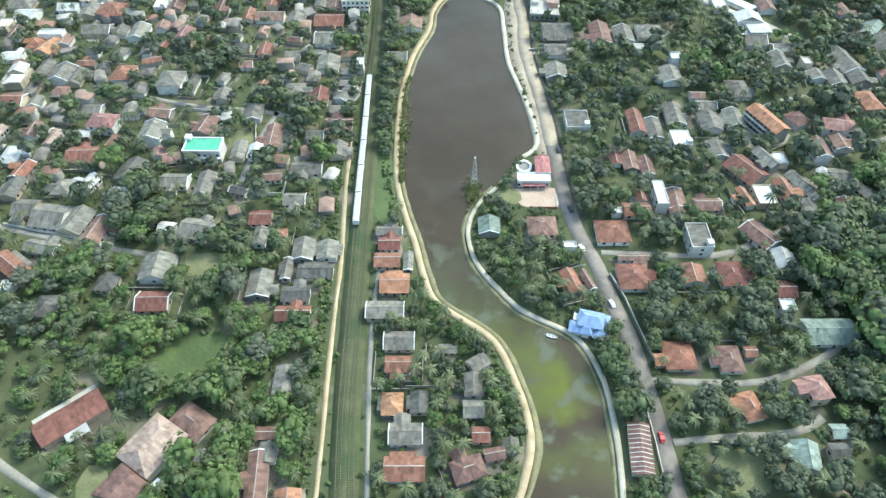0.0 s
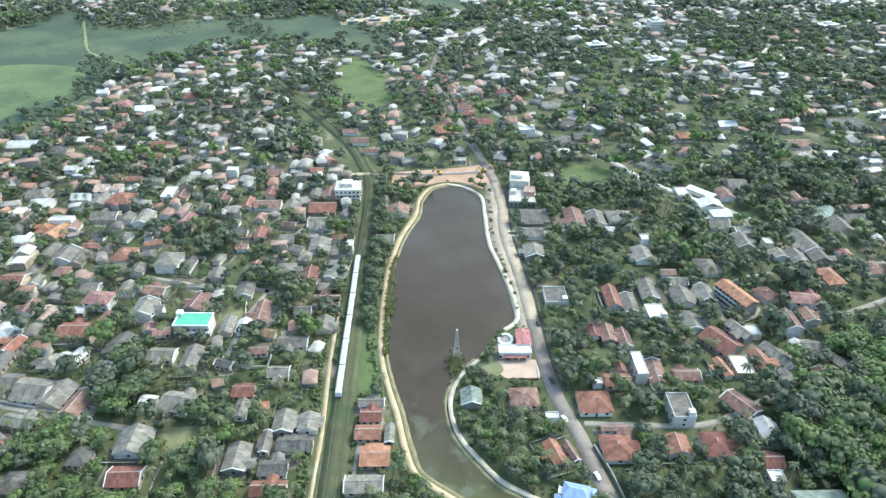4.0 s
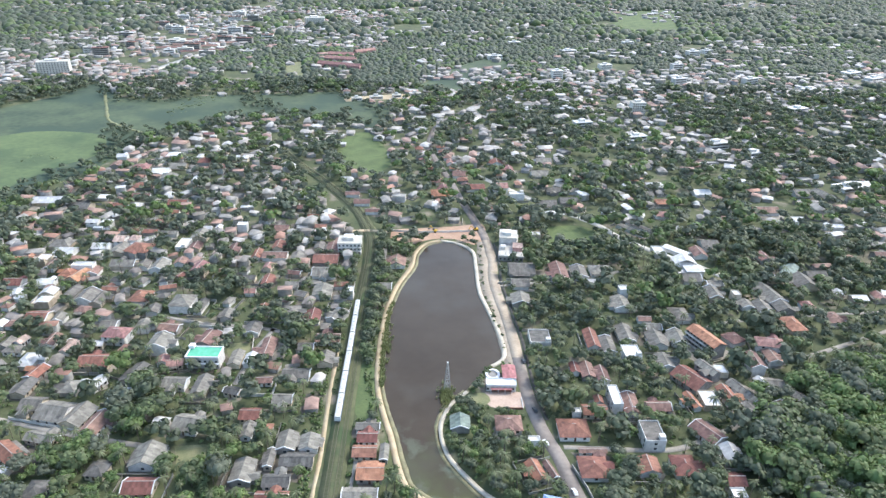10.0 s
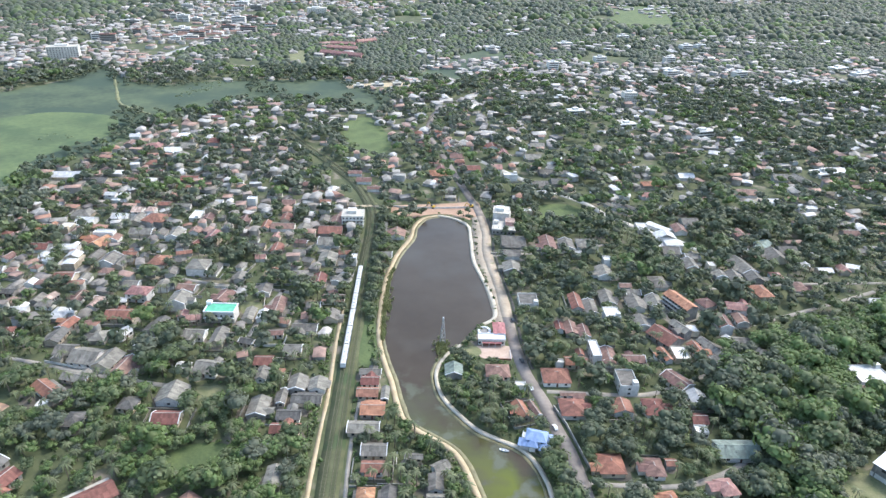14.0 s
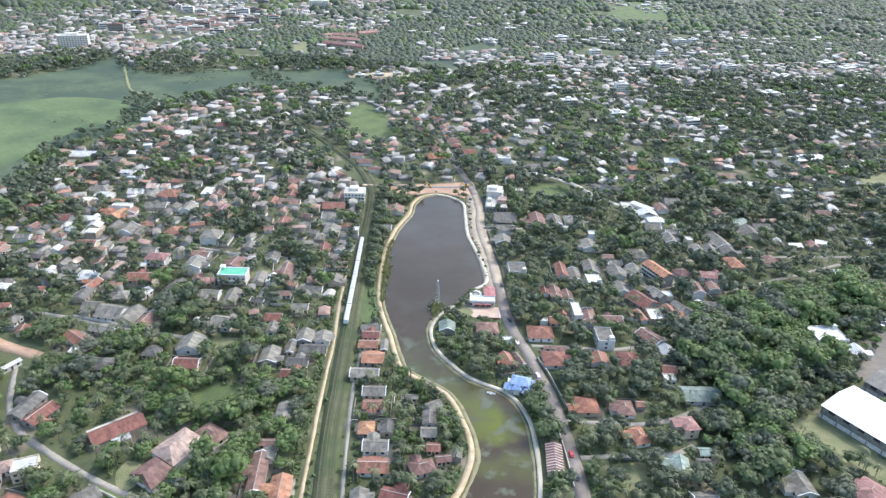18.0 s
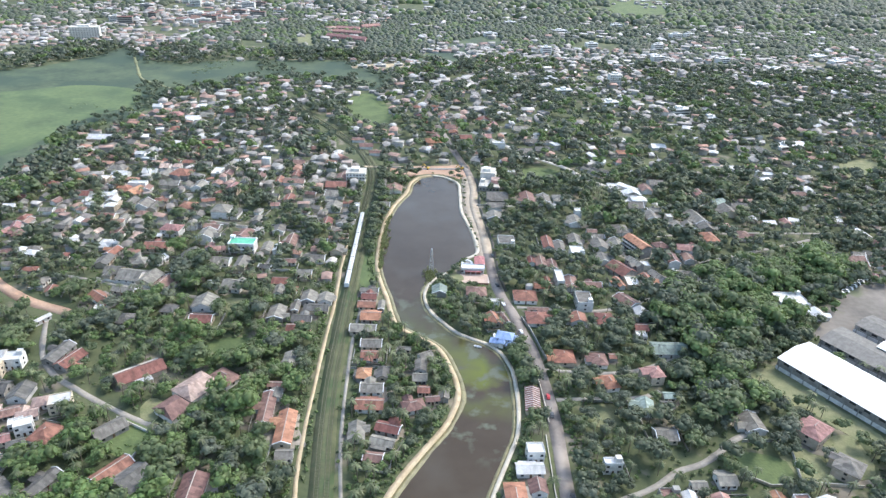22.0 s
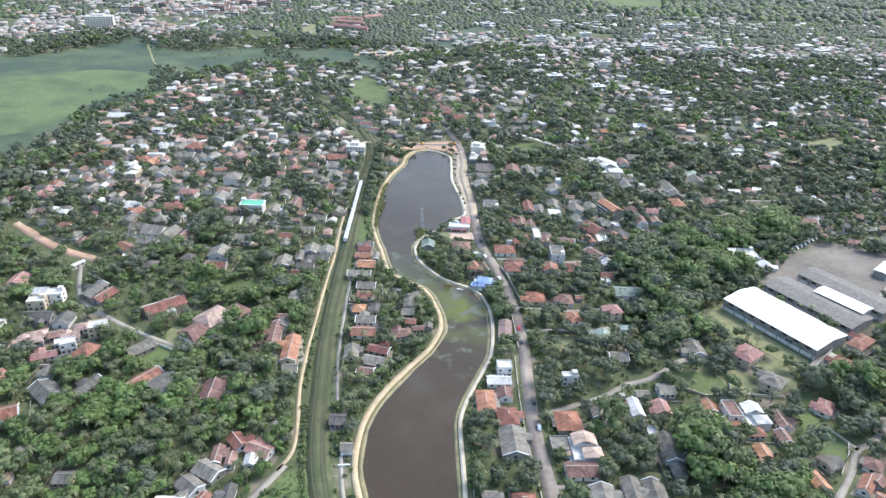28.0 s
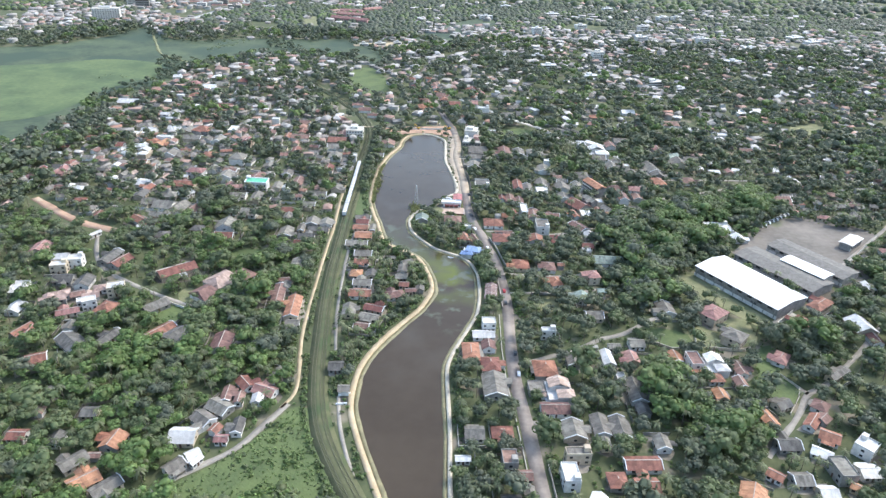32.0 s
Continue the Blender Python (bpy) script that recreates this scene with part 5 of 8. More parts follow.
# ---- passenger train ----
def passenger_train(y_front, coaches=6, length=18.3, gap=0.8):
    """Silver coaches in a row on the western track."""
    line = offset(railway, 2.2)
    train = tagged(new("passenger_train", None), "white and silver passenger train of six coaches on the railway", "train")
    k = int(np.argmin(np.abs(line[:, 1] - y_front)))
    s = 0.0
    seg = np.linalg.norm(np.diff(line, axis=0), axis=1)
    run = np.concatenate([[0], np.cumsum(seg)])
    for c in range(coaches):
        d0 = run[k] - c * (length + gap)
        a = np.array([np.interp(d0, run, line[:, i]) for i in (0, 1)])
        b = np.array([np.interp(d0 - length, run, line[:, i]) for i in (0, 1)])
        mid, ang = (a + b) / 2, math.degrees(math.atan2(*(a - b)[::-1]))
        h = length / 2
        coach = part("coach", poly_mesh("coach", *box(-h, h, -1.45, 1.45, 1.45, 3.6), M["coach"]), train, "silver coach with a blue band", pose(*mid, 0.0, 0, 0, ang))
        prof = [(-1.5, 3.6), (-1.35, 3.95), (-0.8, 4.2), (0.8, 4.2), (1.35, 3.95), (1.5, 3.6)]
        v = [(u, p, z) for u in (-h, h) for p, z in prof]
        part("roof", poly_mesh("roof", v, [(i, i + 1, i + 7, i + 6) for i in range(5)] + [(5, 4, 3, 2, 1, 0), (6, 7, 8, 9, 10, 11), (0, 6, 11, 5)], M["coach_roof"]), coach)
        for sd in (-1, 1):
            part("blue_band", poly_mesh("blue_band", *box(-h, h, sd * 1.46 - 0.02, sd * 1.46 + 0.02, 1.5, 2.05), M["coach_blue"]), coach)
            part("window_band", poly_mesh("window_band", *box(-h + 1.2, h - 1.2, sd * 1.46 - 0.03, sd * 1.46 + 0.03, 2.3, 3.1), M["shade"]), coach)
        part("underframe", poly_mesh("underframe", *box(-h + 0.3, h - 0.3, -1.2, 1.2, 1.05, 1.45), M["paint_dark"]), coach)
        for u in (-h + 3, h - 3):
            part("bogie", poly_mesh("bogie", *boxes((u - 1.6, u + 1.6, -1.1, 1.1, 0.75, 1.1), (u - 1.5, u - 0.6, -1.0, -0.8, 0.52, 1.2), (u + 0.6, u + 1.5, -1.0, -0.8, 0.52, 1.2), (u - 1.5, u - 0.6, 0.8, 1.0, 0.52, 1.2), (u + 0.6, u + 1.5, 0.8, 1.0, 0.52, 1.2)), M["rubber"]), coach)
        for i in range(4):
            part("vent", poly_mesh("vent", *box(-6 + 4 * i - 0.5, -6 + 4 * i + 0.5, -0.5, 0.5, 4.18, 4.36), M["metal"]), coach)
        if c < coaches - 1:
            part("gangway", poly_mesh("gangway", *box(-h - gap, -h, -0.6, 0.6, 1.3, 3.5), M["rubber"]), coach)
    return train


passenger_train(346)


# ---- larger buildings ----
def building(name, label, category, x, y, turn, half_l, half_w):
    FOOT.append((x, y, half_l, half_w, radians(turn)))
    ob = tagged(new(name, None), label, category)
    ob.matrix_basis = pose(x, y, 0, 0, 0, turn)
    return ob


def slab(name, parent, spec, material, label=""):
    return part(name, poly_mesh(name, *box(*spec), material), parent, label)


def windows(parent, l, w, levels, z0, pitch=2.6, both=True, every=3.0):
    """Rows of window openings, each its own part, on the long sides."""
    n = int(l / pitch)
    for k in range(levels):
        for s in ((-1, 1) if both else (-1,)):
            for i in range(n):
                u = (i + 0.5) * l / n - l / 2
                slab("window", parent, (u - 0.65, u + 0.65, s * w / 2 - 0.05, s * w / 2 + 0.05, z0 + 3 * k, z0 + 1.3 + 3 * k), M["shade"])


def pool_roof_house():
    """Three storeys with a turquoise roof and white parapets."""
    b = building("villa", "two-storey white villa with a turquoise flat roof and white parapet", "villa", -133.5, 281, 0, 10, 6)
    slab("wall", b, (-9, 9, -5, 5, -0.2, 7.2), M["wall_white"])
    slab("roof", b, (-8.6, 8.6, -4.6, 4.6, 7.2, 7.4), M["roof_teal"], "bright turquoise roof deck")
    for s in (-1, 1):
        slab("parapet", b, (-9.3, 9.3, s * 5 - 0.3, s * 5 + 0.3, 7.2, 7.9), M["paint_white"])
        slab("parapet", b, (s * 9 - 0.3, s * 9 + 0.3, -4.7, 4.7, 7.2, 7.9), M["paint_white"])
    slab("balcony", b, (-9.0, 9.0, -6.4, -5.0, 3.4, 3.7), M["paint_white"])
    slab("stair_tower", b, (-9.5, -6.5, 2.5, 5.6, 7.9, 9.6), M["paint_white"])
    windows(b, 18, 10, 2, 1.0)


def orange_block():
    b = building("apartment_block", "three-storey apartment block with a long orange tiled roof", "apartment block", 153, 304, -66, 11.5, 5.5)
    slab("wall", b, (-11, 11, -4.6, 4.6, -0.2, 8.6), M["wall_grey"])
    part("roof", poly_mesh("roof", *gable_roof(22, 9.2, 8.6, 2.0), M["roof_orange"]), b, "orange tiled roof")
    for k in range(3):
        slab("balcony", b, (-11, 11, -5.8, -4.6, 0.2 + 2.9 * k, 0.42 + 2.9 * k), M["concrete"])
        slab("railing", b, (-11, 11, -5.8, -5.72, 0.5 + 2.9 * k, 1.35 + 2.9 * k), M["wall_white"])
    windows(b, 22, 9.2, 3, 0.9)


def blue_house():
    b = building("villa", "two-storey villa with bright blue hipped roofs beside the road", "villa", 46.5, 179.5, -14, 6.5, 5.5)
    slab("wall", b, (-4.6, 4.6, -3.6, 3.6, -0.2, 5.4), M["wall_white"])
    part("roof", poly_mesh("roof", *gable_roof(9.2, 7.2, 5.4, 1.9, hip=2.6), M["roof_blue"]), b)
    for x0, l, w, z, y0 in ((-5.0, 5, 4.6, 3.3, -3.6), (4.4, 4.6, 5, 3.3, -4.2), (-1.2, 4.0, 3.4, 4.2, -4.6), (5.4, 3.6, 5.0, 3.3, 2.2)):
        wing = slab("wing", b, (x0 - l / 2 + 0.5, x0 + l / 2 - 0.5, y0 - w / 2 + 0.5, y0 + w / 2 - 0.5, -0.2, z), M["wall_white"])
        v, f = gable_roof(l, w, z, 1.4, hip=w / 2)
        part("wing_roof", poly_mesh("wing_roof", [(p + x0, q + y0, r) for p, q, r in v], f, M["roof_blue"]), wing)
    slab("balcony", b, (-6.8, -4.6, -0.5, 3.0, 2.9, 3.15), M["paint_white"])
    slab("parapet", b, (-6.8, -6.65, -0.5, 3.0, 3.15, 4.0), M["paint_white"])
    windows(b, 9.2, 7.2, 2, 0.9)


def lakeside_restaurant():
    b = building("restaurant", "white lakeside restaurant with a faded red roof and a round terrace", "restaurant", 30, 268, 0, 9, 11)
    slab("hall", b, (1.8, 8.0, -1.8, 9.2, -0.2, 4.6), M["wall_pink"])
    v, f = gable_roof(11.6, 6.8, 4.6, 0.5, over=0.35)
    part("roof", poly_mesh("roof", [(4.9 - q, 3.7 + p, r) for p, q, r in v], f, M["roof_crimson"]), b, "faded red sheet roof")
    slab("front_wing", b, (-7.6, 7.8, -7.8, -2.0, -0.2, 3.7), M["wall_white"])
    slab("terrace", b, (-7.9, 8.1, -8.0, -1.9, 3.7, 3.95), M["paint_white"])
    for y0, y1 in ((-8.0, -7.85), (-2.05, -1.9)):
        slab("parapet", b, (-7.9, 8.1, y0, y1, 3.95, 4.7), M["paint_white"])
    for x0, x1 in ((-7.9, -7.75), (7.95, 8.1)):
        slab("parapet", b, (x0, x1, -7.84, -2.06, 3.95, 4.7), M["paint_white"])
    slab("awning", b, (-5.6, 5.8, -9.8, -8.02, 2.6, 2.75), M["roof_crimson"], "faded red awning")
    slab("shop_front", b, (-5.4, 5.6, -8.0, -7.79, 0.2, 2.5), M["roof_red"])
    for u in (-5.4, -1.6, 2.0, 5.6):
        slab("column", b, (u - 0.12, u + 0.12, -9.7, -9.46, -0.1, 2.6), M["paint_white"])
    for k in range(10):
        a = k * math.tau / 10
        c, s = math.cos(a), math.sin(a)
        panel = poly_mesh("terrace_wall", *box(-1.25, 1.25, -0.7, 0.7, 0.0, 1.0), M["paint_white"])
        part("terrace_wall", panel, b, "", pose(-3.6 + 3.2 * c, 6.6 + 3.9 * s, -0.1, 0, 0, math.degrees(a) + 90))
    slab("terrace_floor", b, (-5.6, -1.6, 3.6, 9.6, -0.3, 0.25), M["wall_grey"])
    for u, v in ((-7.0, -6.5), (-4.4, -6.5), (6.4, -6.5)):
        slab("side_window", b, (u - 0.6, u + 0.6, -7.84, -7.74, 1.0, 2.4), M["shade"])
    w = tagged(new("boundary_wall", None), "low red painted wall along the forecourt", "wall")
    w.matrix_basis = pose(33.5, 246.0, 0)
    slab("wall_panel", w, (-6.5, 6.8, -0.15, 0.15, -0.1, 1.1), M["roof_red"])
    slab("wall_panel", w, (6.7, 7.0, 0.16, 9.0, -0.1, 0.8), M["wall_white"])


def lattice_mast():
    """A white lattice mast standing in the shallows."""
    m = tagged(new("lattice_mast", None), "pale steel lattice mast standing in the shallows", "mast")
    m.matrix_basis = pose(1.4, 262.2, -0.9)
    h, w = 17.0, 1.7

    def strut(name, p, q, r):
        p, q = Vector(p), Vector(q)
        d = q - p
        part(name, poly_mesh(name, *box(-r, r, -r, r, 0, d.length), M["metal"]), m, "", Matrix.Translation(p) @ d.to_track_quat("Z", "Y").to_matrix().to_4x4())

    corner = [(-1, -1), (1, -1), (1, 1), (-1, 1)]
    for x, y in corner:
        strut("leg", (x * w, y * w, 0), (x * 0.3, y * 0.3, h), 0.12)
    for k in range(6):
        z0, z1 = h * k / 6, h * (k + 1) / 6
        r0, r1 = w + (0.3 - w) * k / 6, w + (0.3 - w) * (k + 1) / 6
        for (ax, ay), (bx, by) in zip(corner, corner[1:] + corner[:1]):
            strut("brace", (ax * r0, ay * r0, z0), (bx * r1, by * r1, z1), 0.06)
            strut("ring", (ax * r1, ay * r1, z1), (bx * r1, by * r1, z1), 0.06)
    slab("top_box", m, (-0.4, 0.4, -0.4, 0.4, h, h + 0.9), M["paint_white"])


def hipped_hall():
    """The big house with two hipped wings under a pink and a brown roof."""
    b = building("mansion", "large house with faded pink and brown tiled hipped wings", "mansion", -114.0, 120.2, 58, 14, 10)
    for name, x0, y0, l, w, z, rise, colour, hip in (("north_wing", 4.8, 1.4, 19, 16, 4.4, 3.4, "rose", 5.0), ("south_wing", -11.5, -2.2, 13, 15, 3.8, 2.8, "brown", 2.0), ("porch", -6, -10.5, 8, 4, 3.0, 0.8, "white", 0.0)):
        wing = slab(name, b, (x0 - l / 2 + 0.5, x0 + l / 2 - 0.5, y0 - w / 2 + 0.5, y0 + w / 2 - 0.5, -0.2, z), M["wall_white"])
        v, f = gable_roof(l - 1, w - 1, z, rise, hip=hip)
        part("roof", poly_mesh("roof", [(p + x0, q + y0, r) for p, q, r in v], f, M["roof_" + colour]), wing)


def long_hall():
    b = building("meeting_hall", "long low hall with an orange tiled roof and white porch", "hall", -145.5, 135.5, 41, 12.5, 9)
    slab("wall", b, (-11.5, 11.5, -5, 5, -0.2, 3.6), M["wall_cream"])
    part("roof", poly_mesh("roof", *gable_roof(23, 10, 3.6, 2.6), M["roof_red"]), b)
    slab("porch_roof", b, (-4.5, 3.5, -9.6, -5.2, 3.0, 3.2), M["roof_white"])
    for u in (-4.2, 3.2):
        slab("porch_post", b, (u - 0.1, u + 0.1, -9.4, -9.2, 0, 3.0), M["paint_white"])
    slab("lean_to", b, (-11.5, 11.5, 5.6, 8.2, -0.2, 2.4), M["concrete"], "pale lean-to along the back")


def warehouse(name, label, x, y, turn, l, w, h, colour):
    b = building(name, label, "warehouse", x, y, turn, l / 2 + 3, w / 2 + 2.5)
    slab("wall", b, (-l / 2 + 0.4, l / 2 - 0.4, -w / 2 + 0.4, w / 2 - 0.4, -0.2, h), M["wall_grey"])
    slab("plinth", b, (-l / 2 + 0.3, l / 2 - 0.3, -w / 2 + 0.25, -w / 2 + 0.42, -0.2, 2.4), M["wall_white"])
    n = 8
    rise = w * 0.07
    for i in range(n):
        u0, u1 = -l / 2 + i * l / n, -l / 2 + (i + 1) * l / n - 0.05
        v, f = gable_roof(u1 - u0, w, h, rise, over=0.0)
        v = [(p + (u0 + u1) / 2, q * (1 + 1.2 / w), r) for p, q, r in v]
        part("roof_sheet", poly_mesh("roof_sheet", v, f, M["roof_" + colour]), b)
    for i in range(9):
        u = -l / 2 + 2 + i * (l - 4) / 8
        slab("pilaster", b, (u - 0.25, u + 0.25, -w / 2 - 0.05, -w / 2 + 0.4, 0, h - 0.1), M["wall_grey"])
    for i in range(8):
        u = -l / 2 + 2 + (i + 0.5) * (l - 4) / 8
        slab("window", b, (u - 1.6, u + 1.6, -w / 2 + 0.33, -w / 2 + 0.45, h - 2.4, h - 1.0), M["shade"])
    slab("loading_door", b, (l * 0.2, l * 0.2 + 4, -w / 2 + 0.3, -w / 2 + 0.46, 0, 4), M["paint_dark"])


def tall_house(x, y, turn, l, w, levels, name="apartment_house", label="white four-storey apartment house with balconies", pattern=2.8):
    b = building(name, label, "apartment house", x, y, turn, l / 2, w / 2)
    h = 3.1 * levels
    slab("wall", b, (-l / 2, l / 2, -w / 2, w / 2, -0.2, h), M["wall_white"])
    slab("roof", b, (-l / 2 - 0.3, l / 2 + 0.3, -w / 2 - 0.3, w / 2 + 0.3, h, h + 0.35), M["concrete"])
    slab("stair_head", b, (-l / 4, l / 6, -w / 6, w / 3, h + 0.35, h + 2.9), M["wall_white"])
    for k in range(1, levels):
        slab("balcony", b, (-l / 2, l / 2, -w / 2 - 1.3, -w / 2, 3.1 * k - 0.2, 3.1 * k), M["concrete"])
    windows(b, l, w, levels, 1.0, pattern)


def striped_shop():
    b = building("shop", "long roadside shop with a brown roof striped by white sheets", "shop", 57.2, 126.6, 86, 9.5, 4.2)
    slab("wall", b, (-9, 9, -3.4, 3.4, -0.2, 3.2), M["wall_cream"])
    part("roof", poly_mesh("roof", *gable_roof(18, 6.8, 3.2, 1.3), M["roof_brown"]), b)
    for i in range(11):
        u = -8.6 + 1.7 * i
        v, f = gable_roof(0.26, 6.8, 3.24, 1.3, over=0.0, thick=0.05)
        part("white_sheet", poly_mesh("white_sheet", [(p + u, q * 1.15, r - abs(q) * 0.055) for p, q, r in v], f, M["roof_white"]), b)


striped_shop()
pool_roof_house()
orange_block()
blue_house()
lakeside_restaurant()
lattice_mast()
hipped_hall()
long_hall()
warehouse("warehouse", "long warehouse with a white sheet roof and pale walls", 227.2, 147.4, -57, 63, 30, 7.5, "sheet")
warehouse("warehouse", "long factory shed with a weathered grey sheet roof", 259, 170.4, -57, 60, 24, 6.0, "plain")
warehouse("warehouse", "long factory shed with a dark grey sheet roof", 287, 187.4, -57, 58, 20, 6.0, "plain")
warehouse("warehouse", "small warehouse with a bright white roof", 275, 170.4, -55, 32, 12, 7.8, "sheet")
warehouse("warehouse", "small white-roofed store beside the factory lane", 333, 222, 42, 22, 9, 5.0, "white")
tall_house(48, 441, 84, 15, 13, 3, label="white and pink three-storey house with balconies")


def stepped_house():
    b = building("apartment_house", "part-built pale house with bare concrete decks and a pink upper room", "apartment house", 49, 422, -6, 10, 9)
    slab("wall", b, (-9, 9, -9, 9, -0.2, 3.6), M["wall_grey"])
    slab("roof", b, (-9.3, 9.3, -9.3, 9.3, 3.6, 3.9), M["concrete"])
    slab("upper_room", b, (1, 8, 0, 8.4, 3.9, 7.0), M["wall_pink"])
    slab("upper_roof", b, (0.7, 8.3, -0.3, 8.7, 7.0, 7.25), M["roof_rose"])
    slab("stair_head", b, (-8, -4.5, 2, 6, 3.9, 6.4), M["wall_white"])
    for s in (-1, 1):
        slab("parapet", b, (-9.3, 9.3, s * 9.2 - 0.1, s * 9.2 + 0.1, 3.9, 4.6), M["wall_white"])
    for i in range(5):
        slab("column", b, (-8.5 + 4 * i, -8.1 + 4 * i, -6.2, -5.8, 3.9, 5.6), M["concrete"])
    windows(b, 18, 18, 1, 1.0)


def long_shed(x, y, turn, l, w, colour, label):
    b = building("shed", label, "shed", x, y, turn, l / 2, w / 2)
    slab("wall", b, (-l / 2 + 0.3, l / 2 - 0.3, -w / 2 + 0.3, w / 2 - 0.3, -0.2, 2.6), M["wall_white"])
    part("roof", poly_mesh("roof", *gable_roof(l, w, 2.6, w * 0.14, over=0.3), M["roof_" + colour]), b)
    for s in (-1, 1):
        slab("side_wall", b, (-l / 2, l / 2, s * (w / 2 + 0.5) - 0.15, s * (w / 2 + 0.5) + 0.15, -0.1, 1.6), M["wall_white"])


stepped_house()
long_shed(151, 470, -50, 26, 5, "grey", "long low shed with a grey sheet roof between white walls")
long_shed(159, 476, -50, 24, 5, "dark", "long low shed with a dark sheet roof between white walls")
long_shed(176, 432, -48, 20, 7, "white", "long white-roofed shed beside a pale lane")
tall_house(-72, 426, 2, 17, 14, 3, label="unfinished white three-storey house with open floors")
tall_house(254, 856, 5, 18, 14, 5, label="white five-storey tower among low houses")
tall_house(-618, 1035, 18, 46, 20, 7, label="long white seven-storey block beside the distant station", pattern=4)
tall_house(-314, 1625, 8, 46, 24, 7, label="white seven-storey block far off", pattern=4)
tall_house(-985, 1990, 12, 46, 26, 12, label="pale twelve-storey tower far off", pattern=4)
for dx, dy, l, a in ((-183, 1128, 80, -20), (-190, 1185, 56, -12), (-195, 1228, 46, -5), (-156, 1268, 44, 42)):
    b = building("school_block", "long school wing with a faded red tiled roof", "school", dx, dy, a, l / 2, 7)
    slab("wall", b, (-l / 2, l / 2, -5.5, 5.5, -0.2, 7.5), M["wall_pink"])
    part("roof", poly_mesh("roof", *gable_roof(l, 11, 7.5, 3.0), M["roof_pink"]), b)
    windows(b, l, 11, 2, 1.0, 4.0)


def town_block(x, y, turn, l, w, levels, wall, roof):
    b = building("commercial_block", "pale flat-roofed commercial block in the distant town", "commercial block", x, y, turn, l / 2, w / 2)
    h = 3.4 * levels
    slab("wall", b, (-l / 2, l / 2, -w / 2, w / 2, -0.2, h), M[wall])
    slab("roof", b, (-l / 2 - 0.4, l / 2 + 0.4, -w / 2 - 0.4, w / 2 + 0.4, h, h + 0.5), M[roof])
    for k in range(levels):
        slab("window_band", b, (-l / 2 + 1.5, l / 2 - 1.5, -w / 2 - 0.06, -w / 2 + 0.1, 3.4 * k + 1.2, 3.4 * k + 2.5), M["shade"])
    slab("roof_room", b, (-l / 5, l / 8, -w / 5, w / 4, h + 0.5, h + 3.2), M[wall])


blocks = random.Random(77)
for k in range(34):
    px, py = -720 + blocks.uniform(0, 330) + (k % 5) * 14, 1180 + blocks.uniform(0, 640)
    town_block(px, py, blocks.uniform(-12, 20), blocks.uniform(14, 34), blocks.uniform(9, 16), blocks.choice((2, 2, 3, 3, 4)), blocks.choice(("wall_white", "wall_white", "wall_grey")), blocks.choice(("concrete", "roof_white", "roof_red")))
for px, py, l, levels in ((305, 706, 26, 2), (220, 727, 22, 2), (388, 579, 30, 1), (477, 1307, 26, 3), (517, 1342, 22, 2), (178, 1070, 18, 4), (273, 1149, 22, 3), (395, 1145, 20, 4), (484, 1052, 24, 3), (477, 874, 26, 2), (693, 1137, 34, 2), (706, 1092, 30, 2), (88, 1239, 26, 2), (139, 1406, 24, 2), (236, 1314, 30, 2), (381, 1432, 24, 2), (332, 671, 22, 2), (158, 852, 20, 2), (168, 784, 22, 2), (368, 1043, 22, 3), (553, 998, 26, 2)):
    town_block(px, py, 8 + 0.03 * px, l, l * 0.5, levels, "wall_white", "roof_white")
for px, py, l in ((-126, 903, 14), (-100, 914, 18), (-72, 926, 12), (-46, 938, 16)):
    town_block(px, py, 14, l, 9, 1, "wall_white", "concrete")
for px, py, l in ((-500, 1290, 110), (-478, 1330, 120), (-520, 1375, 90), (-455, 1250, 80)):
    b = building("station_shed", "long low station shed with a rusty roof", "station", px, py, 20, l / 2, 8)
    slab("wall", b, (-l / 2, l / 2, -6, 6, -0.2, 5), M["wall_cream"])
    part("roof", poly_mesh("roof", *gable_roof(l, 12, 5, 2.2), M["roof_brown"]), b)

# ---- vehicles, boat and digger ----
def wheel_mesh(r, w):
    v, f = [], []
    for s in (-w / 2, w / 2):
        v += [(r * math.cos(k * math.pi / 6), s, r * math.sin(k * math.pi / 6)) for k in range(12)]
    f = [(k, (k + 1) % 12, 12 + (k + 1) % 12, 12 + k) for k in range(12)] + [tuple(range(11, -1, -1)), tuple(range(12, 24))]
    return v, f


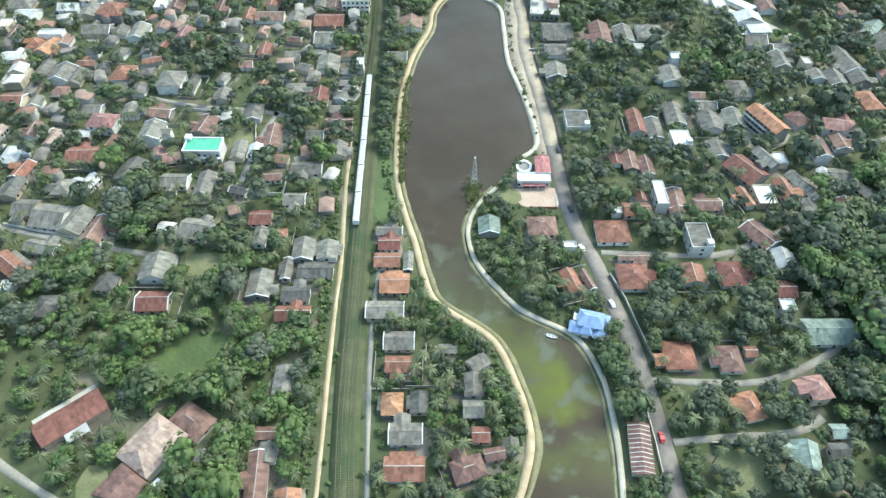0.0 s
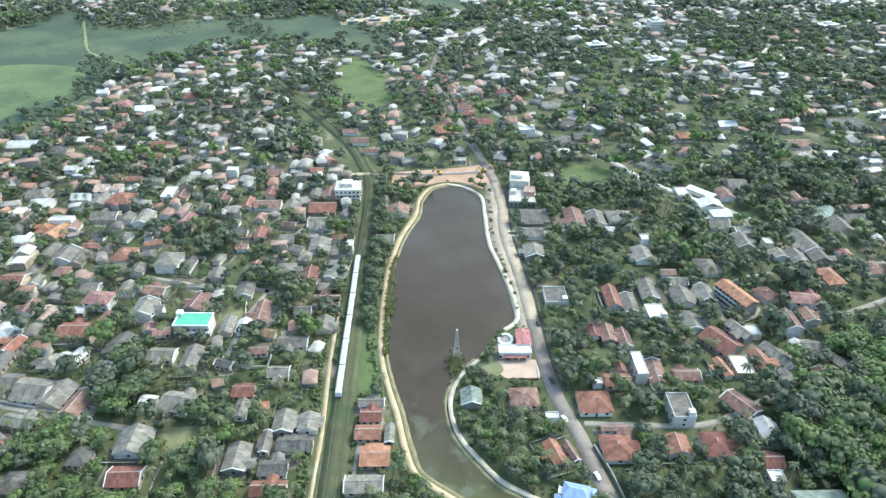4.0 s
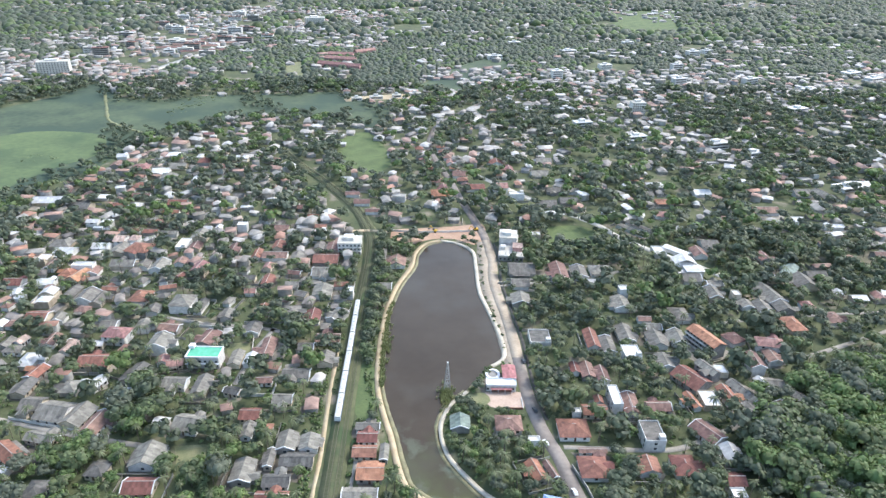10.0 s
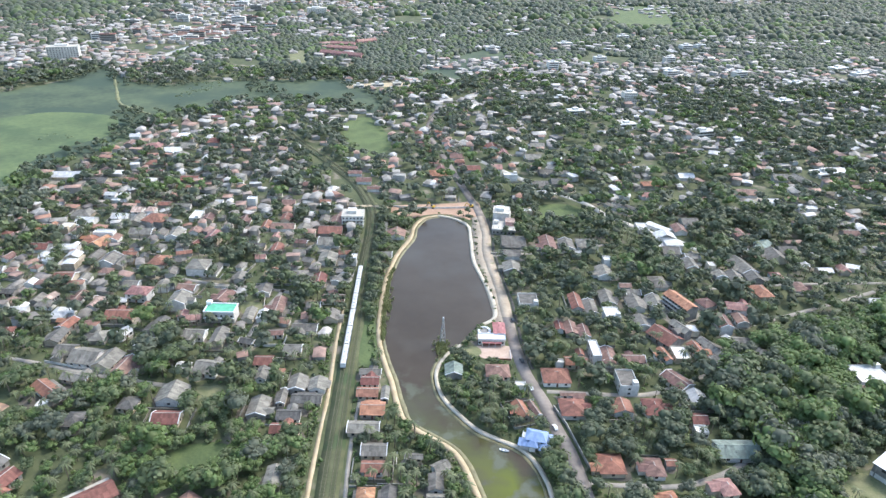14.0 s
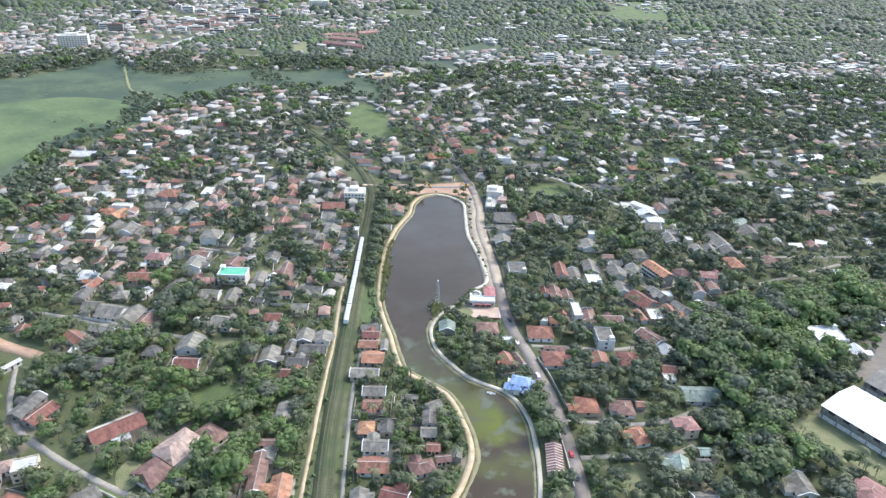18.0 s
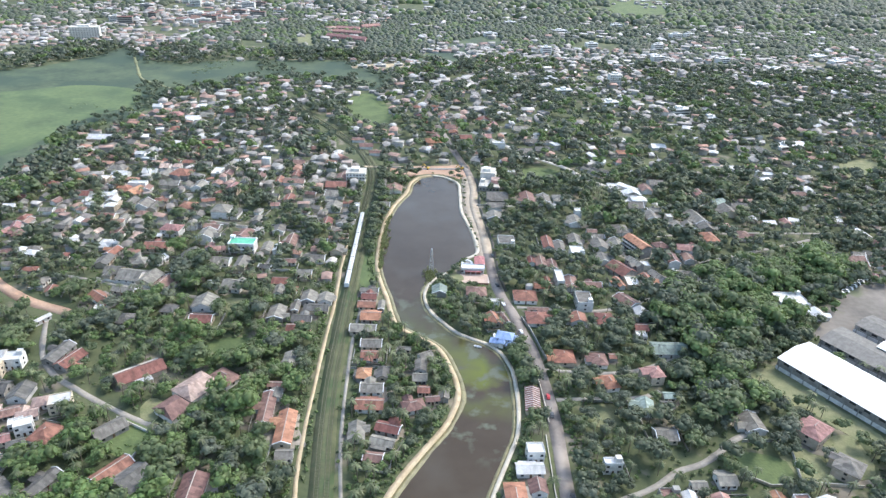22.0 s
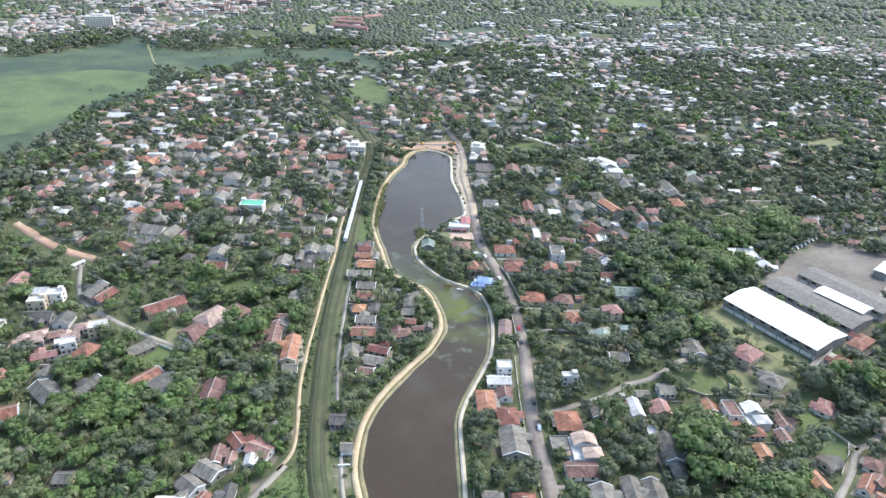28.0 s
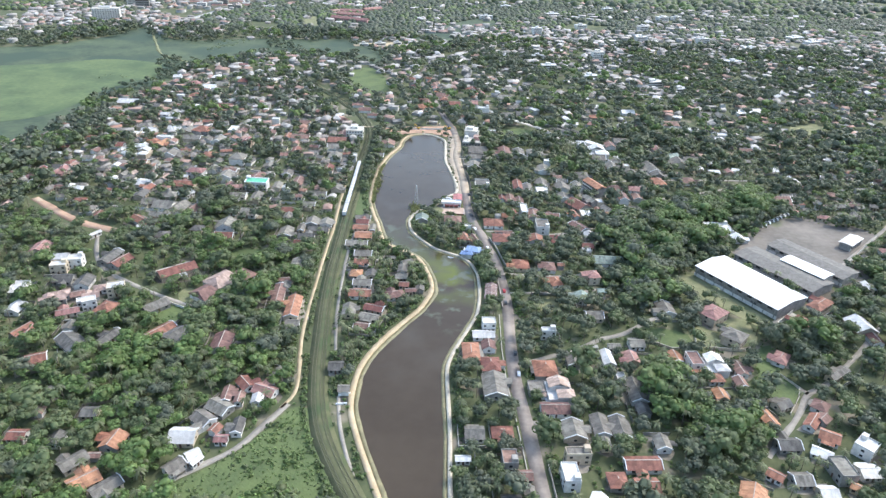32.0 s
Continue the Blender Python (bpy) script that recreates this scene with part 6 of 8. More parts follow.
def car(x, y, turn, paint, label, length=4.2, height=1.5):
    ob = tagged(new("car", None), label, "car", "cars on the road")
    ob.matrix_basis = pose(x, y, 0.16, 0, 0, turn)
    h = length / 2
    prof = [(-h, 0.35), (-h, 0.85), (-h * 0.85, 0.95), (-h * 0.6, height), (h * 0.2, height), (h * 0.5, 0.98), (h * 0.95, 0.85), (h, 0.35)]
    v = [(u, s, z) for s in (-0.82, 0.82) for u, z in prof]
    part("body", poly_mesh("body", v, [tuple(range(8)), tuple(range(15, 7, -1))] + [(i, i + 8, (i + 1) % 8 + 8, (i + 1) % 8) for i in range(8)], M[paint]), ob)
    part("windscreen", poly_mesh("windscreen", [(h * 0.23, -0.7, height - 0.05), (h * 0.23, 0.7, height - 0.05), (h * 0.5, 0.72, 1.02), (h * 0.5, -0.72, 1.02)], [(0, 3, 2, 1)], M["shade"]), ob)
    for s in (-1, 1):
        slab("side_window", ob, (-h * 0.55, h * 0.15, s * 0.83 - 0.01, s * 0.83 + 0.01, 1.0, height - 0.12), M["shade"])
        for u in (-h * 0.6, h * 0.6):
            part("wheel", poly_mesh("wheel", *wheel_mesh(0.32, 0.2), M["rubber"]), ob, "", pose(u, s * 0.75, 0.32))
    return ob


for x, y, turn, paint, label in ((57.2, 190.5, 104, "paint_white", "white car driving on the asphalt road"), (48.5, 221, 112, "paint_white", "white van on the asphalt road"), (66.2, 118, 90, "paint_dark", "dark car on the asphalt road"), (69.2, 48, 88, "paint_white", "white car on the asphalt road"),
                                 (44.8, 287, 98, "paint_dark", "dark car parked beside the road"), (46.2, 245, 105, "paint_dark", "grey car on the asphalt road"), (66.0, 132, 92, "paint_red", "red car on the asphalt road"), (68.5, 66, 90, "paint_dark", "dark car on the asphalt road"), (118, 150, 20, "paint_white", "white car parked in a yard")):
    car(x, y, turn, paint, label)

for k in range(8):
    car(276 + 4.6 * k, 249 + 3.7 * k, 128, "paint_white", "white van parked in a row beside the factory lane", 4.6, 1.9)

boat = tagged(new("rowing_boat", None), "small white rowing boat lying on the weedy pond", "boat")
boat.matrix_basis = pose(31, 174.6, -0.45, 0, 0, -18)
outl = [(-2.4, 0.0), (-1.8, 0.62), (0, 0.8), (1.5, 0.5), (2.6, 0), (1.5, -0.5), (0, -0.8), (-1.8, -0.62)]
bv = [(x, y, 0.75) for x, y in outl] + [(x * 0.8, y * 0.6, 0.05) for x, y in outl] + [(x * 0.93, y * 0.86, 0.75) for x, y in outl] + [(x * 0.76, y * 0.52, 0.2) for x, y in outl]
bf = [(i, (i + 1) % 8, 8 + (i + 1) % 8, 8 + i) for i in range(8)] + [(16 + i, 24 + i, 24 + (i + 1) % 8, 16 + (i + 1) % 8) for i in range(8)] + [(i, 16 + i, 16 + (i + 1) % 8, (i + 1) % 8) for i in range(8)] + [tuple(range(24, 32)), tuple(range(15, 7, -1))]
part("hull", poly_mesh("hull", bv, bf, M["paint_white"]), boat)
for u in (-1.0, 0.6):
    slab("thwart", boat, (u - 0.15, u + 0.15, -0.55, 0.55, 0.5, 0.56), M["door"])


def digger(x, y, turn):
    ob = tagged(new("excavator", None), "yellow tracked excavator standing on raw earth", "excavator")
    ob.matrix_basis = pose(x, y, 0.08, 0, 0, turn)
    for s in (-1, 1):
        slab("crawler_track", ob, (-1.9, 1.9, s * 1.1 - 0.3, s * 1.1 + 0.3, 0, 0.85), M["rubber"])
    slab("upper_body", ob, (-2.0, 1.2, -1.3, 1.3, 0.95, 2.1), M["yellow"])
    slab("cab", ob, (-0.1, 1.3, 0.2, 1.25, 2.1, 3.1), M["shade"])
    part("boom", poly_mesh("boom", [(1, -0.5, 1.6), (1, -0.1, 1.6), (4.2, -0.1, 4.2), (4.2, -0.5, 4.2), (1, -0.5, 2.2), (1, -0.1, 2.2), (4.0, -0.1, 4.7), (4.0, -0.5, 4.7)], [(0, 3, 2, 1), (4, 5, 6, 7), (0, 1, 5, 4), (2, 3, 7, 6), (1, 2, 6, 5), (0, 4, 7, 3)], M["yellow"]), ob)
    part("arm", poly_mesh("arm", [(4.0, -0.45, 4.5), (4.0, -0.15, 4.5), (5.6, -0.15, 1.6), (5.6, -0.45, 1.6), (4.4, -0.45, 4.6), (4.4, -0.15, 4.6), (5.9, -0.15, 1.8), (5.9, -0.45, 1.8)], [(0, 3, 2, 1), (4, 5, 6, 7), (0, 1, 5, 4), (2, 3, 7, 6), (1, 2, 6, 5), (0, 4, 7, 3)], M["yellow"]), ob)
    slab("bucket", ob, (5.0, 6.1, -0.9, 0.3, 0.9, 1.7), M["paint_dark"])


digger(24, 467, 200)
digger(-9, 463, 150)


# ---- garden walls ----
def garden_wall(points, h=1.7, material="wall_grey", label="bare grey block garden wall"):
    ob = tagged(new("garden_wall", None), label, "wall", "garden walls")
    for (ax, ay), (bx, by) in zip(points[:-1], points[1:]):
        d = math.hypot(bx - ax, by - ay)
        part("wall_panel", poly_mesh("wall_panel", *box(0, d, -0.12, 0.12, -0.2, h), M[material]), ob, "", pose(ax, ay, 0, 0, 0, math.degrees(math.atan2(by - ay, bx - ax))))
        part("coping", poly_mesh("coping", *box(0, d, -0.2, 0.2, h, h + 0.1), M["concrete"]), ob, "", pose(ax, ay, 0, 0, 0, math.degrees(math.atan2(by - ay, bx - ax))))
    return ob


for pts, h, m, label in (([(58.6, 206), (63, 193), (66.5, 176), (70, 160)], 1.8, "wall_grey", "dark grey block wall along the road"), ([(-113, 260), (-113, 252), (-90, 253), (-90, 262)], 1.8, "wall_white", "white plastered garden wall"),
                         ([(-143.5, 103.5), (-121.5, 93.3), (-125.5, 78.5)], 1.6, "wall_white", "white plastered garden wall"), ([(-44, 463), (-20, 461), (5, 463), (22, 465)], 1.4, "wall_white", "low white wall beside raw earth"),
                         ([(83, 130), (110, 130), (110, 112)], 1.6, "wall_grey", "grey block wall round a lawn"), ([(229, 106), (262, 138), (304, 179), (362, 238)], 2.2, "wall_white", "pale factory boundary wall"), ([(62, 152), (63.5, 130), (64, 112)], 1.2, "wall_grey", "low grey roadside wall"),
                         ([(61.5, 104), (61.3, 70), (62.3, 41), (65.2, 13.5), (67.3, -11), (69.3, -40)], 0.7, "wall_white", "low pale wall along the road"), ([(-215, 232), (-184, 225), (-160, 220)], 1.5, "wall_white", "pale garden wall along a lane"), ([(36, 378), (60, 383), (84, 388)], 1.5, "wall_grey", "grey garden wall along a lane"), ([(-150, 318), (-115, 314), (-110, 288)], 1.5, "wall_white", "pale garden wall along a lane"),
                         ([(178, 79.5), (200, 78.5)], 1.6, "wall_cream", "long cream garden wall between plots"), ([(148, 83), (158, 77), (170, 78)], 1.6, "wall_cream", "cream wall below a weedy plot"), ([(178, 103), (173, 80)], 1.7, "wall_white", "white wall of a villa yard"), ([(203, 26), (213, 39), (217, 47), (211, 58)], 1.2, "wall_cream", "low wall beside a dusty lane"), ([(-205, 84), (-191, 77), (-176, 77)], 1.6, "wall_white", "white wall in front of villas")):
    garden_wall(pts, h, m, label)

sluice = tagged(new("sluice", None), "small concrete sluice with white parapets under the bank path", "sluice")
for (ax, ay), (bx, by) in (((-22.6, 24.4), (-16.9, 26.6)), ((-22.8, 17.9), (-17.4, 18.6))):
    d, a = math.hypot(bx - ax, by - ay), math.degrees(math.atan2(by - ay, bx - ax))
    part("parapet", poly_mesh("parapet", *box(0, d, -0.25, 0.25, -0.4, 1.1), M["paint_white"]), sluice, "white painted parapet", pose(ax, ay, 0, 0, 0, a))
slab("channel", sluice, (-21.9, -17.6, 19.2, 24.2, -0.3, 0.06), M["mud"], "dark wet channel floor")

# ---- where nothing grows ----
X0, Y0, NX, NY = -480, -330, 960, 1340
cy, cx = np.mgrid[Y0:Y0 + NY, X0:X0 + NX].astype(float)
taken = inside(np.vstack([offset(west_bank, -1.5), offset(east_south, 1.5)[::-1], offset(east_north, 1.5)[::-1]]), cx, cy)


def keep_clear(line, r):
    for px, py in curve(line[::2], 1.5):
        i0, i1, j0, j1 = int(py - r - Y0), int(py + r - Y0) + 2, int(px - r - X0), int(px + r - X0) + 2
        if i1 > 0 and j1 > 0 and i0 < NY and j0 < NX:
            i0, j0 = max(i0, 0), max(j0, 0)
            taken[i0:i1, j0:j1] |= (cx[i0:i1, j0:j1] - px) ** 2 + (cy[i0:i1, j0:j1] - py) ** 2 < r * r


keep_clear(main_road, 4.2)
keep_clear(railway, 5.8)
keep_clear(curve([(-56, 440), (-66, 470), (-82, 505), (-104, 542), (-126, 578)]), 10.0)
for ln, r in ((west_path, 2.2), (quay_path, 2.2), (strip_lane, 1.6), (curve([(30, 446), (29.5, 417), (29.2, 381), (32.5, 344), (36.6, 318), (38.2, 296)]), 3.5)):
    keep_clear(ln, r)
for ln in LANES:
    keep_clear(ln, 1.9)
keep_clear(LANES[8], 3.4)
keep_clear(LANES[7], 5.5)
keep_clear(offset(LANES[7], -5.0) if offset(LANES[7], -5.0)[:, 1].mean() < LANES[7][:, 1].mean() else offset(LANES[7], 5.0), 4.0)
keep_clear(LANES[3], 5.0)
keep_clear(LANES[5], 3.0)
open_ground = np.zeros_like(taken)
for kind, outline, label in PATCHES:
    open_ground |= inside(np.array(outline), cx, cy)
for outline in ([(21, 259.5), (41, 260), (41, 245), (26, 245), (21, 250)], [(-44, 466), (30, 480), (31, 452), (-4, 450), (-42, 444)], [(237, 202), (301, 268), (364, 245), (300, 178), (258, 138)], [(-140, 880), (-100, 895), (-40, 915), (-25, 950), (-80, 945), (-145, 920)]):
    open_ground |= inside(np.array(outline), cx, cy)
roofed = np.zeros_like(taken)


def mark_roofs():
    for x, y, hl, hw, a in FOOT:
        r = math.hypot(hl, hw) + 2
        i0, i1, j0, j1 = max(int(y - r - Y0), 0), int(y + r - Y0) + 2, max(int(x - r - X0), 0), int(x + r - X0) + 2
        if i1 <= 0 or j1 <= 0 or i0 >= NY or j0 >= NX:
            continue
        dx, dy = cx[i0:i1, j0:j1] - x, cy[i0:i1, j0:j1] - y
        u, v = dx * math.cos(a) + dy * math.sin(a), -dx * math.sin(a) + dy * math.cos(a)
        roofed[i0:i1, j0:j1] |= (np.abs(u) < hl + 0.3) & (np.abs(v) < hw + 0.3)


mark_roofs()


def look_up(grid, x, y, outside=False):
    i, j = np.round(y - Y0).astype(int), np.round(x - X0).astype(int)
    ok = (i >= 0) & (i < NY) & (j >= 0) & (j < NX)
    return np.where(ok, grid[np.clip(i, 0, NY - 1), np.clip(j, 0, NX - 1)], outside)


def smooth_noise(x, y, scale, seed):
    rng = np.random.default_rng(seed)
    g = rng.random((64, 64))
    u, v = x / scale % 63, y / scale % 63
    i, j = u.astype(int), v.astype(int)
    f, h = u - i, v - j
    f, h = f * f * (3 - 2 * f), h * h * (3 - 2 * h)
    return g[i, j] * (1 - f) * (1 - h) + g[i + 1, j] * f * (1 - h) + g[i, j + 1] * (1 - f) * h + g[i + 1, j + 1] * f * h


def scatter(x0, x1, y0, y1, step, seed, jitter=0.95):
    rng = np.random.default_rng(seed)
    a, b = np.meshgrid(np.arange(x0, x1, step), np.arange(y0, y1, step))
    x, y = a.ravel() + rng.uniform(-jitter, jitter, a.size) * step / 2, b.ravel() + rng.uniform(-jitter, jitter, a.size) * step / 2
    seen = np.abs(x - 10) < 0.72 * np.maximum(y + 232, 160) + 75
    return x[seen], y[seen], rng


# ---- distant houses: far too many to count ----
FAR_SPOTS = []   # x, y and radius of far roofs


def far_houses(name, x, y, rng, label, low=6.5, high=13.0, roof="far_roof"):
    n = len(x)
    l, w, h = rng.uniform(low, high, n), rng.uniform(low * 0.75, high * 0.7, n), rng.choice([3.0, 3.2, 5.8], n, p=[0.5, 0.3, 0.2])
    rise = np.where(rng.random(n) < 0.22, 0.15, w * 0.2)
    a = rng.normal(0, 0.35, n) + rng.choice([0, math.pi / 2], n)
    ca, sa = np.cos(a), np.sin(a)

    def put(px, py, pz):
        return np.stack([x + px * ca - py * sa, y + px * sa + py * ca, pz], 1)

    hl, hw = l / 2, w / 2
    walls = np.stack([put(-hl, -hw, 0 * h), put(hl, -hw, 0 * h), put(hl, hw, 0 * h), put(-hl, hw, 0 * h), put(-hl, -hw, h), put(hl, -hw, h), put(hl, hw, h), put(-hl, hw, h)], 1)
    wt = np.array([(0, 1, 5), (0, 5, 4), (1, 2, 6), (1, 6, 5), (2, 3, 7), (2, 7, 6), (3, 0, 4), (3, 4, 7)])
    al, aw = hl + 0.5, hw + 0.5
    roofs = np.stack([put(-al, -aw, h - 0.2), put(al, -aw, h - 0.2), put(al, aw, h - 0.2), put(-al, aw, h - 0.2), put(-al, 0 * hw, h + rise), put(al, 0 * hw, h + rise)], 1)
    rt = np.array([(0, 1, 5), (0, 5, 4), (2, 3, 4), (2, 4, 5), (1, 2, 5), (3, 0, 4)])
    ob = tagged(new(name, None), label, "houses", kind="stuff")
    for nm, v, t, m in (("walls", walls, wt, M["far_wall"]), ("roofs", roofs, rt, M[roof])):
        k = v.shape[1]
        tagged(part(nm, mesh_from(nm, v.reshape(-1, 3), (t[None] + (np.arange(n) * k)[:, None, None]).reshape(-1, 3), m), ob), kind="stuff")
    FAR_SPOTS.extend((x[q], y[q], max(hl[q], hw[q])) for q in range(n) if y[q] > 960)
    for q in range(n):
        if y[q] < 1000:
            FOOT.append((x[q], y[q], hl[q], hw[q], a[q]))


def not_near_houses(x, y, r):
    f = np.array([(q[0], q[1], max(q[2], q[3])) for q in FOOT])
    ok = np.ones(len(x), bool)
    for fx, fy, fr in f:
        ok &= (x - fx) ** 2 + (y - fy) ** 2 > (fr + r) ** 2
    return ok


MARSH = np.array(MARSH)
GREENS = np.array([(38, 300), (50, 400), (60, 440), (130, 430), (120, 330), (90, 300)])


FOREST = np.array([(140, 200), (160, 262), (215, 280), (265, 300), (300, 325), (310, 290), (235, 215), (200, 195), (165, 165)])
COPSE = np.array([(150, 18), (165, 26), (180, 23), (185, 9), (180, -6), (142, -8)])
SPINNEY = np.array([(140, 50), (155, 45), (164, 30), (155, 18), (136, 17), (132, 31)])
SHAW = np.array([(231, 92), (253, 105), (258, 89), (238, 64), (225, 67)])
THICKET = np.array([(154, 212), (190, 212), (172, 140), (162, 112), (140, 116)])
CLUMP = np.array([(-178, 272), (-162, 263), (-143, 237), (-140, 218), (-159, 225), (-172, 249)])
SHELTER = np.array([(51, 178), (59, 176), (62, 160), (62, 140), (53, 138)])
PADDY = np.array([(-82.3, -35.9), (-72.3, -27.1), (-59.9, -14.9), (-51.8, 0.1), (-44.2, 13.4), (-35.3, 14.0), (-26.4, -6.3), (-18.2, -25.6), (-12.4, -38.9), (-80.5, -49.0)])
GROVE = np.array([(-155, 60), (-88, 62), (-56, 35), (-38, 12), (-10, -40), (-60, -70), (-170, -70)])


BELTS = [np.array(q) for q in ([(-497, 1148), (-287, 1327), (-61, 1308), (-46, 1040), (-100, 960), (-160, 960), (-320, 925), (-420, 900), (-440, 930)], [(-740, 740), (-600, 790), (-551, 870), (-526, 985), (-600, 960), (-740, 880)], [(114, 573), (149, 796), (222, 775), (174, 576)], [(199, 534), (227, 628), (316, 633), (277, 538)])]


def wooded(x, y):
    r = np.zeros(np.shape(x), bool)
    for q in BELTS:
        r |= inside(q, x, y)
    return r


def town(x, y):
    """How densely an area is built over."""
    return np.where(wooded(x, y), 0.16, 1.0) * np.where(inside(MARSH, x, y), 0.0, 0.74) * np.where(inside(GREENS, x, y), 0.25, 1.0) * np.where(inside(FOREST, x, y) | inside(COPSE, x, y) | inside(THICKET, x, y), 0.0, 1.0)


# ground whose houses stand one by one above
SURVEYED = np.array([(-330, 470), (301, 470), (140, 121), (-159, 117)])
SURVEYED_SOUTH = np.array([(-268, 167), (341, 224), (220, -28), (-146, -50)])
# red-roofed houses lining the road beyond the pond
street = main_road[::-1]
for k, py in enumerate(range(560, 690, 17)):
    rx = float(np.interp(py, street[:, 1], street[:, 0]))
    for side in (-1, 1):
        house(rx + side * (10.5 + k % 3), py + side * 3, 12 - k % 4, 8 + k % 2, 96 + 6 * math.sin(k), ("red", "brown", "orange", "red", "pink")[(2 * k + side) % 5], ("gable", "hip")[k % 2])
x, y, rng = scatter(-420, 700, -60, 640, 15, 11)
ok = (rng.random(len(x)) < np.where((x < -62) & (y > 262) & (y < 560), 0.85, town(x, y) * 0.8)) & ~look_up(taken, x, y) & ~look_up(open_ground, x, y) & ~look_up(roofed, x, y)
ok &= ~((y < 150) & (x > -130) & (x < -55)) & ~((y < 205) & (x > -12) & (x < 50)) & ~((x > -5) & (x < 45) & (y < 260) & (y > 175)) & ~((y < 180) & (x > -175) & (x < -58) & (y > 60)) & ~inside(np.array([(-34, 130), (22, 130), (14, 100), (-20, 60), (-34, 60)]), x, y)
ok &= ~((y < 210) & (x < -90))
for k in range(8):
    ok &= ~look_up(taken | open_ground, x + 7 * math.cos(k * 0.785), y + 7 * math.sin(k * 0.785))
x, y = x[ok], y[ok]
ok = not_near_houses(x, y, 6.0)
x, y = x[ok], y[ok]
known = (inside(SURVEYED, x, y) | inside(SURVEYED_SOUTH, x, y)) & ~((x < -60) & (y > 225))
x, y = x[~known], y[~known]
close = (y < 640) & (np.cumsum(y < 640) <= 230)
for px, py in zip(x[close], y[close]):
    house(px, py, rng.uniform(7, 11.5), rng.uniform(5.5, 8), rng.normal(0, 12) + rng.choice([0, 90]), str(rng.choice(["grey", "grey", "brown", "red", "dark", "rose", "grey", "pink", "white"])), str(rng.choice(["gable", "gable", "hip"])))
far_houses("house_cluster", x[~close], y[~close], rng, "small houses with grey, white and red roofs among trees")
x, y, rng = scatter(-420, -58, 228, 700, 9.5, 16)
VILLAGE = np.array([(-62, 236), (-62, 440), (-75, 470), (-130, 560), (-150, 640), (-330, 640), (-345, 560), (-355, 430), (-330, 330), (-270, 262), (-200, 262), (-180, 285), (-130, 280), (-110, 240)])
ok = (rng.random(len(x)) < 0.25 + 0.5 * smooth_noise(x, y, 30, 61)) & inside(VILLAGE, x, y) & ~look_up(taken, x, y) & ~look_up(open_ground, x, y) & ~inside(CLUMP, x, y) & ~inside(MARSH, x, y)
for k in range(6):
    ok &= ~look_up(taken | open_ground, x + 4.5 * math.cos(k * 1.047), y + 4.5 * math.sin(k * 1.047))
x, y = x[ok], y[ok]
ok = not_near_houses(x, y, 4.0)
far_houses("house_cluster", x[ok], y[ok], rng, "crowded small village houses with beige, grey and pinkish roofs", 5.0, 9.0, "village_roof")
x, y, rng = scatter(-760, 1050, 640, 1150, 17, 12)
ok = (rng.random(len(x)) < town(x, y) * np.clip(2.1 - 2.0 * smooth_noise(x, y, 42, 14), 0.1, 1.25)) & ~look_up(taken, x, y) & ~look_up(open_ground, x, y)
far_houses("house_cluster", x[ok], y[ok], rng, "distant houses with grey, white and red roofs", 6, 17, "town_roof")
x, y, rng = scatter(-1900, 2600, 1150, 2900, 26, 13)
ok = (rng.random(len(x)) < np.where(wooded(x, y), 0.05, 0.42)) & (smooth_noise(x, y, 110, 6) > 0.36)
far_houses("house_cluster", x[ok], y[ok], rng, "far-off suburb of pale roofs among trees", 9, 20, "town_roof")
x, y, rng = scatter(-800, -120, 1000, 2000, 17, 15)
ok = (rng.random(len(x)) < np.where(wooded(x, y), 0.05, 0.55)) & (smooth_noise(x, y, 90, 7) > 0.38) & ~inside(MARSH, x, y)
far_houses("house_cluster", x[ok], y[ok], rng, "crowded pale roofs of the distant town", 8, 17, "town_roof")
mark_roofs()


# ---- low walls round the plots ----
rng = np.random.default_rng(51)
pv, pt = [], []
for hx, hy, hl, hw, a in FOOT:
    if hy > 560 or hl < 3.4 or rng.random() < 0.35:
        continue
    gl, gw = hl + rng.uniform(2, 4), hw + rng.uniform(2, 4)
    for (ax, ay), (bx, by) in (((-gl, -gw), (gl, -gw)), ((gl, -gw), (gl, gw)), ((-gl, gw), (-gl, -gw))):
        if rng.random() < 0.4:
            continue
        e = [(hx + u * math.cos(a) - v * math.sin(a), hy + u * math.sin(a) + v * math.cos(a)) for u, v in ((ax, ay), (bx, by))]
        s = np.linspace(0, 1, 8)
        lx, ly = e[0][0] + (e[1][0] - e[0][0]) * s, e[0][1] + (e[1][1] - e[0][1]) * s
        if look_up(taken, lx, ly).any() or look_up(roofed, lx, ly).any() or look_up(open_ground, lx, ly).any():
            continue
        d = math.hypot(e[1][0] - e[0][0], e[1][1] - e[0][1])
        nx, ny, h, k = -(e[1][1] - e[0][1]) / d * 0.13, (e[1][0] - e[0][0]) / d * 0.13, rng.uniform(1.1, 1.9), len(pv)
        pv += [(e[0][0] + nx, e[0][1] + ny, 0), (e[1][0] + nx, e[1][1] + ny, 0), (e[1][0] - nx, e[1][1] - ny, 0), (e[0][0] - nx, e[0][1] - ny, 0)]
        pv += [(q[0], q[1], h) for q in pv[k:k + 4]]
        pt += [(k + i, k + j, k + m) for i, j, m in ((4, 5, 6), (4, 6, 7), (1, 0, 4), (1, 4, 5), (3, 2, 6), (3, 6, 7), (2, 1, 5), (2, 5, 6), (0, 3, 7), (0, 7, 4))]
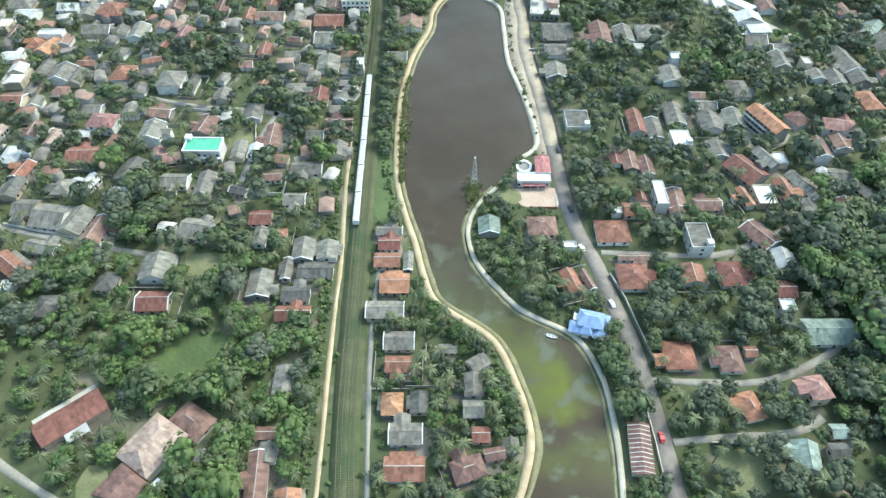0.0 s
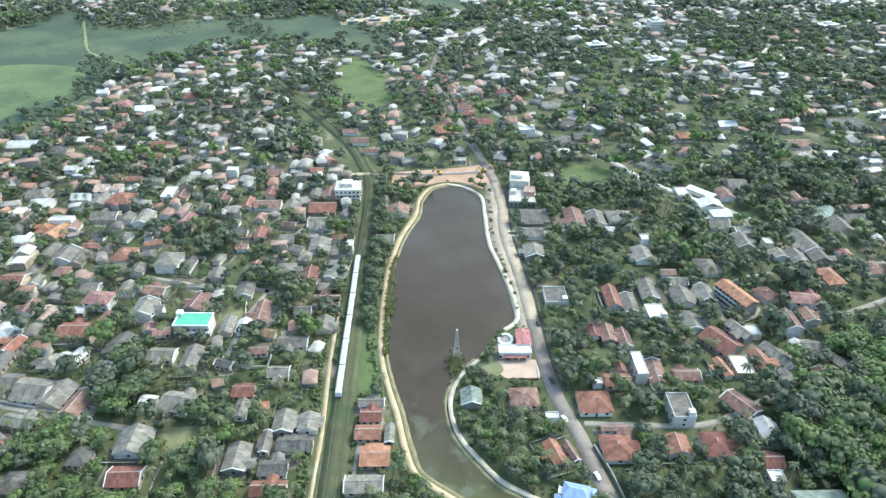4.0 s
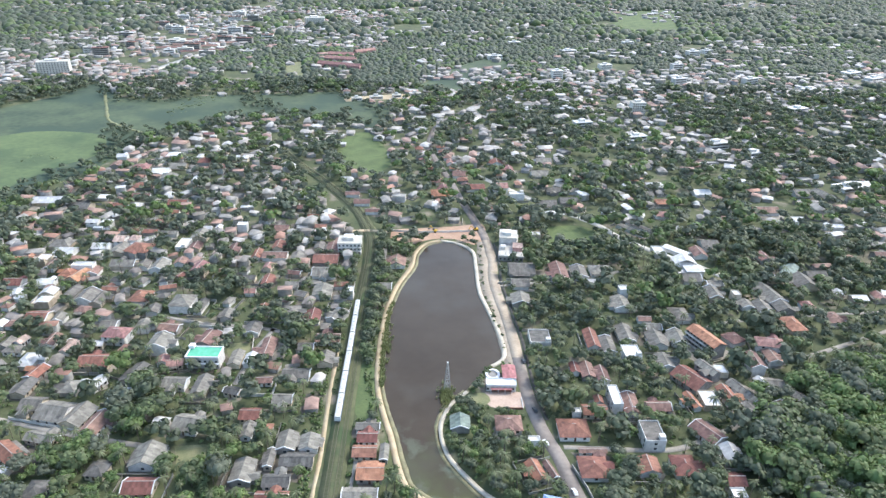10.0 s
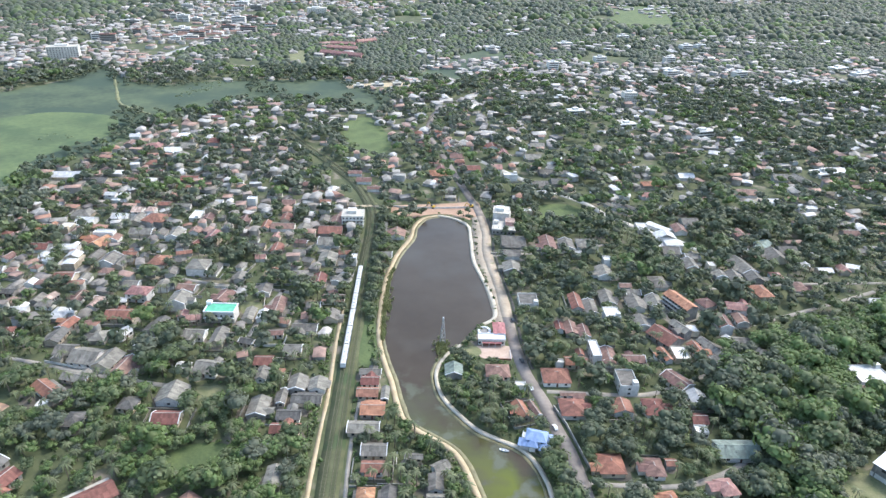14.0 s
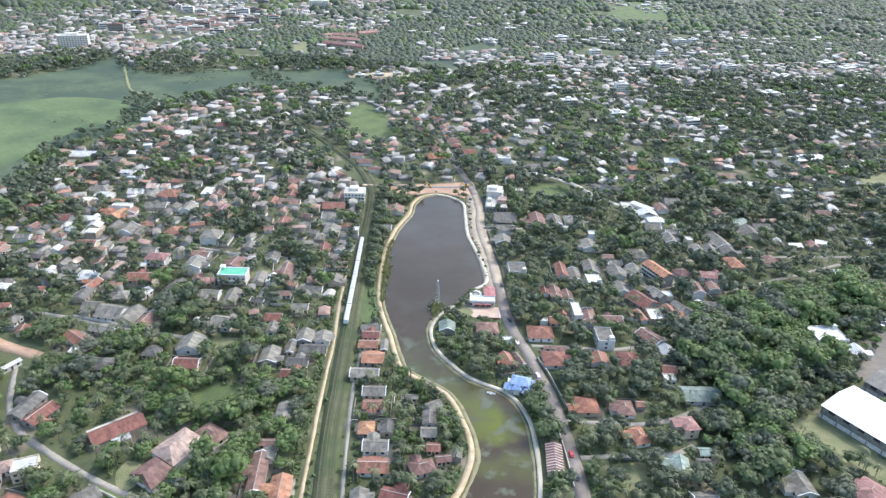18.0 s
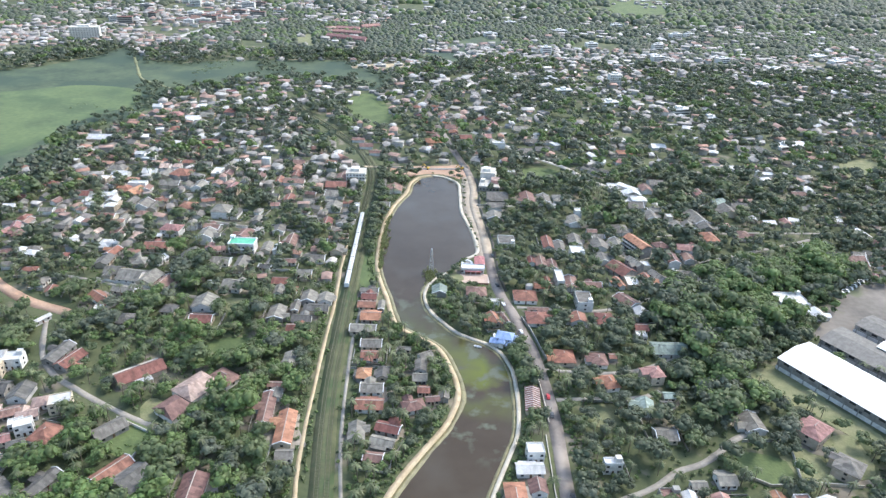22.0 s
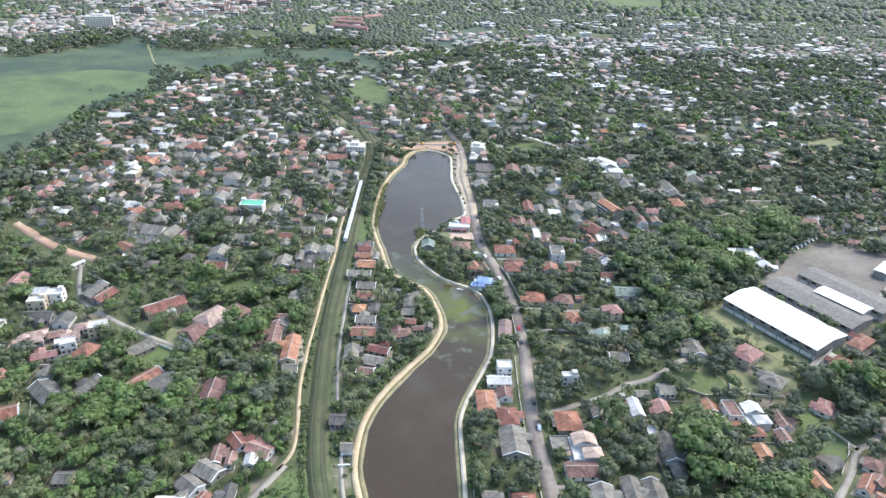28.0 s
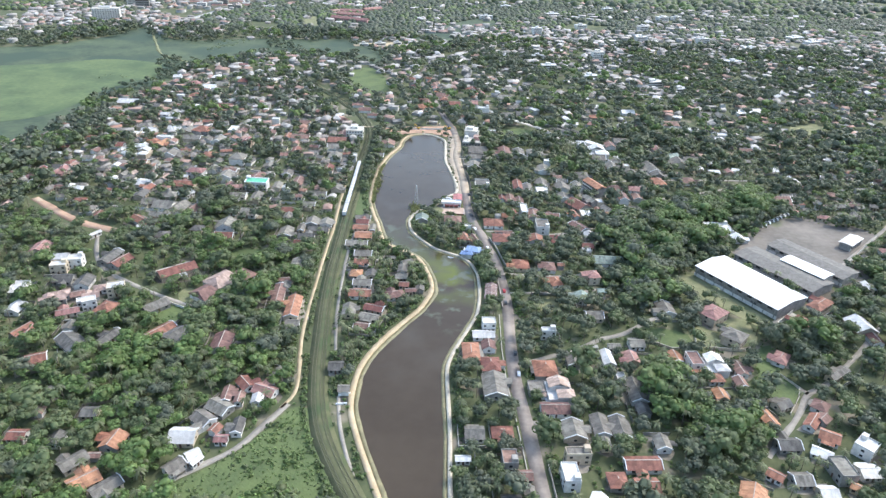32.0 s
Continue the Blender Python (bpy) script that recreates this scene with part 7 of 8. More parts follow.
tagged(new("plot_wall", mesh_from("plot_wall", pv, pt, M["far_wall"])), "low pale block walls between the garden plots", "wall", kind="stuff")

# ---- bare and grassy yards round the houses ----
rng = np.random.default_rng(50)
yv, yt = [], []
for k, (hx, hy, hl, hw, a) in enumerate(FOOT):
    if hy > 620 or rng.random() < 0.25 or look_up(taken, np.array([hx]), np.array([hy]))[0]:
        continue
    base, r0 = len(yv), max(hl, hw)
    ox, oy = hx + rng.normal(0, 1.5), hy - rng.uniform(0, 3)
    yv.append((ox, oy, 0.03 + 0.00004 * k))
    for q in range(9):
        rr = r0 * rng.uniform(0.9, 1.45)
        px, py = ox + rr * math.cos(q * 0.698), oy + rr * math.sin(q * 0.698) * 0.85
        if look_up(taken, np.array([px]), np.array([py]))[0]:
            px, py = ox + (px - ox) * 0.55, oy + (py - oy) * 0.55
        yv.append((px, py, 0.03 + 0.00004 * k))
    yt += [(base, base + 1 + q, base + 1 + (q + 1) % 9) for q in range(9)]
tagged(new("bare_yard", mesh_from("bare_yard", yv, yt, M["yard"])), "trodden bare and grassy yards round the houses", "yard", kind="stuff")


# ---- plants ----
def blob_crown(seed, leaves, lobes, leaf, flat_=0.75):
    """A crown of a few lobes: a dark core under many small tilted leaf clumps. Radius 1, base at 0."""
    rng = np.random.default_rng(seed)
    centres = [np.array((0, 0, 0.62))] + [np.array((math.cos(t) * r, math.sin(t) * r, z)) for t, r, z in zip(np.arange(lobes) * 2.4 + rng.uniform(0, 2), rng.uniform(0.3, 0.58, lobes), rng.uniform(0.35, 0.95, lobes))]
    radii = [0.5] + list(rng.uniform(0.34, 0.5, lobes))
    v, t = [], []
    ico = [(0, 0, 1)] + [(0.894 * math.cos(k * 1.2566), 0.894 * math.sin(k * 1.2566), 0.447) for k in range(5)] + [(0.894 * math.cos(k * 1.2566 + 0.628), 0.894 * math.sin(k * 1.2566 + 0.628), -0.447) for k in range(5)]
    icof = [(0, 1 + k, 1 + (k + 1) % 5) for k in range(5)] + [(1 + k, 6 + k, 1 + (k + 1) % 5) for k in range(5)] + [(1 + (k + 1) % 5, 6 + k, 6 + (k + 1) % 5) for k in range(5)]
    for c, r in zip(centres, radii):
        base = len(v)
        v += [tuple(c + np.array(p) * r * (0.78, 0.78, 0.62) * rng.uniform(0.75, 1.1)) for p in ico]
        t += [tuple(base + i for i in f) for f in icof]
    for _ in range(leaves):
        k = rng.integers(0, len(centres))
        d = rng.normal(size=3)
        d[2] = abs(d[2]) * 0.9 - 0.15
        d /= np.linalg.norm(d)
        c = centres[k] + d * radii[k] * rng.uniform(0.9, 1.1) * (1, 1, flat_)
        n = d + rng.normal(0, 0.24, 3) + (0, 0, 0.25)
        n /= np.linalg.norm(n)
        a = np.cross(n, (0.3, 0.2, 0.9))
        a /= np.linalg.norm(a)
        b = np.cross(n, a)
        s = leaf * rng.uniform(0.6, 1.3)
        base = len(v)
        v += [tuple(c + a * s * p + b * s * q) for p, q in ((-1, -0.6), (0.9, -0.75), (1.1, 0.6), (-0.8, 0.8))]
        t += [(base, base + 1, base + 2), (base, base + 2, base + 3)]
    return np.array(v), np.array(t)


def round_crown(seed):
    """A far crown: a lumpy dome of few faces. Radius 1, base at 0."""
    rng = np.random.default_rng(seed)
    v = [(0, 0, 0.95)]
    for n, rr, z in ((5, 0.62, 0.72), (7, 1.0, 0.22)):
        v += [(rr * rng.uniform(0.8, 1.15) * math.cos(k * 6.283 / n), rr * rng.uniform(0.8, 1.15) * math.sin(k * 6.283 / n), z * rng.uniform(0.8, 1.2)) for k in range(n)]
    v += [(0.9 * math.cos(k * 6.283 / 7), 0.9 * math.sin(k * 6.283 / 7), -0.3) for k in range(7)]
    t = [(0, 1 + k, 1 + (k + 1) % 5) for k in range(5)]
    t += [(1, 6, 7), (1, 7, 2), (2, 7, 8), (2, 8, 3), (3, 8, 9), (3, 9, 10), (3, 10, 4), (4, 10, 11), (4, 11, 5), (5, 11, 12), (5, 12, 6), (5, 6, 1)]
    t += [q for k in range(7) for q in ((6 + k, 13 + k, 13 + (k + 1) % 7), (6 + k, 13 + (k + 1) % 7, 6 + (k + 1) % 7))]
    return np.array(v), np.array(t)


def palm_crown(seed, fronds=15, length=1.0):
    """Arching fronds round a point; each is a folded tapering blade."""
    rng = np.random.default_rng(seed)
    v, t = [], []
    for k in range(fronds):
        a, up = k * 2.399 + rng.uniform(-0.2, 0.2), rng.uniform(-0.15, 0.75)
        L = length * rng.uniform(0.8, 1.1)
        da, side = np.array((math.cos(a), math.sin(a), 0)), np.array((-math.sin(a), math.cos(a), 0))
        base = len(v)
        for i, (s, wd) in enumerate(((0.05, 0.02), (0.4, 0.095), (0.75, 0.085), (1.0, 0.015))):
            p = da * s * L * (1 - 0.1 * s) + np.array((0, 0, up * s * L - 0.75 * L * s * s))
            v += [tuple(p + side * wd * L - (0, 0, wd * 0.5 * L)), tuple(p), tuple(p - side * wd * L - (0, 0, wd * 0.5 * L))]
        for i in range(3):
            q = base + 3 * i
            t += [(q, q + 1, q + 4), (q, q + 4, q + 3), (q + 1, q + 2, q + 5), (q + 1, q + 5, q + 4)]
    return np.array(v), np.array(t)


def trunk(h, r, lean=0.0, limbs=0, seed=0):
    rng = np.random.default_rng(seed)
    v, t = [], []

    def tube(p, q, ra, rb):
        base = len(v)
        for c, rr in ((p, ra), (q, rb)):
            v.extend([(c[0] + rr * math.cos(k * 1.0472), c[1] + rr * math.sin(k * 1.0472), c[2]) for k in range(6)])
        t.extend([x for k in range(6) for x in ((base + k, base + (k + 1) % 6, base + 6 + (k + 1) % 6), (base + k, base + 6 + (k + 1) % 6, base + 6 + k))])

    mid, top = (lean * 0.35, 0, h * 0.55), (lean, 0, h)
    tube((0, 0, -0.3), mid, r, r * 0.75)
    tube(mid, top, r * 0.75, r * 0.5)
    for k in range(limbs):
        a = k * 2.1 + rng.uniform(0, 1)
        tube((top[0] * 0.8, 0, h * 0.75), (math.cos(a) * h * 0.4, math.sin(a) * h * 0.4, h * 1.15), r * 0.4, r * 0.15)
    return np.array(v), np.array(t)


def plant_all(name, protos, x, y, z, size, rng, material, label, squash=(0.85, 1.15)):
    """Many plants joined into one mesh."""
    pick = rng.integers(0, len(protos), len(x))
    vs, ts, base = [], [], 0
    turn, tall = rng.uniform(0, 6.283, len(x)), rng.uniform(*squash, len(x))
    for k, (pv, pt) in enumerate(protos):
        s = np.where(pick == k)[0]
        if not len(s):
            continue
        c, sn, sc = np.cos(turn[s])[:, None], np.sin(turn[s])[:, None], size[s][:, None]
        px = (pv[:, 0] * c - pv[:, 1] * sn) * sc + x[s][:, None]
        py = (pv[:, 0] * sn + pv[:, 1] * c) * sc + y[s][:, None]
        pz = pv[:, 2] * sc * tall[s][:, None] + z[s][:, None]
        vs.append(np.stack([px, py, pz], 2).reshape(-1, 3))
        ts.append((pt[None] + (base + np.arange(len(s)) * len(pv))[:, None, None]).reshape(-1, 3))
        base += len(s) * len(pv)
    if vs:
        tagged(new(name, mesh_from(name, np.vstack(vs), np.vstack(ts), material)), label, "trees", kind="stuff")


def free_for(x, y, r, extra=None):
    bad = look_up(taken, x, y) | look_up(open_ground, x, y) | look_up(roofed, x, y)
    for k in range(6):
        u, v = x + r * 0.42 * math.cos(k * 1.047), y + r * 0.42 * math.sin(k * 1.047)
        bad |= look_up(roofed, u, v) | look_up(taken, u, v)
    return ~bad


BIG = [blob_crown(s, 170, 6, 0.092) for s in range(5)]
MED = [blob_crown(s + 20, 46, 3, 0.165) for s in range(4)]
MID = [blob_crown(s + 30, 18, 3, 0.25) for s in range(4)]
LOW = [blob_crown(s + 40, 6, 1, 0.3) for s in range(4)]
ROUND = [round_crown(s + 50) for s in range(5)]
BUSH = [blob_crown(s + 60, 13, 1, 0.28, 0.6) for s in range(3)]
PALM = [palm_crown(s + 80) for s in range(4)]
PALM_TRUNK = [trunk(1.0, 0.022, 0.08)]

# single trees standing nearest to the route, each a thing of its own
tree_meshes = {}
for i in range(5):
    for leaf_kind in ("dark", "mid", "light"):
        tree_meshes[i, leaf_kind] = mesh_from("crown", *BIG[i], M["leaf_" + leaf_kind])
palm_meshes = [mesh_from("crown", *p, M["frond"]) for p in PALM]
broad_trunk = mesh_from("trunk", *trunk(1.0, 0.09, 0.05, 3), M["bark"])
palm_trunk = mesh_from("trunk", *trunk(1.0, 0.028, 0.1), M["bark"])


def broad_tree(x, y, r, leaf_kind, seed):
    rng = random.Random(seed)
    ob = tagged(new("broadleaf_tree", None), {"dark": "dense dark green broadleaf tree", "mid": "green broadleaf garden tree with an uneven crown", "light": "yellowish green broadleaf tree with an open crown"}[leaf_kind], "tree", "trees near the water")
    ob.matrix_basis = pose(x, y, 0, 0, 0, rng.uniform(0, 360))
    h = r * 0.75
    part("trunk", broad_trunk, ob, "", Matrix.LocRotScale((0, 0, 0), None, (h, h, h * 1.1)))
    part("crown", tree_meshes[rng.randrange(5), leaf_kind], ob, "", Matrix.LocRotScale((0, 0, h * 0.55), None, (r, r, r * rng.uniform(0.85, 1.2))))


def coconut_palm(x, y, h, seed):
    rng = random.Random(seed)
    ob = tagged(new("coconut_palm", None), "tall coconut palm with arching fronds", "palm", "coconut palms")
    ob.matrix_basis = pose(x, y, 0, 0, 0, rng.uniform(0, 360))
    part("trunk", palm_trunk, ob, "", Matrix.LocRotScale((0, 0, 0), None, (h, h, h)))
    part("crown", palm_meshes[rng.randrange(4)], ob, "", Matrix.LocRotScale((0.1 * h, 0, h), None, (3.6, 3.6, 3.6)))


STRIP = np.array([(-34, 245), (-20, 205), (-6, 182), (12, 160), (16, 130), (6, 98), (-12, 68), (-22, 30), (-34, 60), (-38, 140), (-40, 200)])
POINT = np.array([(12, 256), (2, 243), (1, 225), (6, 210), (16, 196), (30, 187), (42, 180), (50, 190), (46, 225), (38, 245), (24, 244)])
VERGE = np.array([(-49, 288), (-40, 288), (-40, 330), (-38, 360), (-28, 400), (-26, 430), (-52, 440), (-50, 360)])
single = 0
x, y, rng = scatter(-60, 75, -30, 440, 5.0, 21)
r = rng.uniform(2.3, 4.3, len(x))
own = inside(STRIP, x, y) | inside(POINT, x, y) | inside(VERGE, x, y)
ok = free_for(x, y, r) & own
far_last = np.argsort(np.where(inside(VERGE, x[ok], y[ok]) & (y[ok] < 360), 0, y[ok]), kind="stable")[:300]
xs, ys, rs = x[ok][far_last], y[ok][far_last], np.where(y[ok][far_last] > 284, r[ok][far_last] * 1.25, r[ok][far_last])
for px, py, pr in zip(xs, ys, rs):
    single += 1
    q = rng.random()
    if q < 0.34:
        coconut_palm(px, py, rng.uniform(6.5, 11), single)
    else:
        broad_tree(px, py, pr, "dark" if q < 0.65 else "mid" if q < 0.9 else "light", single)

# tall trees overhanging the railway
for k, py in enumerate(range(289, 446, 6)):
    rail_x = float(np.interp(py, railway[:, 1], railway[:, 0]))
    for px, pr in ((rail_x + 7.4, 5.0), (rail_x - 10.2, 4.2)):
        single += 1
        if px > rail_x or k % 3:
            broad_tree(px + 0.6 * math.sin(k * 2.3), py + 2 * math.cos(k * 3.1), pr + 0.7 * math.cos(k * 1.7), "dark" if k % 4 else "mid", single)

# gardens, groves and woods
x, y, rng = scatter(-330, 420, -60, 470, 5.0, 31)
r = rng.uniform(2.3, 4.7, len(x))
dens = np.where(y < 265, 0.66, 0.5) + 0.6 * smooth_noise(x, y, 34, 8)
wood, grove = inside(FOREST, x, y) | inside(COPSE, x, y) | inside(THICKET, x, y) | inside(SHELTER, x, y) | inside(CLUMP, x, y) | inside(SPINNEY, x, y) | inside(SHAW, x, y), inside(GROVE, x, y)
dens = np.where(inside(VILLAGE, x, y), 0.18 + 0.76 * smooth_noise(x, y, 26, 62), np.where((x > 70) & (y > 235), dens * 0.88, dens))
dens = np.where((x > 70) & (x < 265) & (y < 132), 0.34 + 0.5 * smooth_noise(x, y, 18, 63), np.where((x < -165) & (y < 165), dens * 0.7, dens))
dens = np.where(wood | grove | ((y < 215) & (x < -60) & (x > -165)), 1.0, dens)
r = np.where(wood, r * rng.uniform(1.0, 1.9, len(x)), np.where(rng.random(len(x)) < 0.2, r * 1.4, np.where(rng.random(len(x)) < 0.06, r * 1.6, r)))
ok = (rng.random(len(x)) < dens) & free_for(x, y, r) & ~(inside(STRIP, x, y) | inside(POINT, x, y) | inside(VERGE, x, y))
x, y, r, wood, grove = x[ok], y[ok], r[ok], wood[ok], grove[ok]
kind = rng.random(len(x)) + np.where(wood, np.where(inside(FOREST, x, y), 0.55, 0.32), 0) + np.where(grove, 0.1 + 1.1 * smooth_noise(x, y, 36, 64), np.where((x < -60) & (y < 215), 0.5, 0)) + (smooth_noise(x, y, 45, 9) - 0.5) * 0.5
r = r * (0.72 + 0.75 * smooth_noise(x, y, 11, 23)) * np.where((x > 70) & (y < 132), 1.2, np.where((x > 60) | inside(VILLAGE, x, y), 1.15, 1.0)) * np.where(inside(CLUMP, x, y), 1.35, 1.0)
palm = (rng.random(len(x)) < np.where(grove, 0.26, 0.14 + 0.34 * smooth_noise(x, y, 40, 21))) & ~wood
# A share of the garden trees takes the haze-paled foliage too.
for nm, sel, m, lab in (("tree_canopy", (kind < 0.5) & ~palm, "leaf_dark", "dense dark green trees"), ("tree_canopy", (kind >= 0.5) & (kind < 0.66) & ~palm, "leaf_hazed", "haze-tinted grey-green garden trees"), ("tree_canopy", (kind >= 0.66) & (kind < 1.0) & ~palm, "leaf_mid", "green garden trees"), ("tree_canopy", (kind >= 1.0) & ~palm & ~grove, "leaf_light", "bright yellowish green trees"), ("tree_canopy", (kind >= 1.0) & ~palm & grove, "leaf_bright", "bright green banana and mango trees")):
    for band, protos in (((y < 215) | wood, BIG), ((y >= 215) & ~wood, MED)):
        s2 = sel & band
        plant_all(nm, protos, x[s2], y[s2], r[s2] * 0.45, r[s2], rng, M[m], lab + " between the houses")
ph = rng.uniform(6, 11, len(x))
plant_all("palm_canopy", PALM, x[palm] + 0.0, y[palm], ph[palm], rng.uniform(2.6, 3.7, palm.sum()), rng, M["frond"], "coconut palms between the houses", (0.9, 1.1))
plant_all("palm_stems", PALM_TRUNK, x[palm], y[palm], 0 * ph[palm], ph[palm], rng, M["bark"], "slender palm trunks", (1.0, 1.001))
x, y, rng = scatter(-330, 420, -60, 470, 3.4, 32)
r = rng.uniform(0.9, 1.9, len(x))
strip = inside(STRIP, x, y) | inside(POINT, x, y)
ok = (rng.random(len(x)) < np.where(strip | ((y < 150) & (x < -45)), 0.4, np.where(y > 300, 0.1, 0.27)) + 0.34 * smooth_noise(x, y, 20, 10)) & free_for(x, y, r)
r = np.where(strip, r * 1.25, r)
x, y, r = x[ok], y[ok], r[ok]
kind = smooth_noise(x, y, 30, 12) + rng.uniform(-0.25, 0.25, len(x))
for sel, m in ((kind < 0.5, "leaf_mid"), (kind >= 0.5, "leaf_light")):
    plant_all("shrubs", BUSH, x[sel], y[sel], 0 * r[sel], r[sel], rng, M[m], "garden shrubs and hedges between the houses")
x, y, rng = scatter(-330, 420, -60, 620, 3.0, 37)
r = rng.uniform(0.5, 1.3, len(x))
ok = look_up(open_ground, x, y) & ~look_up(taken, x, y) & ~look_up(roofed, x, y) & (smooth_noise(x, y, 12, 19) > 0.86) & ~inside(MARSH, x, y) & (x < 200) & (y < 440)
plant_all("meadow_scrub", LOW, x[ok], y[ok], 0 * r[ok], r[ok], rng, M["leaf_light"], "tufts and low scrub on the grass plots", (0.4, 0.7))
rng = np.random.default_rng(38)
x, y = rng.uniform(-90, 0, 2600), rng.uniform(-60, 25, 2600)
r = rng.uniform(0.5, 1.2, 2600) * (0.7 + 1.4 * smooth_noise(x, y, 9, 65) ** 2)
ok = inside(PADDY, x, y) & ~look_up(taken, x, y) & ~look_up(roofed, x, y)
lush = smooth_noise(x, y, 13, 66) + rng.uniform(-0.2, 0.2, 2600)
for sel, m in ((ok & (lush > 0.5), "leaf_light"), (ok & (lush <= 0.5), "leaf_mid")):
    plant_all("rank_growth", BUSH, x[sel], y[sel], 0 * r[sel] - 0.2, r[sel], rng, M[m], "rank bright green growth between lane and railway", (0.5, 1.1))
# middle distance
x, y, rng = scatter(-620, 760, 470, 1000, 8.6, 33)
ok = ~inside(MARSH, x, y) & ~look_up(taken, x, y) & ~look_up(open_ground, x, y) & ~look_up(roofed, x, y) & (rng.random(len(x)) < np.clip(0.18 + 1.25 * (smooth_noise(x, y, 42, 14) - 0.15), 0.2, 1.0))
edge = np.concatenate([scatter(-620, 760, -60, 480, 7.0, 34)[0][:, None], scatter(-620, 760, -60, 480, 7.0, 34)[1][:, None]], 1)
edge = edge[(edge[:, 0] < -330) | (edge[:, 0] > 420)]
edge = edge[~inside(MARSH, edge[:, 0], edge[:, 1])]
edge = edge[~look_up(open_ground, edge[:, 0], edge[:, 1]) & ~look_up(taken, edge[:, 0], edge[:, 1]) & ~look_up(roofed, edge[:, 0], edge[:, 1])]
x, y = np.concatenate([x[ok], edge[:, 0]]), np.concatenate([y[ok], edge[:, 1]])
r = rng.uniform(3.6, 7.6, len(x)) * (0.85 + 0.5 * smooth_noise(x, y, 28, 27))
kind = rng.random(len(x)) + (smooth_noise(x, y, 60, 15) - 0.5) * 0.6
# About half of these crowns have haze painted into their leaf colour.
for sel, m in ((kind < 0.14, "leaf_dark"), ((kind >= 0.14) & (kind < 0.62), "leaf_hazed"), ((kind >= 0.62) & (kind < 0.88), "leaf_mid"), (kind >= 0.88, "leaf_light")):
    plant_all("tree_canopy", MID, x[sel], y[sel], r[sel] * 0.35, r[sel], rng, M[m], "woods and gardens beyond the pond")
# far woods: one rolling roof of crowns, open round the houses
FAR_FIELDS = [np.array(q) for q in ([(-58, 977), (-10, 1080), (10, 1160), (107, 1280), (112, 1160), (60, 1040), (9, 964)], [(-287, 1166), (-258, 1186), (-232, 1057), (-261, 1051)], [(408, 1598), (545, 1614), (695, 2094), (483, 2062)], [(-660, 1480), (-560, 2214), (-500, 2214), (-420, 1312), (-492, 1015), (-540, 1015)])]


def far_wood(x0, x1, y0, y1, step, seed, share, low, high, label):
    x, y, rng = scatter(x0, x1, y0, y1, step, seed)
    cover = 0.6 * smooth_noise(x + 4000, y, 130, seed + 1) + 0.4 * smooth_noise(x + 4000, y, step * 4, seed + 2)
    ok = cover > np.quantile(cover, 1 - share)
    for field in FAR_FIELDS + [MARSH]:
        ok &= ~inside(field, x, y)
    cell = {}
    for fx, fy, fr in FAR_SPOTS:
        cell.setdefault((int(fx // 40), int(fy // 40)), []).append((fx, fy, fr))
    for k in np.where(ok)[0]:
        i, j = int(x[k] // 40), int(y[k] // 40)
        for di in (-1, 0, 1):
            for dj in (-1, 0, 1):
                for fx, fy, fr in cell.get((i + di, j + dj), ()):
                    if abs(x[k] - fx) < fr + 2 and -fr - 7 < y[k] - fy < fr + 2:
                        ok[k] = False
    x, y = x[ok], y[ok]
    r = rng.uniform(low, high, len(x))
    kind = rng.random(len(x)) + (smooth_noise(x + 4000, y, 90, seed + 5) - 0.5) * 0.7
    # Most far crowns get the leaf colour that already holds haze.
    for sel, m in ((kind < 0.2, "leaf_dark"), ((kind >= 0.2) & (kind < 0.72), "leaf_hazed"), ((kind >= 0.72) & (kind < 0.95), "leaf_mid"), (kind >= 0.95, "leaf_light")):
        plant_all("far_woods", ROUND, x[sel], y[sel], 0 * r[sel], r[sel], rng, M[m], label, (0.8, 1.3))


far_wood(-1000, 1300, 985, 1480, 8.5, 35, 0.85, 4.6, 7.6, "woods between the distant houses")
far_wood(-2300, 2900, 1480, 3400, 16.0, 45, 0.80, 9.0, 14.0, "far-off woods between pale roofs")
# scrub on the marsh
x, y, rng = scatter(-900, -60, 480, 990, 7.5, 36)
ok = inside(MARSH, x, y) & (smooth_noise(x, y, 70, 17) > np.where(x < -360, 0.93, 0.80))
x, y = x[ok], y[ok]
r = rng.uniform(2.0, 5.5, len(x))
plant_all("marsh_scrub", LOW, x, y, -0.3 * r, r, rng, M["leaf_mid"], "low scrub on the marsh", (0.3, 0.5))
# gardens to the south
x, y, rng = scatter(-300, 380, -320, -62, 24, 61)
ok = (rng.random(len(x)) < 0.55) & ~look_up(taken, x, y)
for k in range(8):
    ok &= ~look_up(taken, x + 8 * math.cos(k * 0.785), y + 8 * math.sin(k * 0.785))
x, y = x[ok], y[ok]
far_houses("house_cluster", x, y, rng, "small houses with mixed roofs among southern gardens")
mark_roofs()
x, y, rng = scatter(-330, 420, -325, -60, 7.5, 62)
r = rng.uniform(4.0, 8.0, len(x))
ok = free_for(x, y, r) & (rng.random(len(x)) < 0.8)
for sel, m in ((ok & (r < 6), "leaf_dark"), (ok & (r >= 6), "leaf_mid")):
    plant_all("tree_canopy", LOW, x[sel], y[sel], r[sel] * 0.3, r[sel], rng, M[m], "trees of the southern gardens")
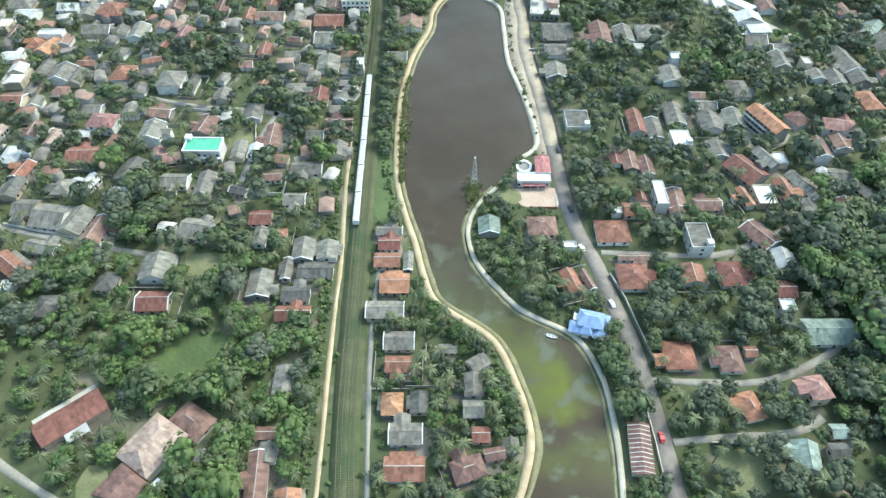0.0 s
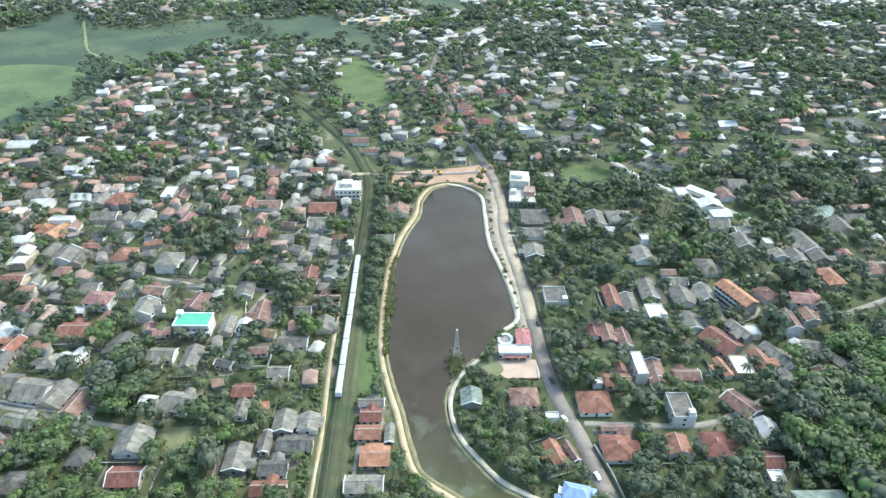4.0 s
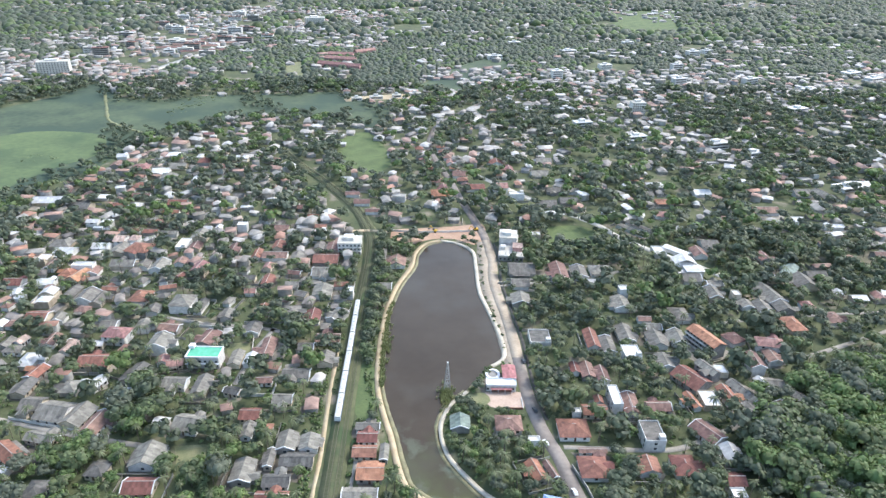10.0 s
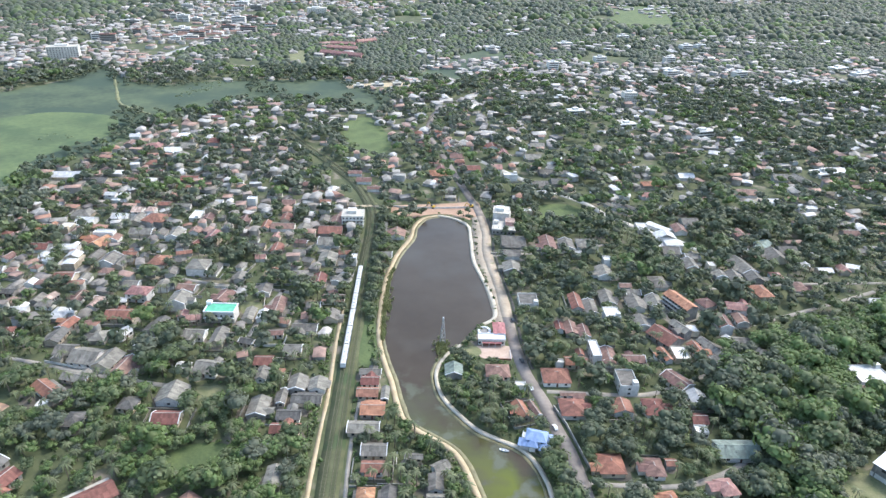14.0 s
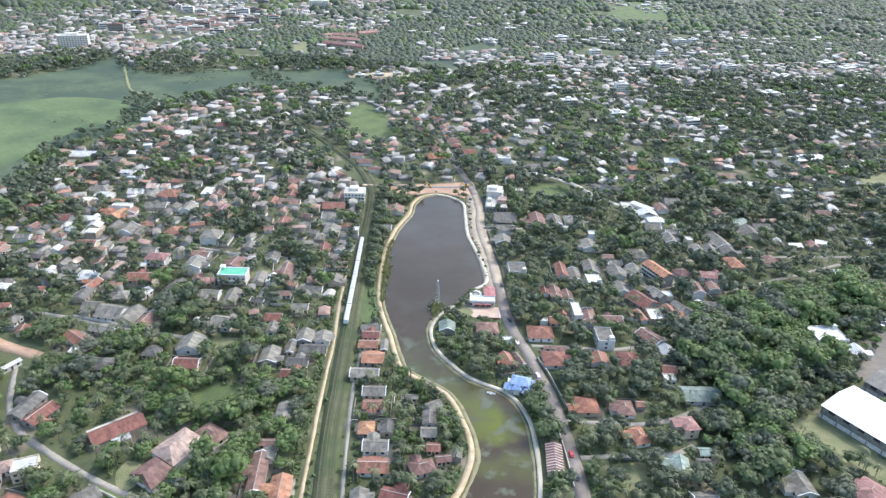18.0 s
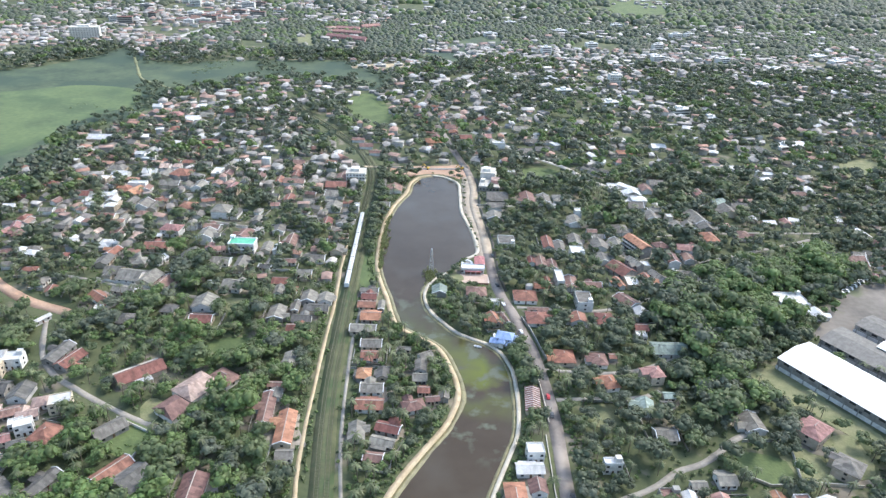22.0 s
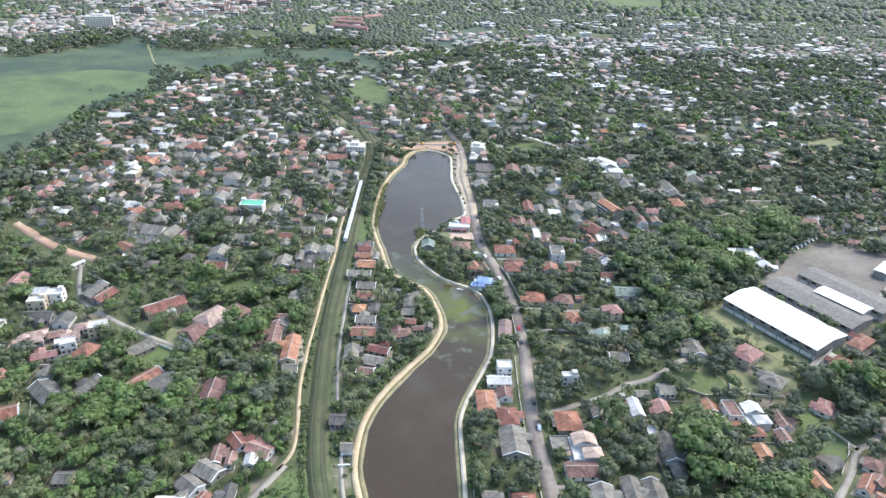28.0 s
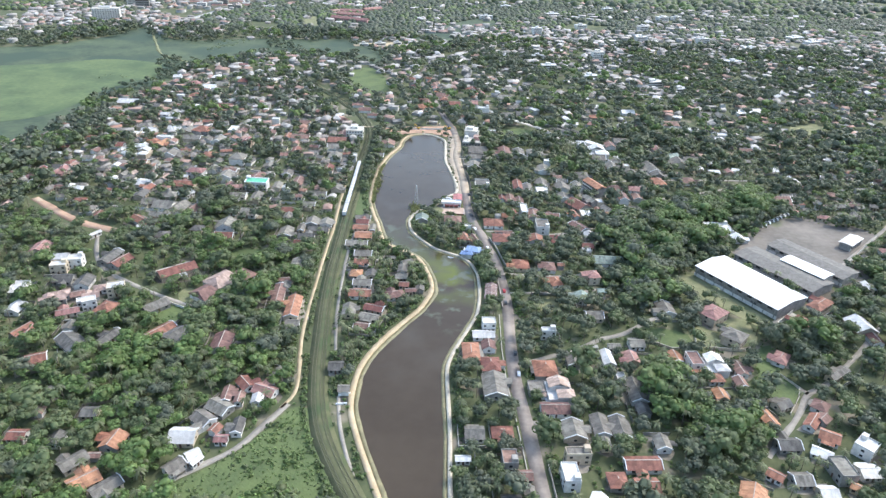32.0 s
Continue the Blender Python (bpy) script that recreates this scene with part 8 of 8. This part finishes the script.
# darker woods along the edge of the marsh
DARKWOOD = np.array([(-400, 735), (-357, 748), (-329, 718), (-350, 700), (-338, 663), (-348, 603), (-366, 640), (-390, 700)])
x, y, rng = scatter(-900, -60, 500, 990, 9.0, 38)
ok = ((inside(DARKWOOD, x, y) | (inside(BELTS[1], x, y))) & (rng.random(len(x)) < 0.75)) | (inside(MARSH, x, y) & (y > 745) & (smooth_noise(x, y, 45, 18) + (x + 500) / 2500 > 0.92))
rim = near(curve(list(MARSH[1:-3]), 6.0), x, y)
ok |= inside(MARSH, x, y) & (rim < 26 * smooth_noise(x, y, 30, 64) + 3) & (rng.random(len(x)) < 0.75)
x, y = x[ok], y[ok]
r = rng.uniform(2.2, 6.5, len(x))
plant_all("marsh_trees", MID, x, y, r * 0.2, r, rng, M["leaf_dark"], "dark trees along the edge of the marsh")
# reeds at the water's edge
def reed_tuft(seed, blades=16):
    """Upright narrow blades spreading from one root."""
    rng = np.random.default_rng(seed)
    v, t = [], []
    for k in range(blades):
        a, lean, s = k * 2.399, rng.uniform(0.1, 0.55), rng.uniform(0.7, 1.1)
        d, e, base = np.array((math.cos(a), math.sin(a))), np.array((-math.sin(a), math.cos(a))) * 0.06, len(v)
        v += [(*(d * 0.15 - e), 0), (*(d * 0.15 + e), 0), (*(d * (0.2 + lean * 0.5) + e), 0.8 * s), (*(d * (0.3 + lean)), 1.25 * s)]
        t += [(base, base + 1, base + 2), (base, base + 2, base + 3)]
    return np.array(v), np.array(t)


REED = [reed_tuft(s + 90) for s in range(3)]
rng = np.random.default_rng(40)
x, y = np.concatenate([0.8 + rng.normal(0, 2.0, 150), rng.normal(-34, 1.2, 60)]), np.concatenate([256.5 + rng.normal(0, 3.4, 150), rng.normal(300, 9, 60)])
plant_all("reeds", REED, x, y, 0 * x - 0.5, rng.uniform(0.9, 1.9, 210), rng, M["reed"], "yellowish reeds standing in the shallow water")
rng = np.random.default_rng(43)
fringe = offset(west_bank, 2.3)
fringe = fringe[(fringe[:, 1] > 262) & (fringe[:, 1] < 352)]
pick = fringe[rng.integers(0, len(fringe), 300)] + rng.normal(0, 0.7, (300, 2))
plant_all("reeds", REED, pick[:, 0], pick[:, 1], np.full(300, -0.45), rng.uniform(0.8, 2.0, 300), rng, M["reed"], "yellowish green reeds along the western bank")
for line, d0, d1, y0, y1, n, seed in ((west_bank, -8.5, -2.6, -30, 186, 520, 71), (east_south, 2.4, 7.5, -40, 180, 420, 72), (west_bank, -7.0, -2.6, 225, 440, 240, 73), (railway, 5.8, 8.0, -60, 60, 240, 74), (railway, -9.5, -6.2, 20, 240, 320, 75), (main_road, 5.5, 9.0, -60, 170, 260, 76), (west_path, -6.5, -1.8, 20, 300, 620, 77), (west_path, 1.6, 3.4, 60, 300, 160, 78)):
    rng = np.random.default_rng(seed)
    part_line = line[(line[:, 1] > y0) & (line[:, 1] < y1)]
    pick = rng.integers(1, len(part_line) - 1, n)
    tang = np.gradient(part_line, axis=0)[pick]
    tang /= np.linalg.norm(tang, axis=1)[:, None]
    pos = part_line[pick] + rng.uniform(d0, d1, n)[:, None] * np.stack([-tang[:, 1], tang[:, 0]], 1) + rng.normal(0, 0.6, (n, 2))
    r = rng.uniform(0.5, 1.9, n)
    ok = ~look_up(taken, pos[:, 0], pos[:, 1]) & ~look_up(roofed, pos[:, 0], pos[:, 1])
    pos, r = pos[ok], r[ok]
    half = rng.random(len(r)) < 0.5
    for sel, m in ((half, "leaf_mid"), (~half, "leaf_light")):
        plant_all("shrubs", BUSH, pos[sel, 0], pos[sel, 1], 0 * r[sel] - 0.1, r[sel], rng, M[m], "shrubs and weeds growing along the bank and railway")
rng = np.random.default_rng(41)
s = rng.uniform(0, 1, 46)
x, y = 13 + 13 * s + rng.normal(0, 0.8, 46), 259 + 23 * s + rng.normal(0, 0.8, 46)
plant_all("shrubs", BUSH, x, y, 0 * x - 0.1, rng.uniform(0.7, 1.7, 46), rng, M["leaf_mid"], "shrubs on the bank below the restaurant")
v_line = curve([(27, 440), (25.8, 415), (25.6, 380), (29.2, 345), (33.2, 320), (36, 298)])
v_pick = v_line[rng.integers(0, len(v_line), 60)] + rng.normal(0, 0.7, (60, 2))
plant_all("shrubs", BUSH, v_pick[:, 0], v_pick[:, 1], np.zeros(60), rng.uniform(0.5, 1.6, 60), rng, M["leaf_mid"], "dusty shrubs along the roadside verge")
